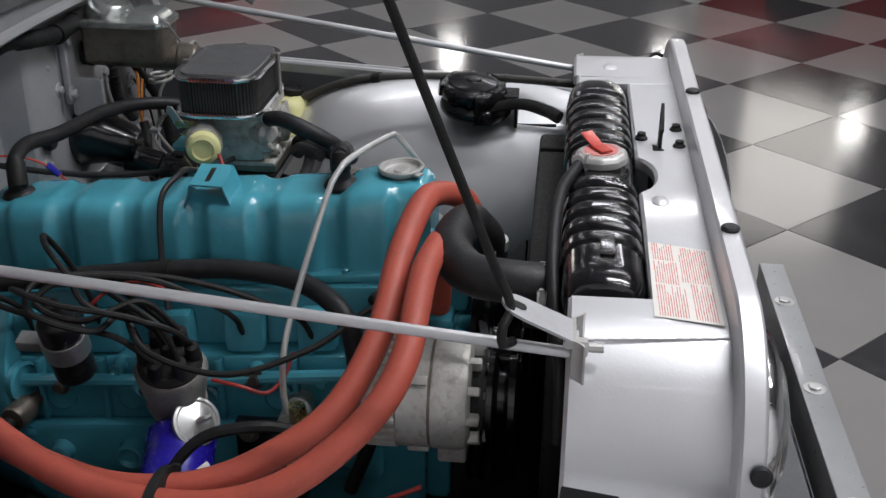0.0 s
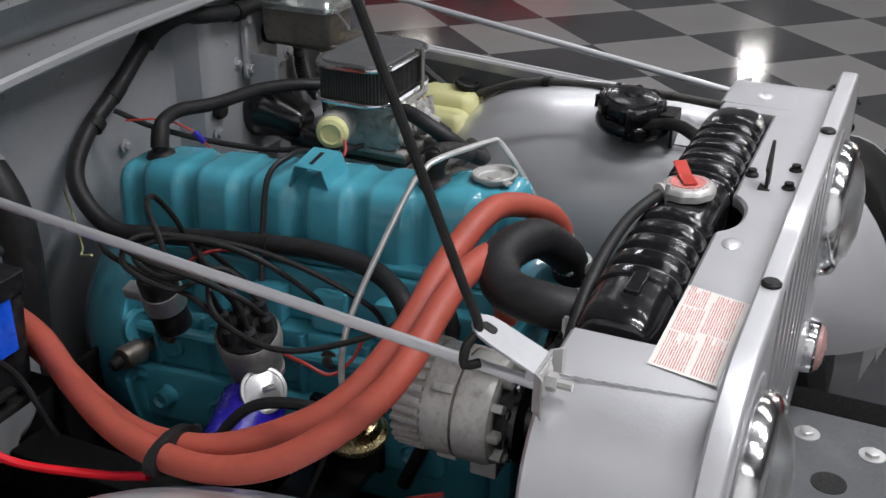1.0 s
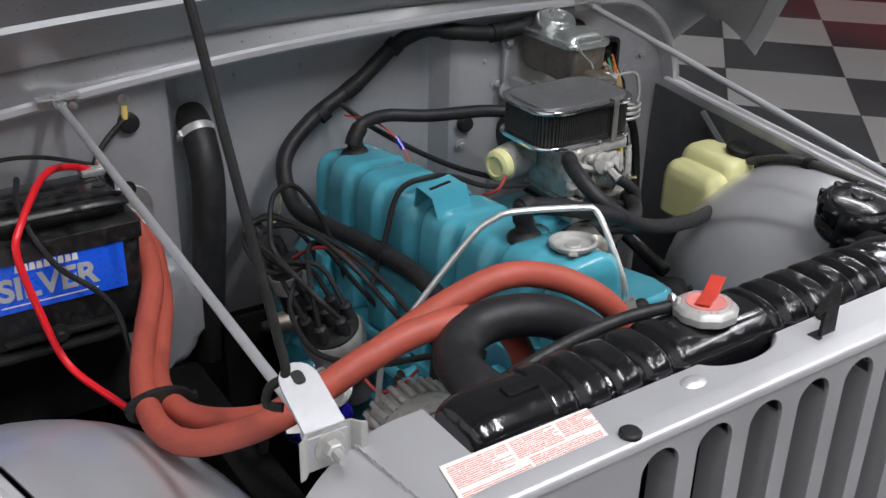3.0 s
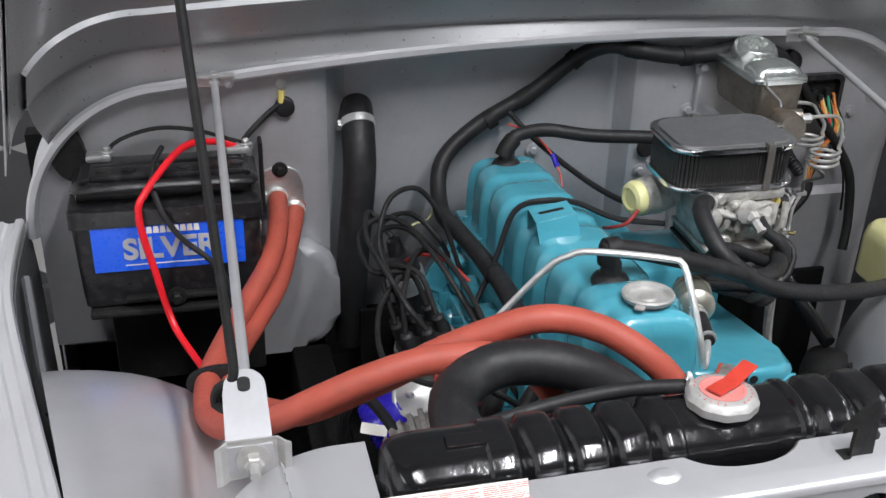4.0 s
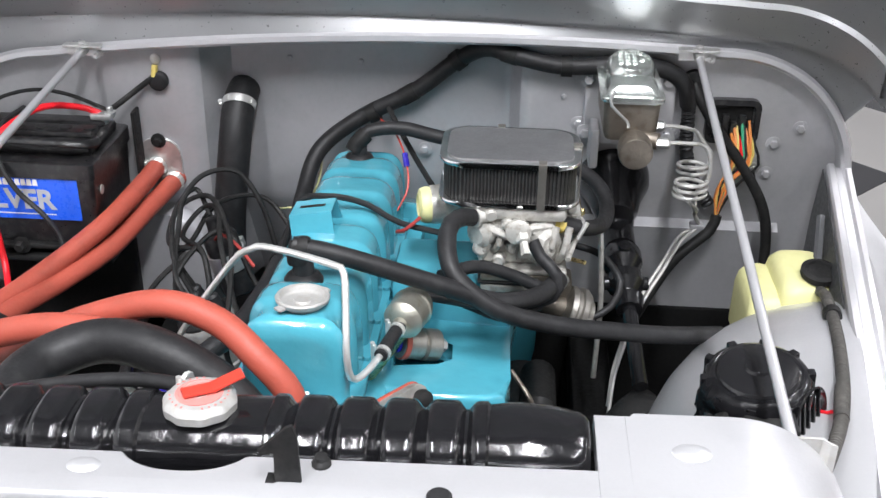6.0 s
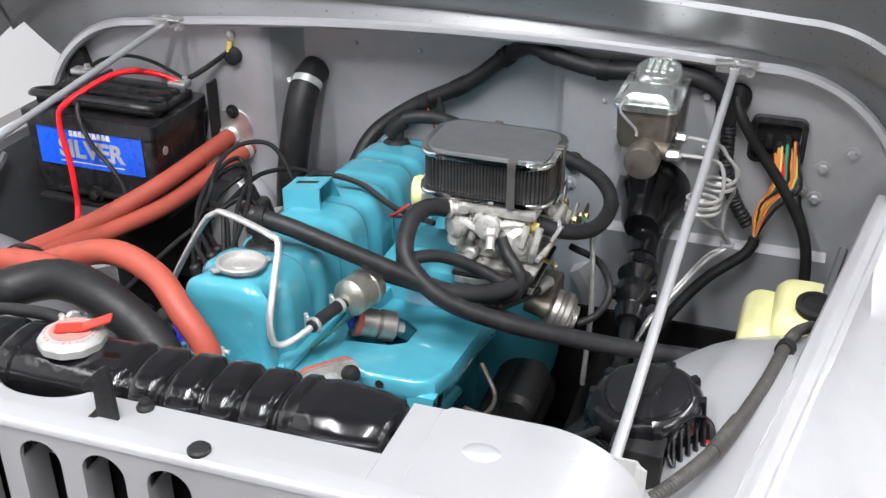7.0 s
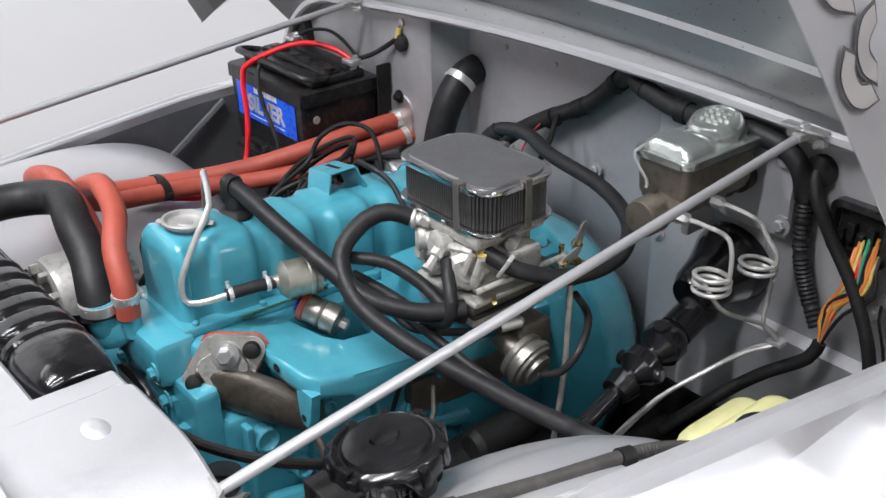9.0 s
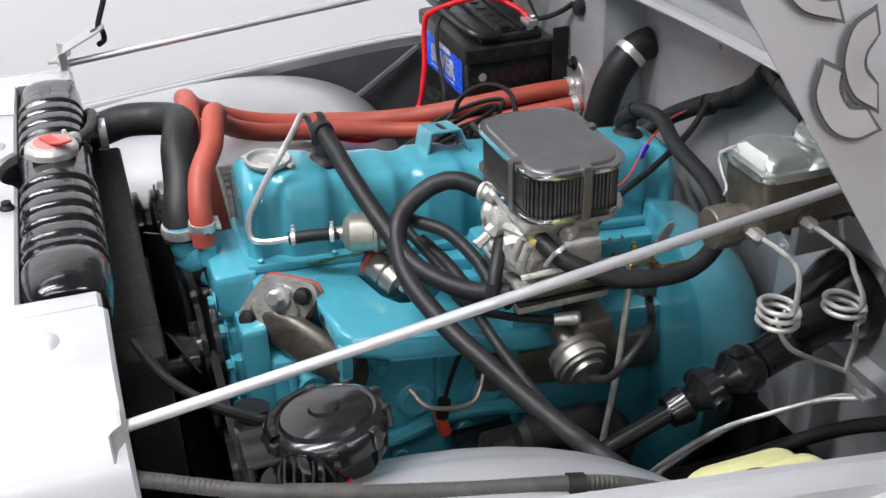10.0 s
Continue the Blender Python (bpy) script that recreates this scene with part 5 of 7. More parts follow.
part("lid_rim", slab(mesh(), rounded(FX0 - 0.002, FX1 + 0.002, FY0 - 0.002, FY1 + 0.002, 0.033), 1.104, 1.112, 0.003), CHROME, air, "chromed lid rim")
part("lid_top", slab(mesh(), rounded(FX0 + 0.008, FX1 - 0.008, FY0 + 0.008, FY1 - 0.008, 0.026), 1.1105, 1.1145, 0.0015), LIDGREY, air, "grey lid panel")
for x, y, dx, dy in ((0.258, FY0 - 0.004, 1, 0), (FX1 + 0.004, 0.628, 0, 1), (0.20, FY1 + 0.004, 1, 0)):
    bm = mesh()
    w, t = 0.0055, 0.0010
    box(bm, x - (w if dx else t), x + (w if dx else t), y - (w if dy else t), y + (w if dy else t), 1.046, 1.114, 0.0005)
    ix, iy = (0, 0.012 if y < 0.6 else -0.012) if dx else (-0.012, 0)
    box(bm, min(x, x + ix) - (w if dx else 0), max(x, x + ix) + (w if dx else 0), min(y, y + iy) - (w if dy else 0), max(y, y + iy) + (w if dy else 0), 1.1125, 1.1155, 0.0005)
    part("clip", bm, DARKSTEEL, air, "dull spring steel lid clip")

# ---- ignition, pump, filters and alternator on the passenger's side ----
dist = thing("distributor", (-0.21, 0.60, 0.74), "distributor with a black cap and grey body", "distributor")
dm = aim((-0.205, 0.600, 0.745), (-0.35, -0.1, 1))
part("body", lathe(mesh(), [(0.026, -0.06), (0.028, -0.02), (0.036, -0.004), (0.040, 0.0), (0.041, 0.010), (0.0385, 0.013), (0.046, 0.060), (0.048, 0.080), (0.044, 0.088)], dm, 28, lambda a: 1 + 0.03 * math.cos(6 * a)), CAPGREY, dist, "grey distributor body")
part("cap", lathe(mesh(), [(0.043, 0.086), (0.043, 0.092), (0.038, 0.099), (0.018, 0.101)], dm, 28), MATTE, dist, "black distributor cap")
TOW = []
for k in range(7):
    a = 2 * math.pi * k / 6
    p = Vector((0.031 * math.cos(a), 0.031 * math.sin(a), 0.09)) if k < 6 else Vector((0, 0, 0.095))
    w = dm @ p
    TOW.append(w + (dm.to_3x3() @ Vector((0, 0, 1))) * 0.035)
    part("tower", lathe(mesh(), [(0.011, 0), (0.010, 0.02), (0.0095, 0.032), (0.006, 0.036)], dm @ Matrix.Translation(p), 12), RUBBER, dist)
vm = aim((-0.256, 0.556, 0.752), (-0.50, -0.62, 0.6))
can = part("vacuum_advance", lathe(mesh(), [(0.009, -0.034), (0.011, -0.012), (0.028, -0.009), (0.033, -0.004), (0.034, 0.0), (0.033, 0.003), (0.029, 0.004), (0.027, 0.002), (0.016, 0.005), (0.010, 0.008), (0.002, 0.009)], vm, 32), STEEL, dist, "zinc plated vacuum advance can")
part("nipple", tube(mesh(), [vm @ Vector((0, 0, 0.006)), vm @ Vector((0, 0, 0.022)), vm @ Vector((0.010, 0, 0.028))], 0.0045, 10, 0.004), STEEL, can)
coil = thing("ignition_coil", (-0.21, 0.74, 0.78), "black ignition coil in a steel clamp", "coil")
km = aim((-0.215, 0.735, 0.79), (-0.3, 0.0, 1))
part("can", lathe(mesh(), [(0.024, 0), (0.028, 0.004), (0.028, 0.10), (0.025, 0.106), (0.014, 0.11), (0.011, 0.135), (0.006, 0.137)], km, 22), PLASTIC, coil)
bm = mesh()
lathe(bm, [(0.0285, 0.045), (0.031, 0.045), (0.031, 0.075), (0.0285, 0.075)], km, 22)
box(bm, -0.065, -0.028, -0.012, 0.012, 0.050, 0.068, 0.003, km)
part("clamp", bm, STEEL, coil)
starter = thing("oil_sender", (-0.19, 0.846, 0.70), "small grey sender unit on the engine block", "sender")
part("sender", lathe(mesh(), [(0.011, -0.03), (0.011, -0.004), (0.0175, 0.0), (0.019, 0.004), (0.019, 0.036), (0.017, 0.040), (0.009, 0.042)], aim((-0.178, 0.838, 0.702), (-1, 0.12, 0.03)), 24), IRON, starter, "dull brown-grey steel can")
part("terminal_boot", lathe(mesh(), [(0.0095, 0.0), (0.011, 0.004), (0.010, 0.016), (0.005, 0.020)], aim((-0.220, 0.843, 0.703), (-0.9, 0.3, -0.25)), 16), MATTE, starter, "black rubber terminal boot")
pump = thing("fuel_pump", (-0.27, 0.40, 0.70), "yellow zinc plated fuel pump", "pump")
bm = mesh()
lathe(bm, [(0.036, 0), (0.042, 0.004), (0.042, 0.012), (0.034, 0.016), (0.030, 0.03), (0.018, 0.036)], aim((-0.275, 0.395, 0.735), (-0.2, 0, 1)), 26)
tube(bm, [(-0.295, 0.385, 0.74), (-0.30, 0.38, 0.80)], 0.013, 12)
tube(bm, [(-0.265, 0.41, 0.74), (-0.262, 0.415, 0.795)], 0.012, 8)
part("body", bm, BRASS, pump)
part("inlet", tube(mesh(), [(-0.24, 0.43, 0.74), (-0.15, 0.44, 0.72)], 0.022, 14), ALU, pump)
oilf = thing("oil_filter", (-0.29, 0.59, 0.66), "blue spin-on oil filter can", "oil filter")
part("can", lathe(mesh(), [(0.02, 0), (0.042, 0.004), (0.048, 0.014), (0.048, 0.09), (0.044, 0.095)], aim((-0.32, 0.575, 0.675), (0.75, 0.1, 0.35)), 28), OILBLUE, oilf)
part("label_bar", slab(mesh(), rounded(-0.02, 0.02, -0.008, 0.008, 0.002), 0, 0.0008, 0, aim((-0.318, 0.535, 0.715), (-0.35, -0.75, 0.6))), PAPER, oilf, "white printed label, unreadable")
alt = thing("alternator", (-0.39, 0.22, 0.86), "grey cast alternator with a finned rear case", "alternator")
am = aim((-0.278, 0.306, 0.842), (0, -1, 0)) @ Matrix.Scale(0.98, 4)
bm = mesh()
lathe(bm, [(0.02, -0.012), (0.052, -0.010), (0.064, -0.004), (0.066, 0.006), (0.066, 0.034), (0.0715, 0.036), (0.0715, 0.074)], am, 40)
for a in (0.6, 2.4, 4.2):
    box(bm, 0.070, 0.077, -0.006, 0.006, 0.046, 0.074, 0.003, am @ Matrix.Rotation(a, 4, "Z"))
part("rear_case", bm, ALLOY, alt, "grey cast aluminium rear case", 0.5)
part("stator_gap", lathe(mesh(), [(0.060, 0.073), (0.0705, 0.0735), (0.0705, 0.0785), (0.060, 0.079)], am, 40), IRON, alt, "rusty brown stator joint")
bm = mesh()
lathe(bm, [(0.0715, 0.078), (0.072, 0.080), (0.072, 0.112), (0.068, 0.122), (0.062, 0.126)], am, 40)
box(bm, -0.018, 0.018, -0.098, -0.066, 0.082, 0.120, 0.004, am)
part("front_case", bm, ALLOY, alt, "worn grey front case with a mounting foot", 0.5)
for k in range(10):
    part("vent_rib", box(mesh(), 0.040, 0.066, -0.0055, 0.0055, 0.118, 0.138, 0.0025, am @ Matrix.Rotation(2 * math.pi * k / 10, 4, "Z")), ALLOY, alt)
part("vent_core", lathe(mesh(), [(0.030, 0.110), (0.052, 0.112), (0.052, 0.136), (0.030, 0.140)], am, 30), MATTE, alt, "dark gap behind the vent ribs")
for k in range(30):
    a = 2 * math.pi * k / 30
    part("fin", box(mesh(), 0.062, 0.0735, -0.0036, 0.0036, -0.004, 0.034, 0.0014, am @ Matrix.Rotation(a, 4, "Z")), ALLOY, alt)
bm = mesh()
lathe(bm, [(0.03, 0.14), (0.055, 0.145), (0.055, 0.152), (0.032, 0.158), (0.032, 0.166), (0.055, 0.172), (0.055, 0.18), (0.02, 0.185)], am, 30)
part("pulley", bm, GLOSS, alt, "black drive pulley")
star = [((0.062 if k % 4 < 2 else 0.040) * math.cos(2 * math.pi * k / 40), (0.062 if k % 4 < 2 else 0.040) * math.sin(2 * math.pi * k / 40)) for k in range(40)]
part("cooling_fan", slab(mesh(), star, 0.142, 0.145, 0.0005, am), GLOSS, alt)
bm = mesh()
lathe(bm, [(0.085, 0.0), (0.085, 0.008), (0.07, 0.013), (0.085, 0.018), (0.085, 0.026), (0.03, 0.03)], aim((-0.03, 0.205, 0.62), (0, -1, 0)), 36)
lathe(bm, [(0.088, 0.0), (0.088, 0.008), (0.076, 0.013), (0.088, 0.018), (0.088, 0.026), (0.03, 0.03)], aim((-0.015, 0.205, 0.76), (0, -1, 0)), 40)
lathe(bm, [(0.060, 0.0), (0.060, 0.008), (0.05, 0.013), (0.060, 0.018), (0.060, 0.026), (0.03, 0.03)], aim((0.20, 0.205, 0.70), (0, -1, 0)), 36)
part("crank_pulley", bm, GLOSS, engine, "gloss black belt pulleys")

# ---- hoses ----
def hose(name, pts, r, mat, label, category="hose", n=14, group="", ribs=0.0, rib_len=0.006, step=0.012):
    h = thing(name, pts[0], label, category, group)
    part("tube", tube(mesh(), pts, r, n, step, ribs, rib_len), mat, h)
    return h


RED_A = [(-0.016, 0.209, 0.930), (-0.021, 0.210, 0.972), (-0.057, 0.220, 1.012), (-0.106, 0.247, 1.038), (-0.174, 0.261, 1.050), (-0.261, 0.276, 1.019), (-0.359, 0.285, 0.970), (-0.437, 0.321, 0.916), (-0.479, 0.382, 0.880), (-0.510, 0.456, 0.857), (-0.512, 0.548, 0.846), (-0.478, 0.647, 0.840), (-0.434, 0.751, 0.847), (-0.404, 0.86, 0.866), (-0.380, 0.968, 0.880)]
RED_B = [(-0.13, 0.245, 0.88), (-0.155, 0.238, 0.955), (-0.195, 0.233, 1.008), (-0.245, 0.232, 1.028), (-0.306, 0.240, 1.024), (-0.368, 0.241, 1.009), (-0.426, 0.244, 0.985), (-0.471, 0.263, 0.953), (-0.511, 0.304, 0.918), (-0.539, 0.359, 0.885), (-0.550, 0.428, 0.864), (-0.543, 0.509, 0.856), (-0.519, 0.593, 0.854), (-0.482, 0.679, 0.865), (-0.440, 0.767, 0.886), (-0.419, 0.866, 0.900), (-0.411, 0.970, 0.905)]
h = hose("heater_hose", RED_A, 0.0165, RED_RUBBER, "brick red rubber heater hose arching to the thermostat", group="heater hoses")
hose_clamp("clamp", h, (-0.0185, 0.2095, 0.958), (0.1, 0, 1), 0.0170, 0.014)
hose_clamp("clamp", h, (-0.384, 0.955, 0.878), (0.2, 1, 0.2), 0.0165)
h = hose("heater_hose", RED_B, 0.0165, RED_RUBBER, "brick red rubber heater hose bending down to the water pump", group="heater hoses")
hose_clamp("clamp", h, (-0.413, 0.955, 0.904), (0.1, 1, 0.1), 0.0165)
bm = mesh()
tm = aim((-0.530, 0.495, 0.855), (0.03, 1, -0.10))
lathe(bm, [(0.0195, -0.006), (0.0215, -0.006), (0.0215, 0.006), (0.0195, 0.006)], tm @ Matrix.Diagonal((2.05, 1, 1, 1)), 28)
box(bm, -0.050, -0.040, -0.005, 0.005, -0.005, 0.005, 0.0015, tm)
single("zip_tie", bm, MATTE, "black cable tie round both heater hoses", "cable tie")
BIG = [(-0.290, 0.098, 1.008), (-0.299, 0.140, 1.014), (-0.286, 0.188, 1.015), (-0.244, 0.216, 1.022), (-0.200, 0.214, 1.026), (-0.150, 0.203, 1.018), (-0.098, 0.197, 0.988), (-0.062, 0.186, 0.955), (-0.048, 0.182, 0.922)]
h = hose("radiator_hose", BIG, 0.0258, RUBBER, "thick black rubber upper radiator hose", n=20)
hose_clamp("clamp", h, (-0.049, 0.183, 0.942), (0, 0, 1), 0.0260, 0.014)
hose_clamp("clamp", h, (-0.290, 0.104, 1.006), (0, 1, 0), 0.0265)
h = hose("fuel_line", [(0.074, 0.330, 0.962), (0.064, 0.303, 0.957), (0.050, 0.278, 0.952), (0.040, 0.266, 0.958), (0.035, 0.268, 0.985), (0.031, 0.295, 1.030), (0.026, 0.322, 1.066), (0.012, 0.332, 1.071), (-0.04, 0.356, 1.071), (-0.082, 0.373, 1.069), (-0.098, 0.382, 1.060), (-0.130, 0.395, 1.030), (-0.225, 0.431, 0.884), (-0.243, 0.437, 0.80), (-0.248, 0.43, 0.77)], 0.0044, CLAMP, "bent bright steel fuel line over the valve cover", "fuel line", 10)
ff = thing("fuel_filter", (0.094, 0.418, 0.955), "silver cylindrical inline fuel filter", "fuel filter")
fm = aim((0.085, 0.382, 0.962), (0.25, 0.96, -0.02))
part("can", lathe(mesh(), [(0.008, -0.012), (0.010, 0), (0.020, 0.003), (0.026, 0.010), (0.026, 0.040), (0.0275, 0.042), (0.0275, 0.046), (0.024, 0.050), (0.024, 0.058), (0.008, 0.062)], fm, 26), FILTERCAN, ff, "dull zinc plated can")
h = hose("fuel_hose", [(0.069, 0.312, 0.960), (0.074, 0.332, 0.962), (0.080, 0.356, 0.963), (0.085, 0.378, 0.962)], 0.0085, RUBBER, "short black fuel hose with clips")
hose_clamp("clamp", h, (0.071, 0.318, 0.961), (0.25, 0.96, 0.05), 0.0085, 0.006)
hose_clamp("clamp", h, (0.083, 0.368, 0.9625), (0.25, 0.96, 0), 0.0085, 0.006)
h = hose("breather_hose", [(-0.036, 0.872, 1.002), (-0.020, 0.880, 1.020), (0.035, 0.888, 1.024), (0.11, 0.870, 1.016), (0.224, 0.855, 1.010), (0.305, 0.825, 1.000), (0.348, 0.785, 0.990), (0.364, 0.735, 0.978), (0.355, 0.66, 0.980), (0.325, 0.600, 1.000), (0.286, 0.578, 1.018)], 0.0115, RUBBER, "black breather hose looping behind the air filter")
hose_clamp("clamp", h, (0.312, 0.594, 1.007), (-0.7, -0.4, 0.5), 0.0118, 0.006)
part("elbow", tube(mesh(), [(-0.044, 0.868, 0.990), (-0.038, 0.871, 1.002), (-0.024, 0.878, 1.016)], 0.0145, 12, 0.005), MATTE, h, "black rubber elbow")
h = hose("pcv_hose", [(-0.050, 0.392, 1.062), (0.0, 0.398, 1.050), (0.055, 0.405, 1.031), (0.14, 0.424, 0.995), (0.205, 0.445, 0.965), (0.26, 0.49, 0.95), (0.29, 0.54, 0.95)], 0.0125, RUBBER, "black breather hose from the valve cover to the carburettor")
part("elbow", tube(mesh(), [(-0.042, 0.392, 1.040), (-0.042, 0.392, 1.058), (-0.030, 0.394, 1.060)], 0.0145, 12, 0.005), MATTE, h, "black rubber elbow")
h = hose("coolant_hose", [(0.166, 0.549, 1.034), (0.148, 0.528, 1.042), (0.136, 0.495, 1.036), (0.148, 0.445, 1.004), (0.205, 0.430, 0.962), (0.285, 0.450, 0.930), (0.362, 0.484, 0.904), (0.442, 0.524, 0.877), (0.53, 0.575, 0.85)], 0.0125, RUBBER, "thick black hose looping from the carburettor to the fender")
part("end_fitting", lathe(mesh(), [(0.006, -0.01), (0.009, -0.008), (0.009, 0.004), (0.013, 0.006), (0.013, 0.010)], aim((0.178, 0.556, 1.032), (-0.8, -0.55, 0.1)), 12), ALLOY, h, "dull metal hose fitting")
hose("vacuum_hose", [(0.10, 0.47, 0.955), (0.218, 0.502, 0.918), (0.332, 0.52, 0.885), (0.454, 0.539, 0.865), (0.55, 0.58, 0.84)], 0.007, RUBBER, "thin black vacuum hose")
h = hose("overflow_hose", [(-0.075, 0.062, 1.082), (-0.14, 0.085, 1.070), (-0.215, 0.093, 1.056), (-0.30, 0.093, 1.034), (-0.375, 0.086, 1.002), (-0.412, 0.078, 0.96), (-0.42, 0.076, 0.88)], 0.0075, RUBBER, "black overflow hose from the radiator neck")
hose_clamp("clip", h, (-0.086, 0.067, 1.085), (-0.9, 0.35, 0.05), 0.0075, 0.005)
h = hose("heater_duct_hose", [(-0.264, 1.038, 1.028), (-0.266, 1.012, 1.020), (-0.268, 0.985, 0.994), (-0.270, 0.962, 0.950), (-0.276, 0.950, 0.89), (-0.284, 0.945, 0.82), (-0.29, 0.95, 0.72), (-0.29, 0.97, 0.60)], 0.0285, RUBBER, "thick black hose clamped to the firewall", n=18)
hose_clamp("clamp", h, (-0.267, 1.001, 1.011), (0.0, 0.75, 0.65), 0.0285, 0.014)
h = hose("wiring_loom", [(0.506, 0.950, 1.060), (0.496, 0.948, 1.095), (0.466, 0.945, 1.120), (0.40, 0.94, 1.130), (0.298, 0.945, 1.122), (0.220, 0.955, 1.132), (0.168, 0.975, 1.138), (0.118, 1.005, 1.106), (0.045, 1.013, 1.046), (-0.055, 1.006, 0.992), (-0.123, 0.975, 0.94), (-0.140, 0.90, 0.885), (-0.130, 0.80, 0.888), (-0.122, 0.65, 0.905), (-0.122, 0.53, 0.915), (-0.140, 0.43, 0.91), (-0.19, 0.36, 0.885), (-0.21, 0.34, 0.80)], 0.0145, RUBBER, "thick black taped wiring loom along the firewall and engine", "wiring loom", n=14, step=0.01)
for a, b in (((0.39, 0.94, 1.1295), (0.36, 0.9415, 1.1275)), ((0.220, 0.955, 1.132), (0.195, 0.964, 1.136)), ((0.045, 1.013, 1.046), (0.02, 1.012, 1.031)), ((-0.122, 0.65, 0.905), (-0.122, 0.62, 0.908))):
    part("tape_band", tube(mesh(), [a, b], 0.0158, 14), MATTE, h, "black tape wrap")
part("ribbed_conduit", tube(mesh(), [(0.496, 0.948, 1.095), (0.506, 0.949, 1.06), (0.512, 0.950, 0.98), (0.530, 0.950, 0.926), (0.56, 0.94, 0.885)], 0.0115, 14, ribs=0.0009, rib_len=0.0065), RUBBER, h, "ribbed black conduit")
h = hose("fender_loom", [(0.521, 0.061, 1.000), (0.581, 0.196, 0.988), (0.62, 0.348, 0.975), (0.646, 0.501, 0.955), (0.672, 0.62, 0.905), (0.68, 0.72, 0.86)], 0.0076, DUSTY, "dusty grey ribbed wiring conduit along the fender edge", "wiring loom", ribs=0.0004, rib_len=0.005)
part("tape_end", tube(mesh(), [(0.581, 0.196, 0.988), (0.590, 0.23, 0.985), (0.60, 0.265, 0.983)], 0.0086, 12), DUSTY, h, "black tape wrap")
h = hose("battery_cable", [(-0.475, 0.90, 1.022), (-0.512, 0.885, 1.040), (-0.560, 0.834, 1.052), (-0.615, 0.755, 1.018), (-0.627, 0.74, 0.985), (-0.612, 0.732, 0.90), (-0.59, 0.70, 0.82), (-0.55, 0.60, 0.80), (-0.545, 0.52, 0.82)], 0.0055, CABLE_RED, "bright red positive battery cable", "cable", n=10)
hose("ground_cable", [(-0.59, 0.86, 1.045), (-0.605, 0.80, 1.035), (-0.600, 0.76, 1.00), (-0.573, 0.748, 0.948), (-0.530, 0.742, 0.905), (-0.505, 0.735, 0.86), (-0.50, 0.70, 0.79)], 0.0045, RUBBER, "grey battery ground cable", "cable", n=8)

# ---- battery ----
battery = thing("battery", (-0.575, 0.86, 0.82), "black car battery with a blue label, in its tray", "battery")
bm = mesh()
rings = []
for z, g in ((0.825, 0.006), (0.85, 0.004), (0.958, 0.0), (0.960, -0.004), (0.985, -0.004), (0.988, 0.0)):
    rings.append([(x, y, z) for x, y in rounded(-0.716 + g, -0.442 - g, 0.770 + g, 0.945 - g, 0.008, 3)])
loft(bm, rings)
part("case", bm, PLASTIC, battery, "black plastic battery case")
bm = mesh()
box(bm, -0.708, -0.450, 0.80, 0.925, 0.986, 1.004, 0.006)
lid = part("lid", bm, PLASTIC, battery, "black battery lid with vent strips")
part("vent_strip", box(mesh(), -0.69, -0.46, 0.835, 0.875, 1.0, 1.014, 0.006), PLASTIC, lid)
part("vent_strip", box(mesh(), -0.69, -0.46, 0.885, 0.92, 1.0, 1.012, 0.005), PLASTIC, lid)
for k in range(6):
    part("vent_plug", lathe(mesh(), [(0.011, 0), (0.011, 0.002), (0.008, 0.003)], Matrix.Translation((-0.67 + 0.04 * k, 0.855, 1.0135)), 14), PLASTIC, lid)
part("carry_strap", tube(mesh(), [(-0.690, 0.85, 1.000), (-0.708, 0.815, 1.008), (-0.700, 0.786, 1.014), (-0.66, 0.778, 1.018), (-0.575, 0.776, 1.020), (-0.49, 0.778, 1.018), (-0.452, 0.790, 1.012), (-0.446, 0.82, 1.006), (-0.465, 0.85, 1.0)], 0.0075, 10, flat=0.75), PLASTIC, battery, "black carry strap")
for x, hot in ((-0.678, False), (-0.466, True)):
    bm = mesh()
    lathe(bm, [(0.010, 0), (0.009, 0.020), (0.006, 0.021)], Matrix.Translation((x, 0.905, 1.004)), 14)
    box(bm, x - 0.018, x + 0.020, 0.892, 0.918, 1.012, 1.024, 0.004)
    bolt(bm, (x + 0.014, 0.905, 1.024), (0, 0, 1), 0.006, 0.008)
    part("terminal", bm, STEEL, battery, "lead battery terminal clamp")
LY = 0.7695
m = pose(0, LY, 0, 90, 0, 0)
label_plate = part("label_plate", slab(mesh(), [(-0.690, 0.886), (-0.468, 0.886), (-0.468, 0.966), (-0.690, 0.966)], 0.0, 0.0008, 0, m), BLUE, battery, "bright blue label with silver lettering")


def lettering(text, size, at, mat, parent, m, bold=0.0):
    cu = bpy.data.curves.new("text", "FONT")
    cu.body, cu.size, cu.extrude, cu.offset, cu.align_x, cu.align_y = text, size, 0.0006, bold, "CENTER", "CENTER"
    ob = bpy.data.objects.new("text", cu)
    scene.collection.objects.link(ob)
    me = bpy.data.meshes.new_from_object(ob.evaluated_get(bpy.context.evaluated_depsgraph_get()))
    bpy.data.objects.remove(ob)
    bm = mesh()
    bm.from_mesh(me)
    bm.transform(m @ Matrix.Translation((*at, 0.0012)))
    return part("lettering", bm, mat, parent, "printed lettering")


lettering("SILVER", 0.047, (-0.578, 0.920), SILVERINK, label_plate, m @ Matrix.Diagonal((1, 1, 1, 1)), 0.0016)
bm = mesh()
x = -0.62
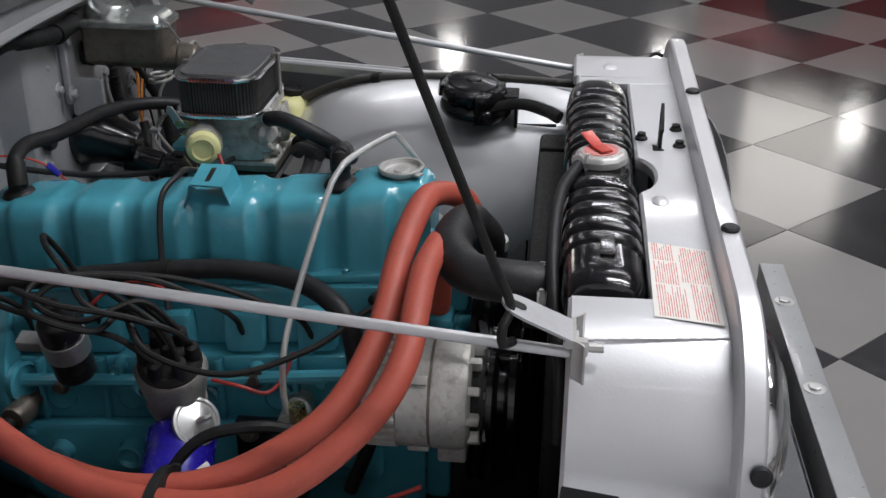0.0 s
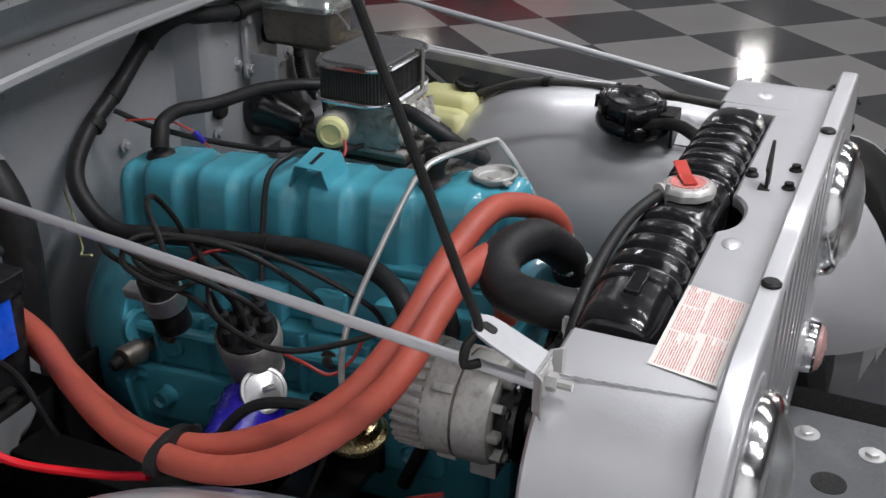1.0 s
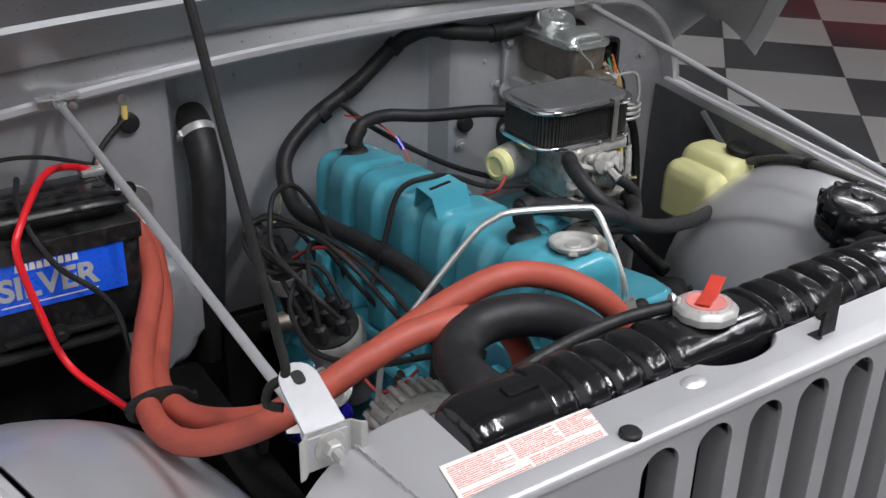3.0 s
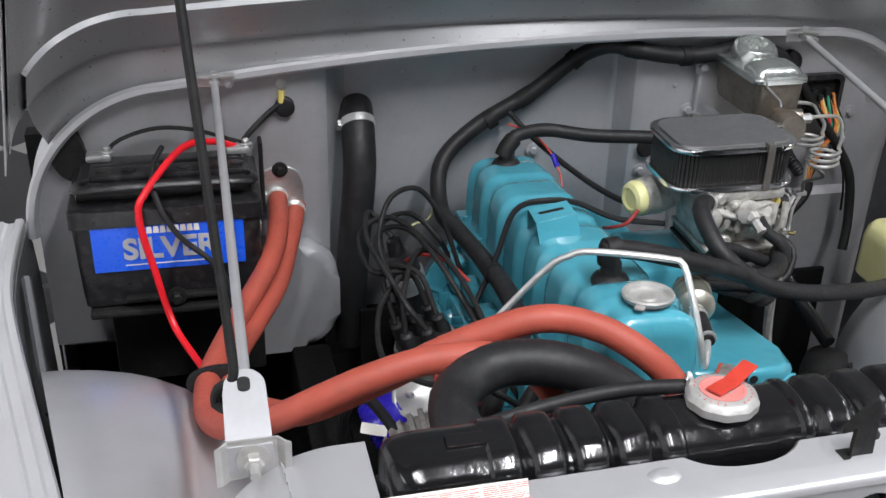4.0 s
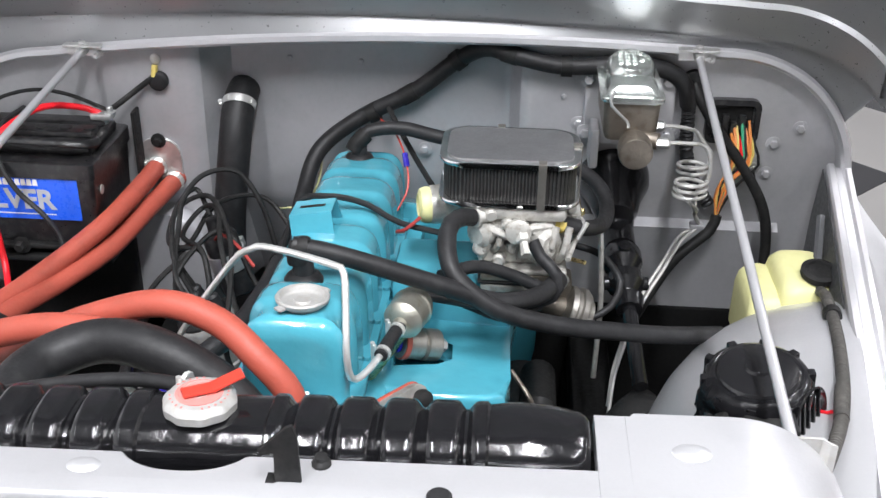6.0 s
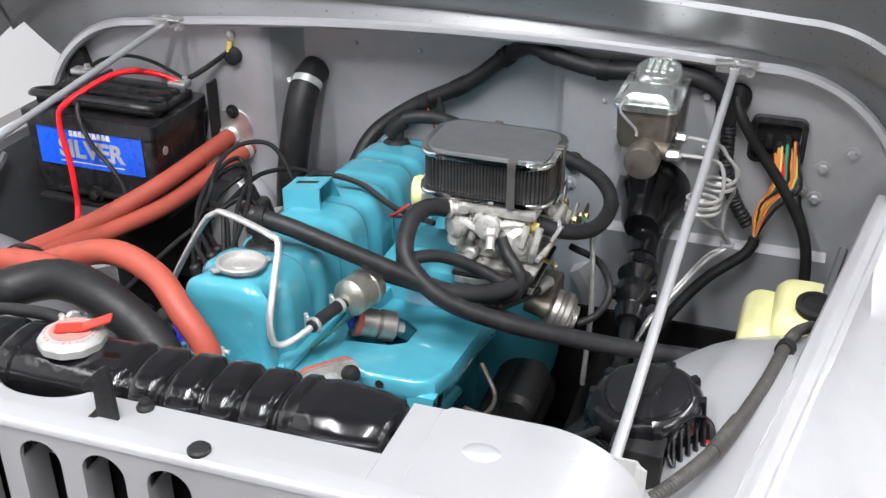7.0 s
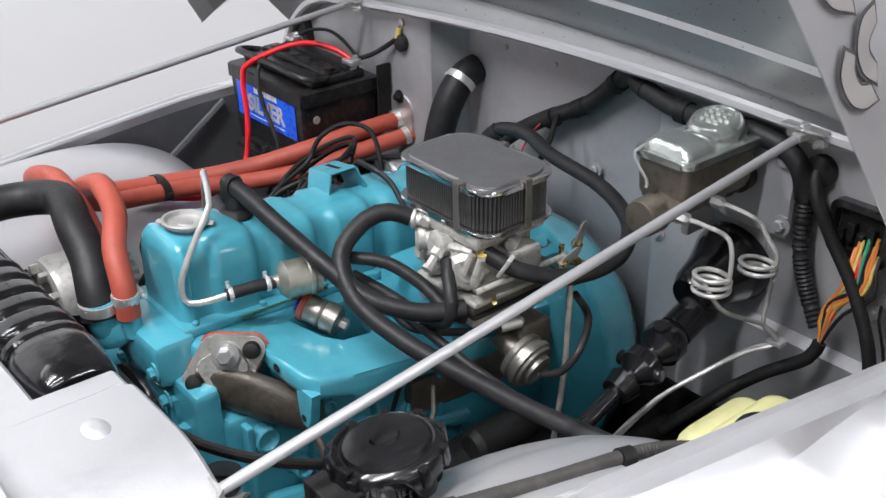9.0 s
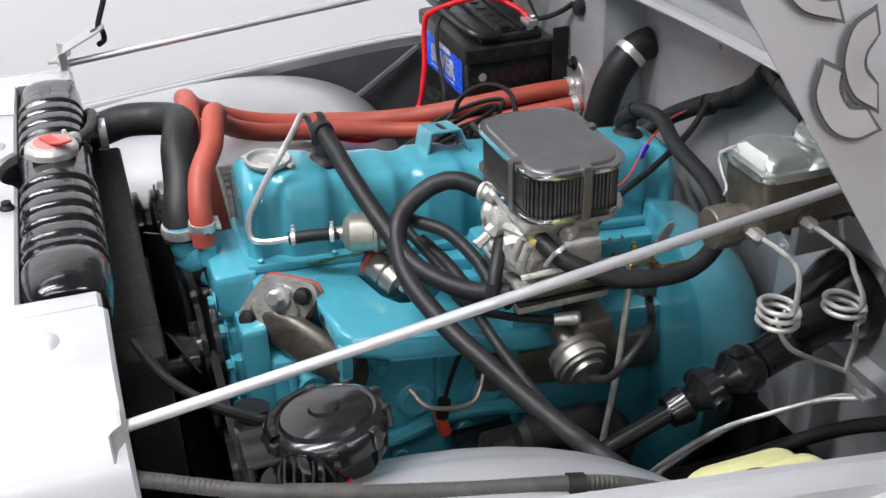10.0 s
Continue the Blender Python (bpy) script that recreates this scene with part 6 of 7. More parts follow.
for k in range(9):
    slab(bm, [(x, 0.946), (x + 0.0085, 0.946), (x + 0.0075, 0.957), (x + 0.001, 0.957)], 0.0008, 0.0014, 0, m)
    x += 0.0098
part("brand_bars", bm, PAPER, label_plate, "white bars of a maker's mark")
part("fine_print", slab(mesh(), [(-0.645, 0.8945), (-0.51, 0.8945), (-0.51, 0.8965), (-0.645, 0.8965)], 0.0008, 0.0012, 0, m), PAPER, label_plate)
part("charge_eye", lathe(mesh(), [(0.008, 0), (0.008, 0.0015), (0.006, 0.002)], aim((-0.4415, 0.800, 0.930), (1, 0, 0)), 16), CAPMETAL, battery, "pale round charge indicator")
shift(battery, -0.010, -0.006, 0.003)
tray = thing("battery_tray", (-0.575, 0.86, 0.80), "black steel battery tray with a hold-down clamp", "tray")
part("shelf", box(mesh(), -0.715, -0.435, 0.755, 0.955, 0.812, 0.824, 0.004), MATTE, tray)
part("leg", box(mesh(), -0.70, -0.45, 0.90, 0.952, 0.60, 0.812, 0.006), MATTE, tray)
bm = mesh()
box(bm, -0.66, -0.50, 0.755, 0.768, 0.838, 0.846, 0.002)
bolt(bm, (-0.585, 0.757, 0.842), (0, -1, 0), 0.009, 0.012)
part("hold_down", bm, MATTE, tray)
part("bracket_plate", box(mesh(), -0.440, -0.434, 0.930, 0.962, 0.90, 1.015, 0.002), MATTE, tray)

# ---- brake master cylinder ----
mc = thing("master_cylinder", (0.39, 0.86, 1.03), "brake master cylinder with a bright stamped lid", "brake cylinder")
bm = mesh()
lathe(bm, [(0.008, -0.002), (0.024, 0), (0.026, 0.004), (0.026, 0.03), (0.022, 0.034), (0.022, 0.20)], aim((0.388, 0.742, 1.052), (0, 1, 0.03)), 24)
rings = []
for z, g in ((1.055, 0.006), (1.068, 0.002), (1.117, 0.0)):
    rings.append([(x, y, z) for x, y in rounded(0.338 + g, 0.424 - g, 0.785 + g, 0.935 - g, 0.012, 4)])
loft(bm, rings)
part("body", bm, IRON, mc, "bronze-grey cast body")
bm = mesh()
slab(bm, rounded(0.333, 0.429, 0.780, 0.940, 0.014), 1.117, 1.127, 0.003)
rings = []
for z, g in ((1.126, 0.007), (1.135, 0.010), (1.141, 0.016), (1.142, 0.026)):
    rings.append([(x, y, z) for x, y in rounded(0.333 + g, 0.429 - g, 0.782 + g, 0.856 - g * 0.6, 0.012, 4)])
loft(bm, rings)
lathe(bm, [(0.047, -0.01), (0.046, 0.008), (0.042, 0.019), (0.036, 0.0245), (0.033, 0.0250), (0.031, 0.0225), (0.010, 0.0225)], Matrix.Translation((0.383, 0.893, 1.126)) @ Matrix.Rotation(radians(12), 4, "X") @ Matrix.Diagonal((0.82, 0.95, 1.15, 1)), 36, lambda a: 1 + 0.05 * math.cos(2 * a))
for row in range(4):
    for col in range(3 + row % 2):
        box(bm, 0.364 + 0.011 * col, 0.371 + 0.011 * col, 0.878 + 0.010 * row, 0.8815 + 0.010 * row, 1.1465 + 0.0021 * row, 1.1530 + 0.0021 * row, 0.0006)
part("lid", bm, ZINC, mc, "bright zinc stamped lid")
part("bail_wire", tube(mesh(), [(0.375, 0.766, 1.085), (0.372, 0.770, 1.095), (0.348, 0.772, 1.117), (0.350, 0.785, 1.131), (0.375, 0.86, 1.141), (0.40, 0.945, 1.13), (0.395, 0.95, 1.09)], 0.0022, 6), STEEL, mc)
bm = mesh()
box(bm, 0.32, 0.47, 0.955, 0.968, 0.98, 1.11, 0.004)
for x, z in ((0.325, 1.095), (0.455, 1.095), (0.325, 1.0), (0.46, 1.0)):
    bolt(bm, (x, 0.955, z), (0, -1, 0), 0.009, 0.008)
part("mount_plate", bm, GREY, mc)
for start, bend, mid, turns in (((0.424, 0.779, 1.060), (0.502, 0.785, 1.049), (0.480, 0.783, 0.990), 2.6), ((0.424, 0.848, 1.061), (0.500, 0.858, 1.044), (0.494, 0.860, 0.987), 2.0)):
    line = thing("brake_line", start, "bright coiled steel brake line", "brake line", "brake lines")
    pts = [start, (start[0] + 0.03, start[1] + 0.002, 1.061), (bend[0] - 0.012, bend[1], bend[2] + 0.008), (bend[0], bend[1], bend[2] - 0.006), (mid[0] + 0.026, mid[1], mid[2] + 0.026)]
    n = int(turns * 12)
    gap = 0.016 if turns > 2.2 else -0.004
    for k in range(n + 1):
        a = 2 * math.pi * k / 12
        pts.append((mid[0] + 0.024 * math.cos(a), mid[1] - 0.021 * math.sin(a), mid[2] + 0.010 - 0.0105 * k / 12))
    pts += [(mid[0] + 0.014, mid[1] + 0.012, mid[2] - 0.045), (0.508, 0.870, 0.900), (0.520, 0.890, 0.868), (0.49, 0.866 + gap, 0.850), (0.46, 0.82 + gap, 0.822), (0.42, 0.765 + gap, 0.776), (0.385, 0.70 + gap, 0.70), (0.375, 0.66 + gap, 0.64)]
    part("tube", tube(mesh(), pts, 0.0032, 8, 0.006), CAPMETAL, line)
    part("nut", lathe(mesh(), [(0.0085, -0.006), (0.0085, 0.012), (0.005, 0.016)], aim(start, (1, 0, 0)), 6), STEEL, line)
    shift(line, 0.016, -0.004, 0.002)
part("line_clip", box(mesh(), 0.509, 0.531, 0.882, 0.900, 0.862, 0.870, 0.002), GREY, mc, "grey clip joining the brake lines")
part("end_plug", lathe(mesh(), [(0.020, 0.0), (0.022, 0.003), (0.022, 0.012), (0.018, 0.015), (0.004, 0.0155)], aim((0.384, 0.762, 1.052), (0, -1, 0)), 24), IRON, mc, "bronze-brown round end plug")
part("port_boss", tube(mesh(), [(0.395, 0.79, 1.060), (0.424, 0.779, 1.060)], 0.013, 12), IRON, mc)
part("port_boss", tube(mesh(), [(0.395, 0.848, 1.061), (0.424, 0.848, 1.061)], 0.013, 12), IRON, mc)
shift(mc, 0.014, -0.002, 0.004)

# ---- steering shaft ----
steer = thing("steering_shaft", (0.41, 0.80, 0.84), "gloss black steering shaft with a universal joint", "steering shaft")
A, B = Vector((0.422, 0.56, 0.762)), Vector((0.394, 1.0, 0.90))
D = B - A
part("lower_shaft", tube(mesh(), [A, A + D * 0.64], 0.0120, 14, 0.05), GLOSS, steer)
part("upper_shaft", tube(mesh(), [A + D * 0.62, B], 0.0260, 14, 0.05), GLOSS, steer)
jm = aim(A + D * 0.40, D) @ Matrix.Scale(1.16, 4)
bm = mesh()
lathe(bm, [(0.018, -0.03), (0.022, -0.01), (0.014, 0.0), (0.026, 0.014), (0.026, 0.03), (0.016, 0.04), (0.028, 0.055), (0.028, 0.075), (0.018, 0.09), (0.022, 0.12), (0.026, 0.14), (0.016, 0.15)], jm, 18)
for k, h in ((0, 0.02), (1, 0.065)):
    lathe(bm, [(0.009, -0.031), (0.010, -0.029), (0.010, 0.029), (0.009, 0.031)], jm @ Matrix.Translation((0, 0, h)) @ Matrix.Rotation(math.pi / 2, 4, "X" if k else "Y"), 12)
part("joint", bm, GLOSS, steer, "gloss black universal joint")
part("boot", lathe(mesh(), [(0.056, -0.004), (0.055, 0.014), (0.049, 0.028), (0.040, 0.050), (0.034, 0.080), (0.026, 0.095)], aim((0.396, 0.972, 0.912), (0, -1, -0.25)) @ Matrix.Scale(1.12, 4), 28), GLOSS, steer, "black rubber firewall boot")

# ---- fuse opening with wires ----
fuse = thing("fuse_opening", (0.565, 0.975, 1.03), "black rectangular wiring opening in the firewall", "fuse block")
bm = mesh()
outr, innr = rounded(0.528, 0.617, 0.992, 1.070, 0.014), rounded(0.537, 0.608, 1.001, 1.061, 0.008)
loft(bm, [[(x, y, z) for x, z in ring] for ring, y in ((outr, 0.9745), (outr, 0.958), (innr, 0.956), (innr, 0.9735))], cap=False)
part("frame", bm, PLASTIC, fuse)
part("socket", box(mesh(), 0.538, 0.607, 0.9705, 0.9742, 1.002, 1.060), MATTE, fuse, "dark plug sockets")
for k in range(5):
    part("plug", box(mesh(), 0.541 + 0.014 * k, 0.552 + 0.014 * k, 0.958, 0.970, 1.004 + 0.012 * (k % 2), 1.030 + 0.012 * (k % 2), 0.002), PLASTIC, fuse)
rr = random.Random(7)
for k, mm in enumerate((ORANGE, ORANGE, YELLOW, CABLE_RED, GREEN, MATTE, ORANGE, ORANGE, YELLOW, MATTE)):
    a = 0.572 + 0.004 * k
    w = thing("wire", (a, 0.96, 1.03), "thin coloured wire from the fuse block", "wire", "fuse block wires")
    bow = rr.uniform(-0.016, 0.022)
    part("strand", tube(mesh(), [(a, 0.962, 1.018 + rr.uniform(-0.01, 0.02)), (a + 0.004, 0.945, 0.995), (a + 0.006 + bow * 0.4, 0.936, 0.965), (0.572 + bow, 0.93, 0.925 + rr.uniform(-0.01, 0.01)), (0.563 + bow * 0.3, 0.93, 0.885), (0.561, 0.928, 0.862)], 0.0027, 6), mm, w)
    shift(w, 0.012, 0, 0)
hose("lower_loom", [(0.574, 0.928, 0.872), (0.564, 0.92, 0.845), (0.51, 0.90, 0.80), (0.47, 0.86, 0.76), (0.42, 0.80, 0.70)], 0.0095, MATTE, "black taped loom below the fuse block", "wiring loom")
hose("door_loom", [(0.513, 0.958, 1.095), (0.524, 0.944, 1.073), (0.556, 0.940, 1.025), (0.606, 0.935, 0.961), (0.650, 0.92, 0.887), (0.662, 0.91, 0.80), (0.65, 0.89, 0.74)], 0.009, MATTE, "black cable hanging down the firewall", "cable")
part("grommet", lathe(mesh(), [(0.022, 0), (0.022, 0.012), (0.012, 0.018)], aim((0.502, 0.972, 1.095), (0, -1, 0)), 16), RUBBER, fuse)
shift(fuse, 0.012, 0, 0)

# ---- washer bottle ----
wash = thing("washer_bottle", (0.63, 0.74, 0.79), "yellowed translucent washer bottle with a black cap", "bottle")
bm = mesh()
for x0, x1, top in ((0.562, 0.625, 0.886), (0.604, 0.694, 0.912)):
    rings = []
    for z, g in ((0.770, 0.010), (0.782, 0.0), (top - 0.034, 0.0), (top - 0.016, 0.003), (top - 0.006, 0.009), (top, 0.020)):
        rings.append([(x, y, z) for x, y in rounded(x0 + g, x1 - g, 0.625 + g, 0.765 - g, min(0.022, (x1 - x0) / 2 - g - 0.002), 5)])
    loft(bm, rings)
part("tank", bm, CREAM, wash)
part("cap", lathe(mesh(), [(0.024, 0), (0.027, 0.004), (0.027, 0.012), (0.020, 0.014), (0.018, 0.010), (0.003, 0.010)], aim((0.661, 0.660, 0.914), (0, -0.2, 1)), 26), MATTE, wash, "black screw cap")
part("spout", lathe(mesh(), [(0.020, -0.02), (0.020, 0.004)], aim((0.661, 0.660, 0.908), (0, -0.2, 1)), 20), CREAM, wash)
shift(wash, 0.013, -0.012, 0.0)

# ---- horn on the driver's fender ----
horn = thing("horn", (0.50, 0.24, 0.99), "black snail horn with a round disc on the wheel housing", "horn")
hm = aim((0.503, 0.258, 0.990), (-0.10, -0.10, 1))
part("drum", lathe(mesh(), [(0.020, -0.050), (0.044, -0.046), (0.048, -0.022), (0.056, -0.016), (0.060, -0.008), (0.060, 0.004), (0.056, 0.010), (0.050, 0.013), (0.046, 0.011)], hm, 40), GLOSS, horn, "black drum with a rolled rim")
part("disc", lathe(mesh(), [(0.048, 0.010), (0.044, 0.0155), (0.030, 0.0185), (0.016, 0.0195), (0.014, 0.0225), (0.003, 0.0235)], hm, 40), GLOSS, horn, "dark pressed diaphragm disc")
for k in range(10):
    part("rim_clip", box(mesh(), 0.054, 0.0635, -0.0055, 0.0055, -0.012, 0.0105, 0.002, hm @ Matrix.Rotation(2 * math.pi * (k + 0.3) / 10, 4, "Z")), GLOSS, horn)
spiral = [hm @ Vector(((0.034 + 0.003 * k) * math.cos(0.42 * k + 1.6), (0.034 + 0.003 * k) * math.sin(0.42 * k + 1.6), -0.030)) for k in range(11)]
trumpet = part("trumpet", tube(mesh(), spiral, 0.017, 14), GLOSS, horn, "black spiral trumpet")
mm = aim((0.556, 0.224, 0.972), (0.72, -0.66, 0.18))
part("mouth", lathe(mesh(), [(0.016, -0.034), (0.022, -0.014), (0.031, 0.0), (0.033, 0.003), (0.031, 0.004), (0.024, -0.006), (0.012, -0.020), (0.002, -0.022)], mm, 28), GLOSS, trumpet, "flared black mouth")
for k in range(5):
    part("mouth_rib", box(mesh(), -0.026 + 0.0105 * k, -0.0225 + 0.0105 * k, -0.022, 0.022, -0.004, 0.003, 0.001, mm), GLOSS, trumpet)
bm = mesh()
rings = []
for k in range(12):
    ring = []
    for q in range(29):
        a = radians(235 + 95 * q / 28)
        f = k / 11
        rough = noise.noise(Vector((q * 0.22, k * 0.35, 1.0))) + 0.5 * noise.noise(Vector((q * 0.6, k * 0.7, 5.0)))
        r = 0.050 + 0.012 * min(1.0, f * 3) + 0.010 * f + 0.008 * rough * f
        ring.append(hm @ Vector((r * math.cos(a), r * math.sin(a), 0.0145 - 0.068 * max(0.0, f - 0.18) + 0.002 * rough)))
    rings.append(ring)
loft(bm, rings, cap=False, closed=False)
thicken(bm, 0.0006)
part("plastic_flap", bm, SHEET, horn, "crumpled black plastic sheet over the front", 1.2)
bm = mesh()
box(bm, 0.478, 0.534, 0.172, 0.178, 0.925, 0.985, 0.002)
box(bm, 0.478, 0.534, 0.172, 0.232, 0.981, 0.986, 0.002)
box(bm, 0.500, 0.530, 0.100, 0.178, 0.922, 0.927, 0.002)
part("bracket", bm, MATTE, horn, "black folded steel bracket")
part("stalk", tube(mesh(), [hm @ Vector((-0.02, -0.03, -0.03)), (0.44, 0.17, 0.985), (0.38, 0.12, 0.995), (0.315, 0.095, 1.005)], 0.011, 10, flat=0.5), MATTE, horn)

# ---- wires round the distributor ----
def wire(name, pts, r, mat, label, category="wire", group=""):
    w = thing(name, pts[0], label, category, group)
    part("lead", tube(mesh(), pts, r, 8, 0.008), mat, w)
    return w


PW = "black spark plug wire looping beside the valve cover"
wire("plug_wire", [TOW[0], TOW[0] + Vector((-0.03, 0.02, 0.04)), (-0.285, 0.665, 0.935), (-0.280, 0.69, 0.975), (-0.255, 0.725, 1.000), (-0.211, 0.750, 0.995), (-0.175, 0.745, 0.945), (-0.150, 0.73, 0.87), (-0.135, 0.73, 0.82)], 0.0042, MATTE, PW, group="spark plug wires")
wire("plug_wire", [TOW[1], TOW[1] + Vector((-0.02, 0.04, 0.05)), (-0.285, 0.68, 0.915), (-0.272, 0.745, 0.930), (-0.235, 0.71, 0.948), (-0.205, 0.61, 0.935), (-0.165, 0.53, 0.87), (-0.135, 0.52, 0.82)], 0.0042, MATTE, PW, group="spark plug wires")
wire("plug_wire", [TOW[2], TOW[2] + Vector((-0.02, 0.03, 0.04)), (-0.300, 0.66, 0.91), (-0.305, 0.735, 0.935), (-0.255, 0.74, 0.955), (-0.20, 0.64, 0.940), (-0.175, 0.54, 0.915), (-0.160, 0.44, 0.87), (-0.135, 0.42, 0.82)], 0.0042, MATTE, PW, group="spark plug wires")
wire("plug_wire", [TOW[3], TOW[3] + Vector((-0.02, 0.0, 0.04)), (-0.262, 0.63, 0.912), (-0.300, 0.59, 0.884), (-0.312, 0.487, 0.868), (-0.275, 0.385, 0.892), (-0.215, 0.32, 0.92), (-0.15, 0.31, 0.87), (-0.135, 0.315, 0.82)], 0.0042, MATTE, PW, group="spark plug wires")
wire("plug_wire", [TOW[4], TOW[4] + Vector((-0.01, 0.04, 0.04)), (-0.275, 0.70, 0.90), (-0.260, 0.80, 0.915), (-0.200, 0.86, 0.90), (-0.150, 0.84, 0.85), (-0.135, 0.83, 0.80)], 0.0042, MATTE, PW, group="spark plug wires")
wire("plug_wire", [TOW[5], TOW[5] + Vector((0.0, 0.02, 0.05)), (-0.235, 0.66, 0.93), (-0.205, 0.67, 0.925), (-0.17, 0.64, 0.87), (-0.135, 0.625, 0.82)], 0.0042, MATTE, PW, group="spark plug wires")
wire("coil_wire", [TOW[6], TOW[6] + Vector((-0.03, 0.02, 0.05)), (-0.30, 0.70, 0.945), (-0.285, 0.765, 0.955), km @ Vector((0, 0, 0.14))], 0.0042, MATTE, "black ignition coil wire to the distributor")
wire("cover_wire", [(-0.150, 0.62, 0.86), (-0.118, 0.634, 0.925), (-0.091, 0.636, 1.002), (-0.045, 0.625, 1.020), (0.005, 0.632, 1.008), (0.06, 0.62, 0.985), (0.131, 0.601, 0.979)], 0.0045, RUBBER, "black wire crossing over the valve cover")
wire("red_wire", [(-0.225, 0.54, 0.80), (-0.235, 0.50, 0.80), (-0.225, 0.465, 0.785), (-0.20, 0.445, 0.80), (-0.175, 0.44, 0.82)], 0.0028, DULLRED, "thin red ignition wire beside the engine", group="red wires")
wire("red_wire", [(-0.24, 0.70, 0.90), (-0.22, 0.67, 0.925), (-0.19, 0.64, 0.925), (-0.16, 0.62, 0.90)], 0.0028, DULLRED, "thin red ignition wire beside the engine", group="red wires")
wire("red_wire", [(0.09, 0.61, 1.0), (0.07, 0.60, 0.985), (0.055, 0.62, 0.97), (0.06, 0.66, 0.95)], 0.0028, DULLRED, "thin red wire on the choke cover", group="red wires")
wire("red_wire", [(-0.40, 0.36, 0.70), (-0.36, 0.30, 0.72), (-0.34, 0.24, 0.74)], 0.0035, DULLRED, "thin red wire low beside the engine", group="red wires")
wire("loom_branch", [(0.0, 0.99, 1.02), (0.03, 0.94, 0.99), (0.07, 0.86, 0.965), (0.11, 0.78, 0.95), (0.16, 0.72, 0.94)], 0.005, MATTE, "black wire hanging from the firewall loom")
wire("fuel_pump_hose", [(-0.295, 0.395, 0.775), (-0.315, 0.45, 0.795), (-0.335, 0.52, 0.785), (-0.355, 0.565, 0.73), (-0.36, 0.58, 0.66)], 0.008, RUBBER, "black rubber hose from the fuel pump", "hose")
h = hose("engine_conduit", [(-0.150, 0.33, 0.90), (-0.175, 0.305, 0.885), (-0.190, 0.300, 0.84), (-0.195, 0.31, 0.78), (-0.20, 0.33, 0.70), (-0.21, 0.36, 0.62)], 0.010, MATTE, "black ribbed wiring conduit beside the engine front", "conduit")
mp = thing("mount_bracket", (-0.22, 0.46, 0.62), "black steel engine mount bracket on the block", "mount")
bm = mesh()
box(bm, -0.182, -0.165, 0.41, 0.53, 0.60, 0.705, 0.004)
box(bm, -0.31, -0.17, 0.42, 0.52, 0.60, 0.618, 0.004)
slab(bm, [(-0.17, 0.615), (-0.30, 0.615), (-0.17, 0.70)], -0.004, 0.004, 0.001, Matrix.Translation((0, 0.47, 0)) @ Matrix.Rotation(radians(90), 4, "X"))
part("bracket", bm, GLOSS, mp)
for y in (0.43, 0.51):
    part("bolt", bolt(mesh(), (-0.182, y, 0.685), (-1, 0, 0), 0.009, 0.010), IRON, mp)
wire("brown_wire", [(-0.122, 1.005, 0.925), (-0.126, 0.990, 0.885), (-0.136, 0.972, 0.858), (-0.150, 0.955, 0.842), (-0.175, 0.935, 0.845), (-0.190, 0.90, 0.86)], 0.0020, CREAM, "thin yellowish wire hanging at the firewall")
# loom clips
for p, dd in (((0.118, 1.005, 1.106), (-0.75, 0.1, -0.65)), ((0.30, 0.945, 1.122), (1, 0, 0)), ((-0.03, 1.008, 1.003), (-0.85, -0.05, -0.5))):
    c = thing("loom_clip", p, "black clip holding the wiring loom", "clip", "loom clips")
    part("band", lathe(mesh(), [(0.015, -0.009), (0.0175, -0.009), (0.0175, 0.009), (0.015, 0.009)], aim(p, dd), 18), MATTE, c)
c = thing("loom_clip", (0.640, 0.460, 0.962), "black clip holding the fender conduit", "clip", "loom clips")
part("band", lathe(mesh(), [(0.009, -0.008), (0.012, -0.008), (0.012, 0.008), (0.009, 0.008)], aim((0.640, 0.460, 0.961), (0.17, 0.97, -0.13)), 18), MATTE, c)

# ---- more hoses at the carburettor ----
hose("carburettor_hose", [(0.250, 0.545, 1.005), (0.262, 0.535, 0.985), (0.286, 0.520, 0.965), (0.280, 0.515, 0.935), (0.235, 0.51, 0.925), (0.17, 0.50, 0.935), (0.12, 0.48, 0.95)], 0.009, RUBBER, "black hose curling under the carburettor")
hose("carburettor_hose", [(0.13, 0.46, 0.99), (0.175, 0.50, 0.985), (0.225, 0.525, 0.96), (0.265, 0.53, 0.94), (0.29, 0.54, 0.935)], 0.009, RUBBER, "black hose curling under the carburettor")
hose("vacuum_hose", [(0.16, 0.50, 0.925), (0.22, 0.50, 0.905), (0.26, 0.55, 0.895), (0.295, 0.605, 0.898)], 0.0055, RUBBER, "thin black vacuum hose with a steel end")
part("steel_end", lathe(mesh(), [(0.008, 0), (0.009, 0.03), (0.006, 0.034)], aim((0.292, 0.60, 0.898), (0.3, 0.9, 0.05)), 12), STEEL, bpy.data.objects["vacuum_hose.001"])
egr = thing("egr_valve", (0.331, 0.636, 0.80), "round metal exhaust recirculation valve", "valve")
em = aim((0.326, 0.624, 0.846), (0.90, 0.10, -0.34)) @ Matrix.Scale(0.98, 4)
part("can", lathe(mesh(), [(0.02, -0.026), (0.036, -0.022), (0.0375, -0.014), (0.034, -0.011), (0.034, -0.006), (0.0385, -0.004), (0.0385, 0.004), (0.0345, 0.006), (0.0335, 0.010), (0.029, 0.011), (0.0245, 0.010), (0.0240, 0.018), (0.0165, 0.020), (0.0160, 0.014), (0.004, 0.013)], em, 40), DARKSTEEL, egr, "dull grey ringed can", 0.35)
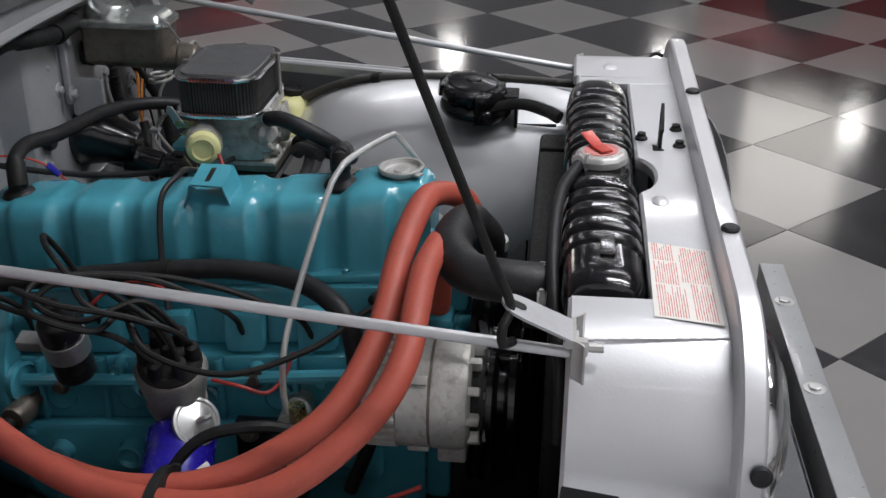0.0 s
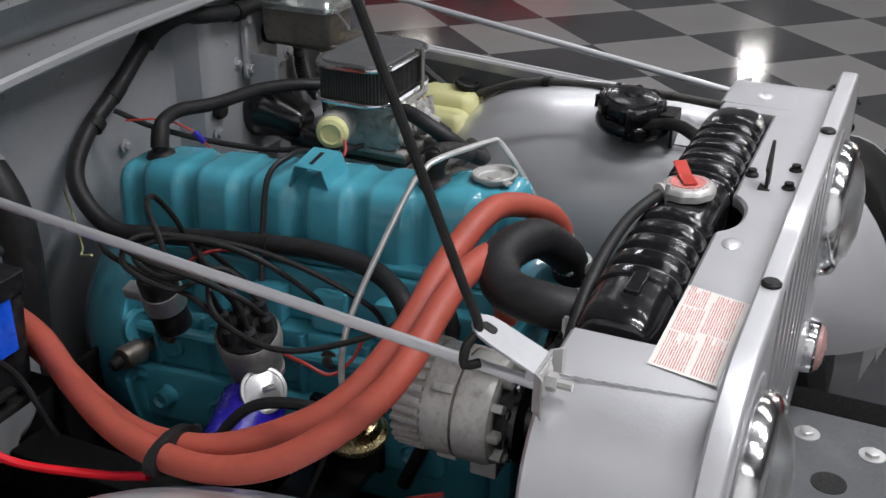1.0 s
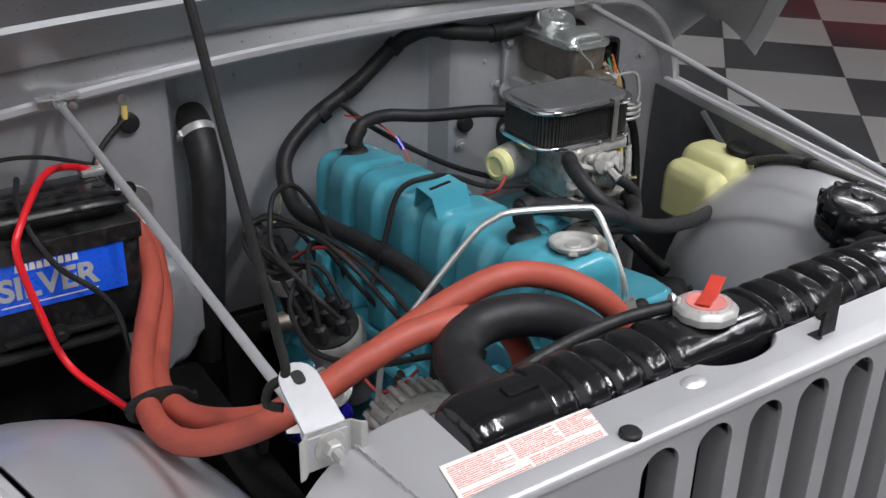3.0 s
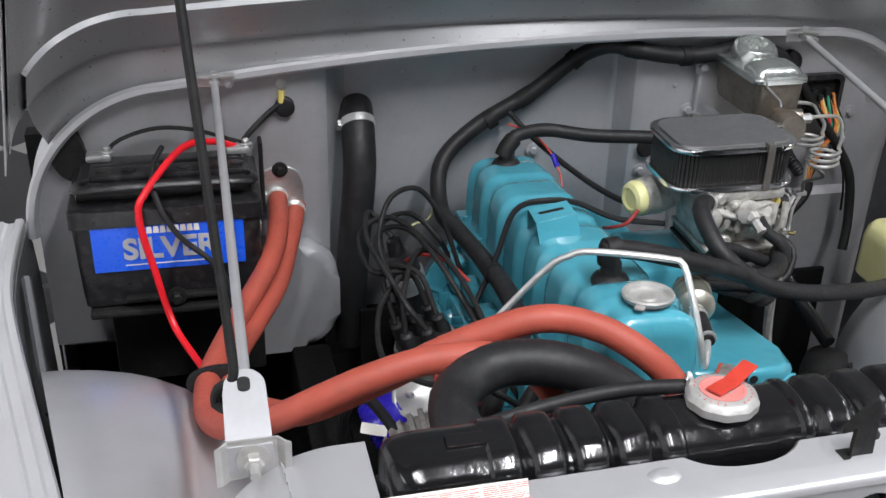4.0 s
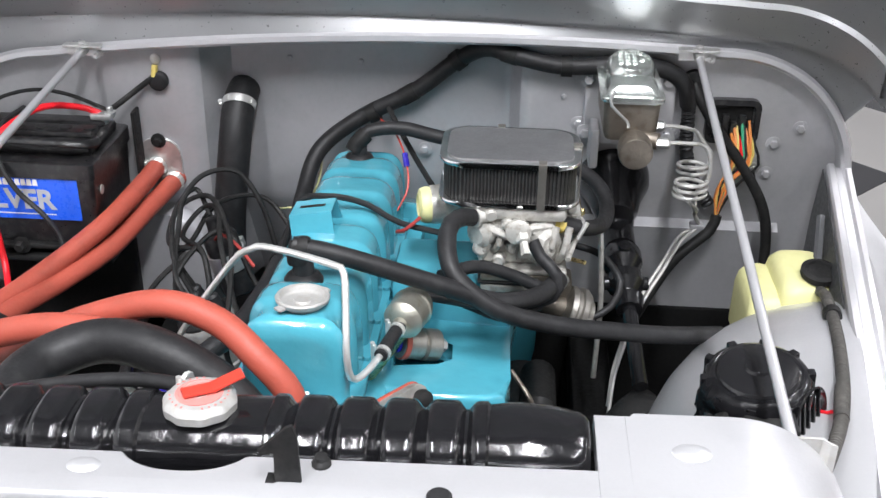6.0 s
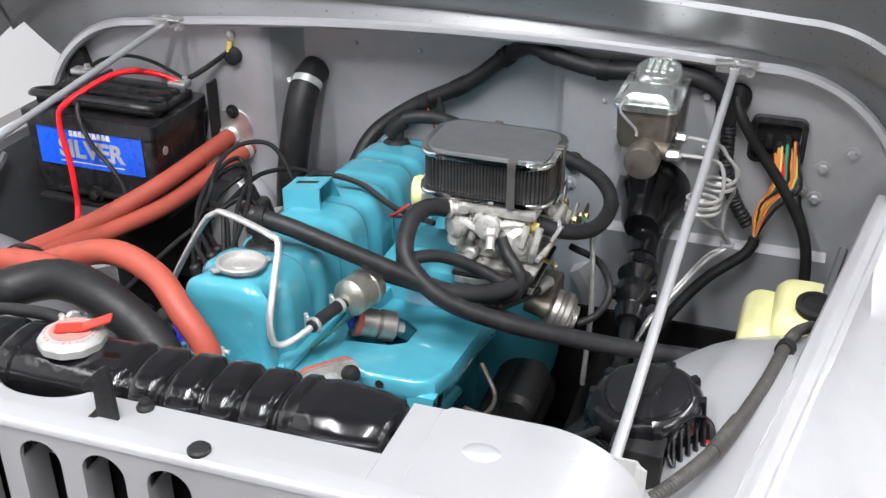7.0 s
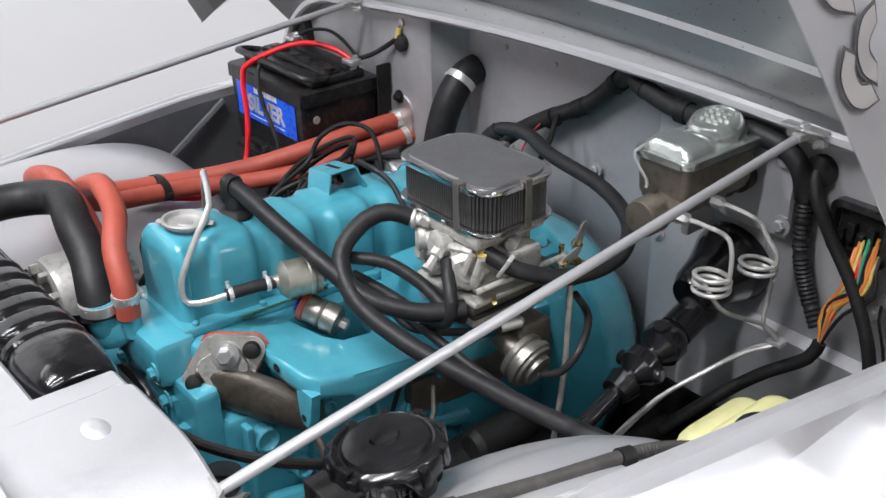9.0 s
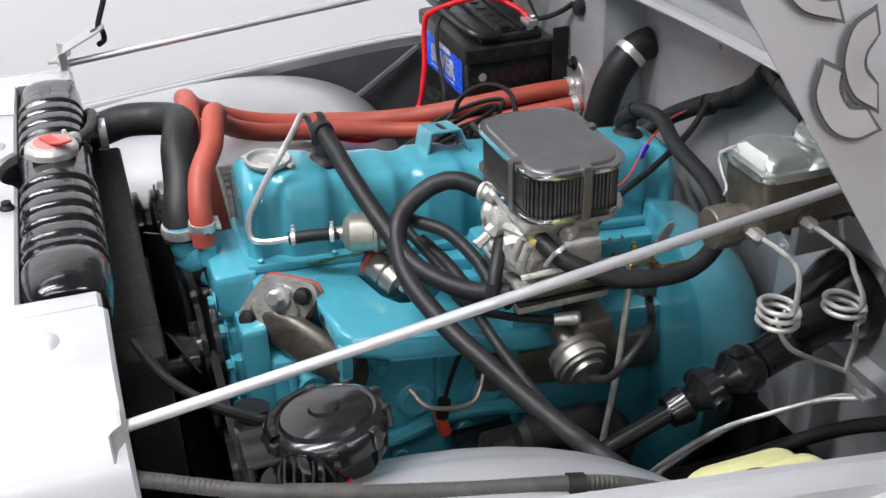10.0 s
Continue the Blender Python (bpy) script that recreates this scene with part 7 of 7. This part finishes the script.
part("mount", box(mesh(), 0.255, 0.315, 0.625, 0.675, 0.855, 0.895, 0.006), IRON, egr)
part("base", tube(mesh(), [em @ Vector((0, 0, -0.02)), em @ Vector((0, 0, -0.06))], 0.016, 12), IRON, egr)
hose("vacuum_hose", [(0.348, 0.625, 0.838), (0.375, 0.635, 0.852), (0.388, 0.655, 0.885), (0.360, 0.70, 0.905), (0.31, 0.725, 0.91)], 0.0055, RUBBER, "thin black vacuum hose on the recirculation valve")
wire("dipstick_tube", [(0.352, 0.670, 0.97), (0.357, 0.664, 0.92), (0.362, 0.655, 0.84), (0.36, 0.64, 0.72)], 0.0042, ALU, "thin dull zinc dipstick tube", "dipstick")
throttle = thing("throttle_bracket", (0.28, 0.70, 0.93), "turquoise and steel throttle bracket", "bracket")
part("plate", slab(mesh(), rounded(0.25, 0.33, 0.69, 0.75, 0.012), 0.940, 0.946, 0.002), TEAL, throttle)
part("spring", tube(mesh(), [(0.29 + 0.005 * math.cos(1.3 * k), 0.69 + 0.004 * k, 0.958 + 0.005 * math.sin(1.3 * k)) for k in range(15)], 0.0012, 6, straight=True), DARKSTEEL, throttle)
for k, p in enumerate(((0.265, 0.70, 0.946), (0.315, 0.735, 0.946))):
    part("bolt", bolt(mesh(), p, (0, 0, 1), 0.007, 0.012), IRON, throttle)
# dark castings low on the driver's side
low = thing("starter_motor", (0.25, 0.58, 0.62), "dark starter motor low beside the engine", "starter")
part("body", lathe(mesh(), [(0.03, -0.1), (0.05, -0.09), (0.052, 0.10), (0.03, 0.12)], aim((0.25, 0.62, 0.64), (0, 1, 0)), 22), MATTE, low)
part("solenoid", lathe(mesh(), [(0.02, -0.06), (0.028, -0.05), (0.028, 0.05), (0.02, 0.06)], aim((0.275, 0.62, 0.70), (0, 1, 0)), 18), MATTE, low)
mount = thing("engine_mount", (0.26, 0.44, 0.66), "black steel engine mount bracket", "mount")
bm = mesh()
box(bm, 0.15, 0.34, 0.50, 0.60, 0.61, 0.64, 0.008)
box(bm, 0.30, 0.36, 0.50, 0.60, 0.56, 0.63, 0.008)
part("bracket", bm, GLOSS, mount)
gear = thing("steering_gear", (0.42, 0.50, 0.66), "black cast steering gear beside the chassis rail", "steering gear")
bm = mesh()
lathe(bm, [(0.03, -0.085), (0.052, -0.075), (0.056, -0.02), (0.056, 0.05), (0.040, 0.075), (0.020, 0.10)], aim((0.425, 0.50, 0.69), (0.05, 0.9, 0.28)), 22)
part("housing", bm, MATTE, gear)
part("side_cover", lathe(mesh(), [(0.05, 0), (0.052, 0.012), (0.04, 0.02), (0.01, 0.022)], aim((0.400, 0.50, 0.715), (-0.5, -0.1, 0.85)), 20), MATTE, gear)
for k in range(4):
    part("bolt", bolt(mesh(), (0.40 + 0.032 * math.cos(k * 1.57), 0.50 + 0.036 * math.sin(k * 1.57), 0.733 + 0.018 * math.cos(k * 1.57)), (-0.5, -0.1, 0.85), 0.007, 0.008), MATTE, gear)
# Black plate and rails added to stand for shade low behind the engine.
shield = thing("shade_filler", (0.2, 0.90, 0.60), "black plate and rails added for the shade low behind the engine", "shield")
part("plate", box(mesh(), -0.28, 0.64, 0.915, 0.925, 0.43, 0.69, 0.004), SHADEBLACK, shield)
part("side_rail", box(mesh(), 0.335, 0.405, -0.05, 0.91, 0.562, 0.635, 0.008), SHADEBLACK, shield)
part("side_rail", box(mesh(), -0.405, -0.335, -0.05, 0.91, 0.562, 0.635, 0.008), SHADEBLACK, shield)
hose("vent_tube", [(0.165, 0.36, 0.80), (0.20, 0.36, 0.76), (0.205, 0.37, 0.70)], 0.006, IRON, "thin bare metal tube beside the manifold", "tube")
wire("choke_tube", [(0.24, 0.42, 0.80), (0.262, 0.44, 0.78), (0.26, 0.50, 0.77), (0.23, 0.53, 0.80)], 0.0035, IRON, "thin bare metal heat tube", "tube")
adapter = thing("oil_filler_hose", (0.19, 0.21, 0.75), "black ribbed lower coolant hose with a clamp", "hose")
part("tube", tube(mesh(), [(0.185, 0.222, 0.790), (0.192, 0.212, 0.745), (0.205, 0.200, 0.70), (0.215, 0.17, 0.64)], 0.021, 16, ribs=0.0016, rib_len=0.013), RUBBER, adapter)
hose_clamp("clamp", adapter, (0.190, 0.215, 0.752), (0.15, -0.2, -1), 0.0225, 0.013)
# fan belt
belt = thing("fan_belt", (-0.03, 0.19, 0.70), "black rubber fan belt over the pulleys", "belt")
bm = mesh()
loop = []
for cx, cz, r, a0, a1 in ((-0.278, 0.842, 0.052, 60, 200), (-0.03, 0.62, 0.083, 200, 330), (0.20, 0.70, 0.058, -40, 70), (-0.03, 0.76, 0.058, 70, 100)):
    for k in range(7):
        a = radians(a0 + (a1 - a0) * k / 6)
        loop.append((cx + r * math.cos(a), cz + r * math.sin(a)))
n = len(loop)
v = [[bm.verts.new((x, y - (0.025 if x < -0.2 else 0.0), z)) for x, z in loop] for y in (0.186, 0.197)]
for k in range(n):
    bm.faces.new((v[0][k], v[0][(k + 1) % n], v[1][(k + 1) % n], v[1][k]))
thicken(bm, 0.006)
part("band", bm, RUBBER, belt)

# ---- throttle levers, sender wires and small fittings ----
levers = thing("throttle_levers", (0.31, 0.70, 0.96), "small zinc throttle levers behind the carburettor", "linkage")
for k, (x, y, z, a) in enumerate(((0.318, 0.690, 0.975, 20), (0.305, 0.715, 0.968, -35), (0.290, 0.745, 0.975, 60), (0.325, 0.735, 0.960, 5))):
    lm = Matrix.Translation((x, y, z)) @ Matrix.Rotation(radians(a), 4, "X") @ Matrix.Rotation(radians(90), 4, "Y")
    part("lever", slab(mesh(), [(-0.008, -0.008), (0.008, -0.008), (0.006, 0.030), (0.0, 0.035), (-0.006, 0.030)], -0.0015, 0.0015, 0.0005, lm), BRASS if k % 2 else STEEL, levers)
    part("pivot", lathe(mesh(), [(0.006, -0.006), (0.006, 0.006), (0.004, 0.008)], lm, 6), BRASS, levers)
part("stud", tube(mesh(), [(0.30, 0.70, 0.945), (0.305, 0.70, 0.995)], 0.004, 8), BRASS, levers)
part("return_spring", tube(mesh(), [(0.285 + 0.0045 * math.cos(1.2 * k), 0.655 + 0.0032 * k, 0.992 + 0.0045 * math.sin(1.2 * k)) for k in range(15)], 0.0011, 6, straight=True), DARKSTEEL, levers)
sw = thing("sender_wire", (0.02, 0.90, 0.98), "red wire with a blue crimped joint behind the valve cover", "wire")
part("lead", tube(mesh(), [(0.035, 0.80, 0.915), (0.050, 0.83, 0.945), (0.042, 0.86, 0.985), (0.020, 0.905, 1.01), (-0.01, 0.96, 1.01)], 0.0016, 6), REDPLASTIC, sw)
part("crimp", tube(mesh(), [(0.046, 0.850, 0.972), (0.041, 0.864, 0.990)], 0.0050, 8), OILBLUE, sw, "blue crimp sleeve")
gw = thing("ground_wire", (0.632, 0.968, 0.945), "thin black ground wire bolted to the firewall", "wire")
part("ring", bolt(mesh(), (0.632, 0.970, 0.945), (0, -1, 0), 0.006, 0.007), STEEL, gw)
part("lead", tube(mesh(), [(0.632, 0.964, 0.943), (0.636, 0.955, 0.925), (0.652, 0.948, 0.890), (0.662, 0.945, 0.850), (0.664, 0.94, 0.80)], 0.0024, 6), MATTE, gw)
hw = thing("horn_wire", (0.52, 0.20, 0.96), "thin red wire below the horn", "wire")
part("lead", tube(mesh(), [(0.530, 0.285, 0.960), (0.555, 0.262, 0.956), (0.580, 0.235, 0.968), (0.592, 0.225, 0.982)], 0.0022, 6), CABLE_RED, hw)

tp = thing("temperature_plug", (0.165, 0.483, 0.67), "dark red wiring plug on a sender beside the engine block", "plug")
part("plug", box(mesh(), -0.010, 0.010, -0.008, 0.008, -0.020, 0.016, 0.003, pose(0.168, 0.486, 0.672, 12, -18, 0)), REDPLASTIC, tp)
part("sleeve", tube(mesh(), [(0.170, 0.486, 0.684), (0.172, 0.490, 0.712)], 0.010, 12), MATTE, tp)
part("lead", tube(mesh(), [(0.172, 0.490, 0.710), (0.178, 0.498, 0.752), (0.182, 0.51, 0.79), (0.17, 0.54, 0.82)], 0.0035, 6), MATTE, tp)

# ---- firewall details ----
bm = mesh()
slab(bm, [(0.002 + (0.026 - 0.010 * math.sin(2 * math.pi * k / 28)) * -math.cos(2 * math.pi * k / 28) - 0.006 * math.sin(2 * math.pi * k / 28), 0.060 * math.sin(2 * math.pi * k / 28)) for k in range(28)], 0.0, 0.020, 0.006, pose(-0.742, 0.966, 1.02, 90, 0, 0))
single("rubber_strap", bm, MATTE, "black rubber strap hanging on the firewall", "strap")
bond = thing("ground_strap", (-0.396, 0.962, 1.09), "black ground wire with a yellow crimped end", "cable")
part("lead", tube(mesh(), [(-0.470, 0.90, 1.025), (-0.455, 0.93, 1.032), (-0.43, 0.948, 1.050), (-0.400, 0.955, 1.072)], 0.005, 8), MATTE, bond)
part("crimp", tube(mesh(), [(-0.399, 0.955, 1.072), (-0.397, 0.960, 1.092)], 0.0055, 10), YELLOW, bond, "yellow crimp sleeve")
part("eyelet", lathe(mesh(), [(0.009, 0), (0.009, 0.002), (0.005, 0.004)], aim((-0.396, 0.964, 1.102), (0, -1, 0)), 14), STEEL, bond)
part("grommet", lathe(mesh(), [(0.0165, 0), (0.0165, 0.012), (0.010, 0.016)], aim((-0.393, 0.966, 1.064), (0, -1, 0)), 18), RUBBER, bond, "round black grommet")
wire("battery_lead", [(-0.678, 0.905, 1.022), (-0.655, 0.915, 1.040), (-0.60, 0.925, 1.052), (-0.54, 0.92, 1.048), (-0.47, 0.912, 1.026)], 0.0035, MATTE, "thin black lead across the battery top", "cable")
core = thing("heater_fitting", (-0.405, 0.962, 0.92), "silver heater core plate with two pipe stubs", "heater fitting")
part("plate", slab(mesh(), rounded(-0.445, -0.368, 0.855, 0.958, 0.034), 0.0, 0.006, 0.002, pose(0, 0.966, 0, 90, 0, 0)), STEEL, core)
part("stub", tube(mesh(), [(-0.383, 0.968, 0.879), (-0.385, 0.945, 0.876)], 0.013, 12), BRASS, core)
part("stub", tube(mesh(), [(-0.411, 0.968, 0.905), (-0.412, 0.945, 0.903)], 0.013, 12), BRASS, core)
part("bolt", bolt(mesh(), (-0.406, 0.960, 0.953), (0, -1, 0), 0.008, 0.01), MATTE, core)
for k, (x, y, z) in enumerate(((0.321, 0.972, 1.095), (0.328, 0.972, 1.013), (0.50, 0.972, 1.0), (0.515, 0.972, 1.09), (0.66, 0.972, 0.99), (0.655, 0.972, 0.935), (0.70, 0.972, 1.02), (0.25, 0.972, 0.90), (0.62, 0.972, 0.92), (-0.42, 0.966, 0.79), (0.06, 1.028, 0.93))):
    part("bolt", bolt(mesh(), (x, y, z), (0, -1, 0), 0.0075, 0.007), GREY, car, "grey painted bolt head")
pedal = thing("brake_bracket", (0.40, 0.95, 0.96), "grey pressed brake bracket on the firewall", "bracket")
bm = mesh()
box(bm, 0.335, 0.445, 0.969, 0.9735, 0.94, 1.12, 0.002)
box(bm, 0.345, 0.36, 0.90, 0.96, 0.96, 1.03, 0.004)
part("plate", bm, GREY, pedal)
part("grommet", lathe(mesh(), [(0.016, 0), (0.018, 0.006), (0.014, 0.014), (0.006, 0.015)], aim((0.255, 0.972, 0.945), (0, -1, 0)), 18), MATTE, pedal)
part("push_rod_boot", lathe(mesh(), [(0.022, 0), (0.024, 0.02), (0.018, 0.03), (0.022, 0.05), (0.018, 0.06)], aim((0.406, 0.955, 1.06), (0, -1, 0)), 18), RUBBER, mc)

# ---- red cars parked along the far wall, seen mirrored in the floor ----
def parked_car(cy):
    c = thing("parked_car", (8.06, cy, 0), "red sedan parked along the showroom wall", "car", "cars along the wall")
    bm = mesh()
    stations = ((-2.1, 0.30, 0.62, 0.72), (-2.05, 0.24, 0.70, 0.80), (-1.5, 0.20, 0.80, 0.86), (-0.9, 0.20, 0.86, 0.88), (0.9, 0.20, 0.90, 0.88), (1.6, 0.20, 0.88, 0.86), (2.05, 0.26, 0.80, 0.80), (2.1, 0.34, 0.68, 0.72))
    rings = []
    for y, z0, z1, w in stations:
        rings.append([(8.06 + sx * w * k, cy + y, z0 + (z1 - z0) * f) for sx, k, f in ((-1, 0.92, 0.0), (-1, 1.0, 0.25), (-1, 1.0, 0.65), (-1, 0.93, 0.92), (-1, 0.8, 1.0), (1, 0.8, 1.0), (1, 0.93, 0.92), (1, 1.0, 0.65), (1, 1.0, 0.25), (1, 0.92, 0.0))])
    loft(bm, rings)
    part("body", bm, CARRED, c, "glossy red body")
    bm = mesh()
    loft(bm, [[(8.06 + sx * w, cy + y, z) for sx, z in ((-1, 0.86), (-0.86, 1.02 if top < 1.1 else 1.28), (0.86, 1.02 if top < 1.1 else 1.28), (1, 0.86))] for y, top, w in ((-0.85, 1.0, 0.74), (-0.25, 1.3, 0.76), (0.75, 1.3, 0.76), (1.45, 1.0, 0.74))])
    part("cabin", bm, DARKGLASS, c, "dark glazed cabin")
    part("roof", box(mesh(), 8.06 - 0.62, 8.06 + 0.62, cy - 0.25, cy + 0.75, 1.275, 1.31, 0.015), CARRED, c)
    for s in (-1, 1):
        for y in (-1.3, 1.3):
            m = aim((8.06 + s * 0.70, cy + y, 0.31), (s, 0, 0))
            tyre = part("wheel", lathe(mesh(), [(0.19, 0.0), (0.29, 0.0), (0.31, 0.03), (0.31, 0.16), (0.29, 0.19), (0.19, 0.19)], m, 28), TYRE, c)
            part("rim", lathe(mesh(), [(0.19, 0.05), (0.195, 0.17), (0.15, 0.16), (0.05, 0.14)], m, 24), STEEL, tyre)
    for y in (-2.12, 2.12):
        part("bumper", box(mesh(), 7.41, 8.71, cy + y - 0.04, cy + y + 0.04, 0.38, 0.50, 0.02), CHROME, c)


for cy in (-3.05, 4.6):
    parked_car(cy)

# ---- floor tiles ----
SIDE = 0.61
U, V = Vector((0.7071, -0.7071, 0)), Vector((0.7071, 0.7071, 0))
CENTRE = Vector((4.303, 1.003, 0))
meshes = {}
for key, mat in ((0, TILE_L), (1, TILE_D)):
    bm = mesh()
    h2 = SIDE / 2 - 0.0012
    slab(bm, [(-h2, -h2), (h2, -h2), (h2, h2), (-h2, h2)], -0.006, 0.0, 0.0012)
    me = bpy.data.meshes.new("tile")
    bm.to_mesh(me)
    bm.free()
    me.materials.append(mat)
    meshes[key] = me
spots = []
for i in range(-22, 23):
    for j in range(-22, 23):
        c = CENTRE + SIDE * (i * U + j * V)
        if RX0 - 0.1 < c.x < RX1 + 0.1 and RY0 - 0.1 < c.y < RY1 + 0.1:
            spots.append((abs(c.x - 3.2) * 0.8 + abs(c.y - 1.2), c, (i + j) % 2))
spots.sort(key=lambda q: q[0])
turn = Matrix.Rotation(radians(45), 4, "Z")
for k, (_, c, key) in enumerate(spots[:300]):
    ob = new("tile", meshes[key])
    ob.parent = floor
    ob.matrix_world = Matrix.Translation(c) @ turn
for key, mat in ((0, TILE_L), (1, TILE_D)):
    bm = mesh()
    for _, c, kk in spots[300:]:
        if kk == key:
            slab(bm, [tuple((c + turn @ Vector((x, y, 0)))[:2]) for x, y in ((-0.304, -0.304), (0.304, -0.304), (0.304, 0.304), (-0.304, 0.304))], -0.006, 0.0)
    tagged(part("far_tiles", bm, mat, floor), kind="stuff")
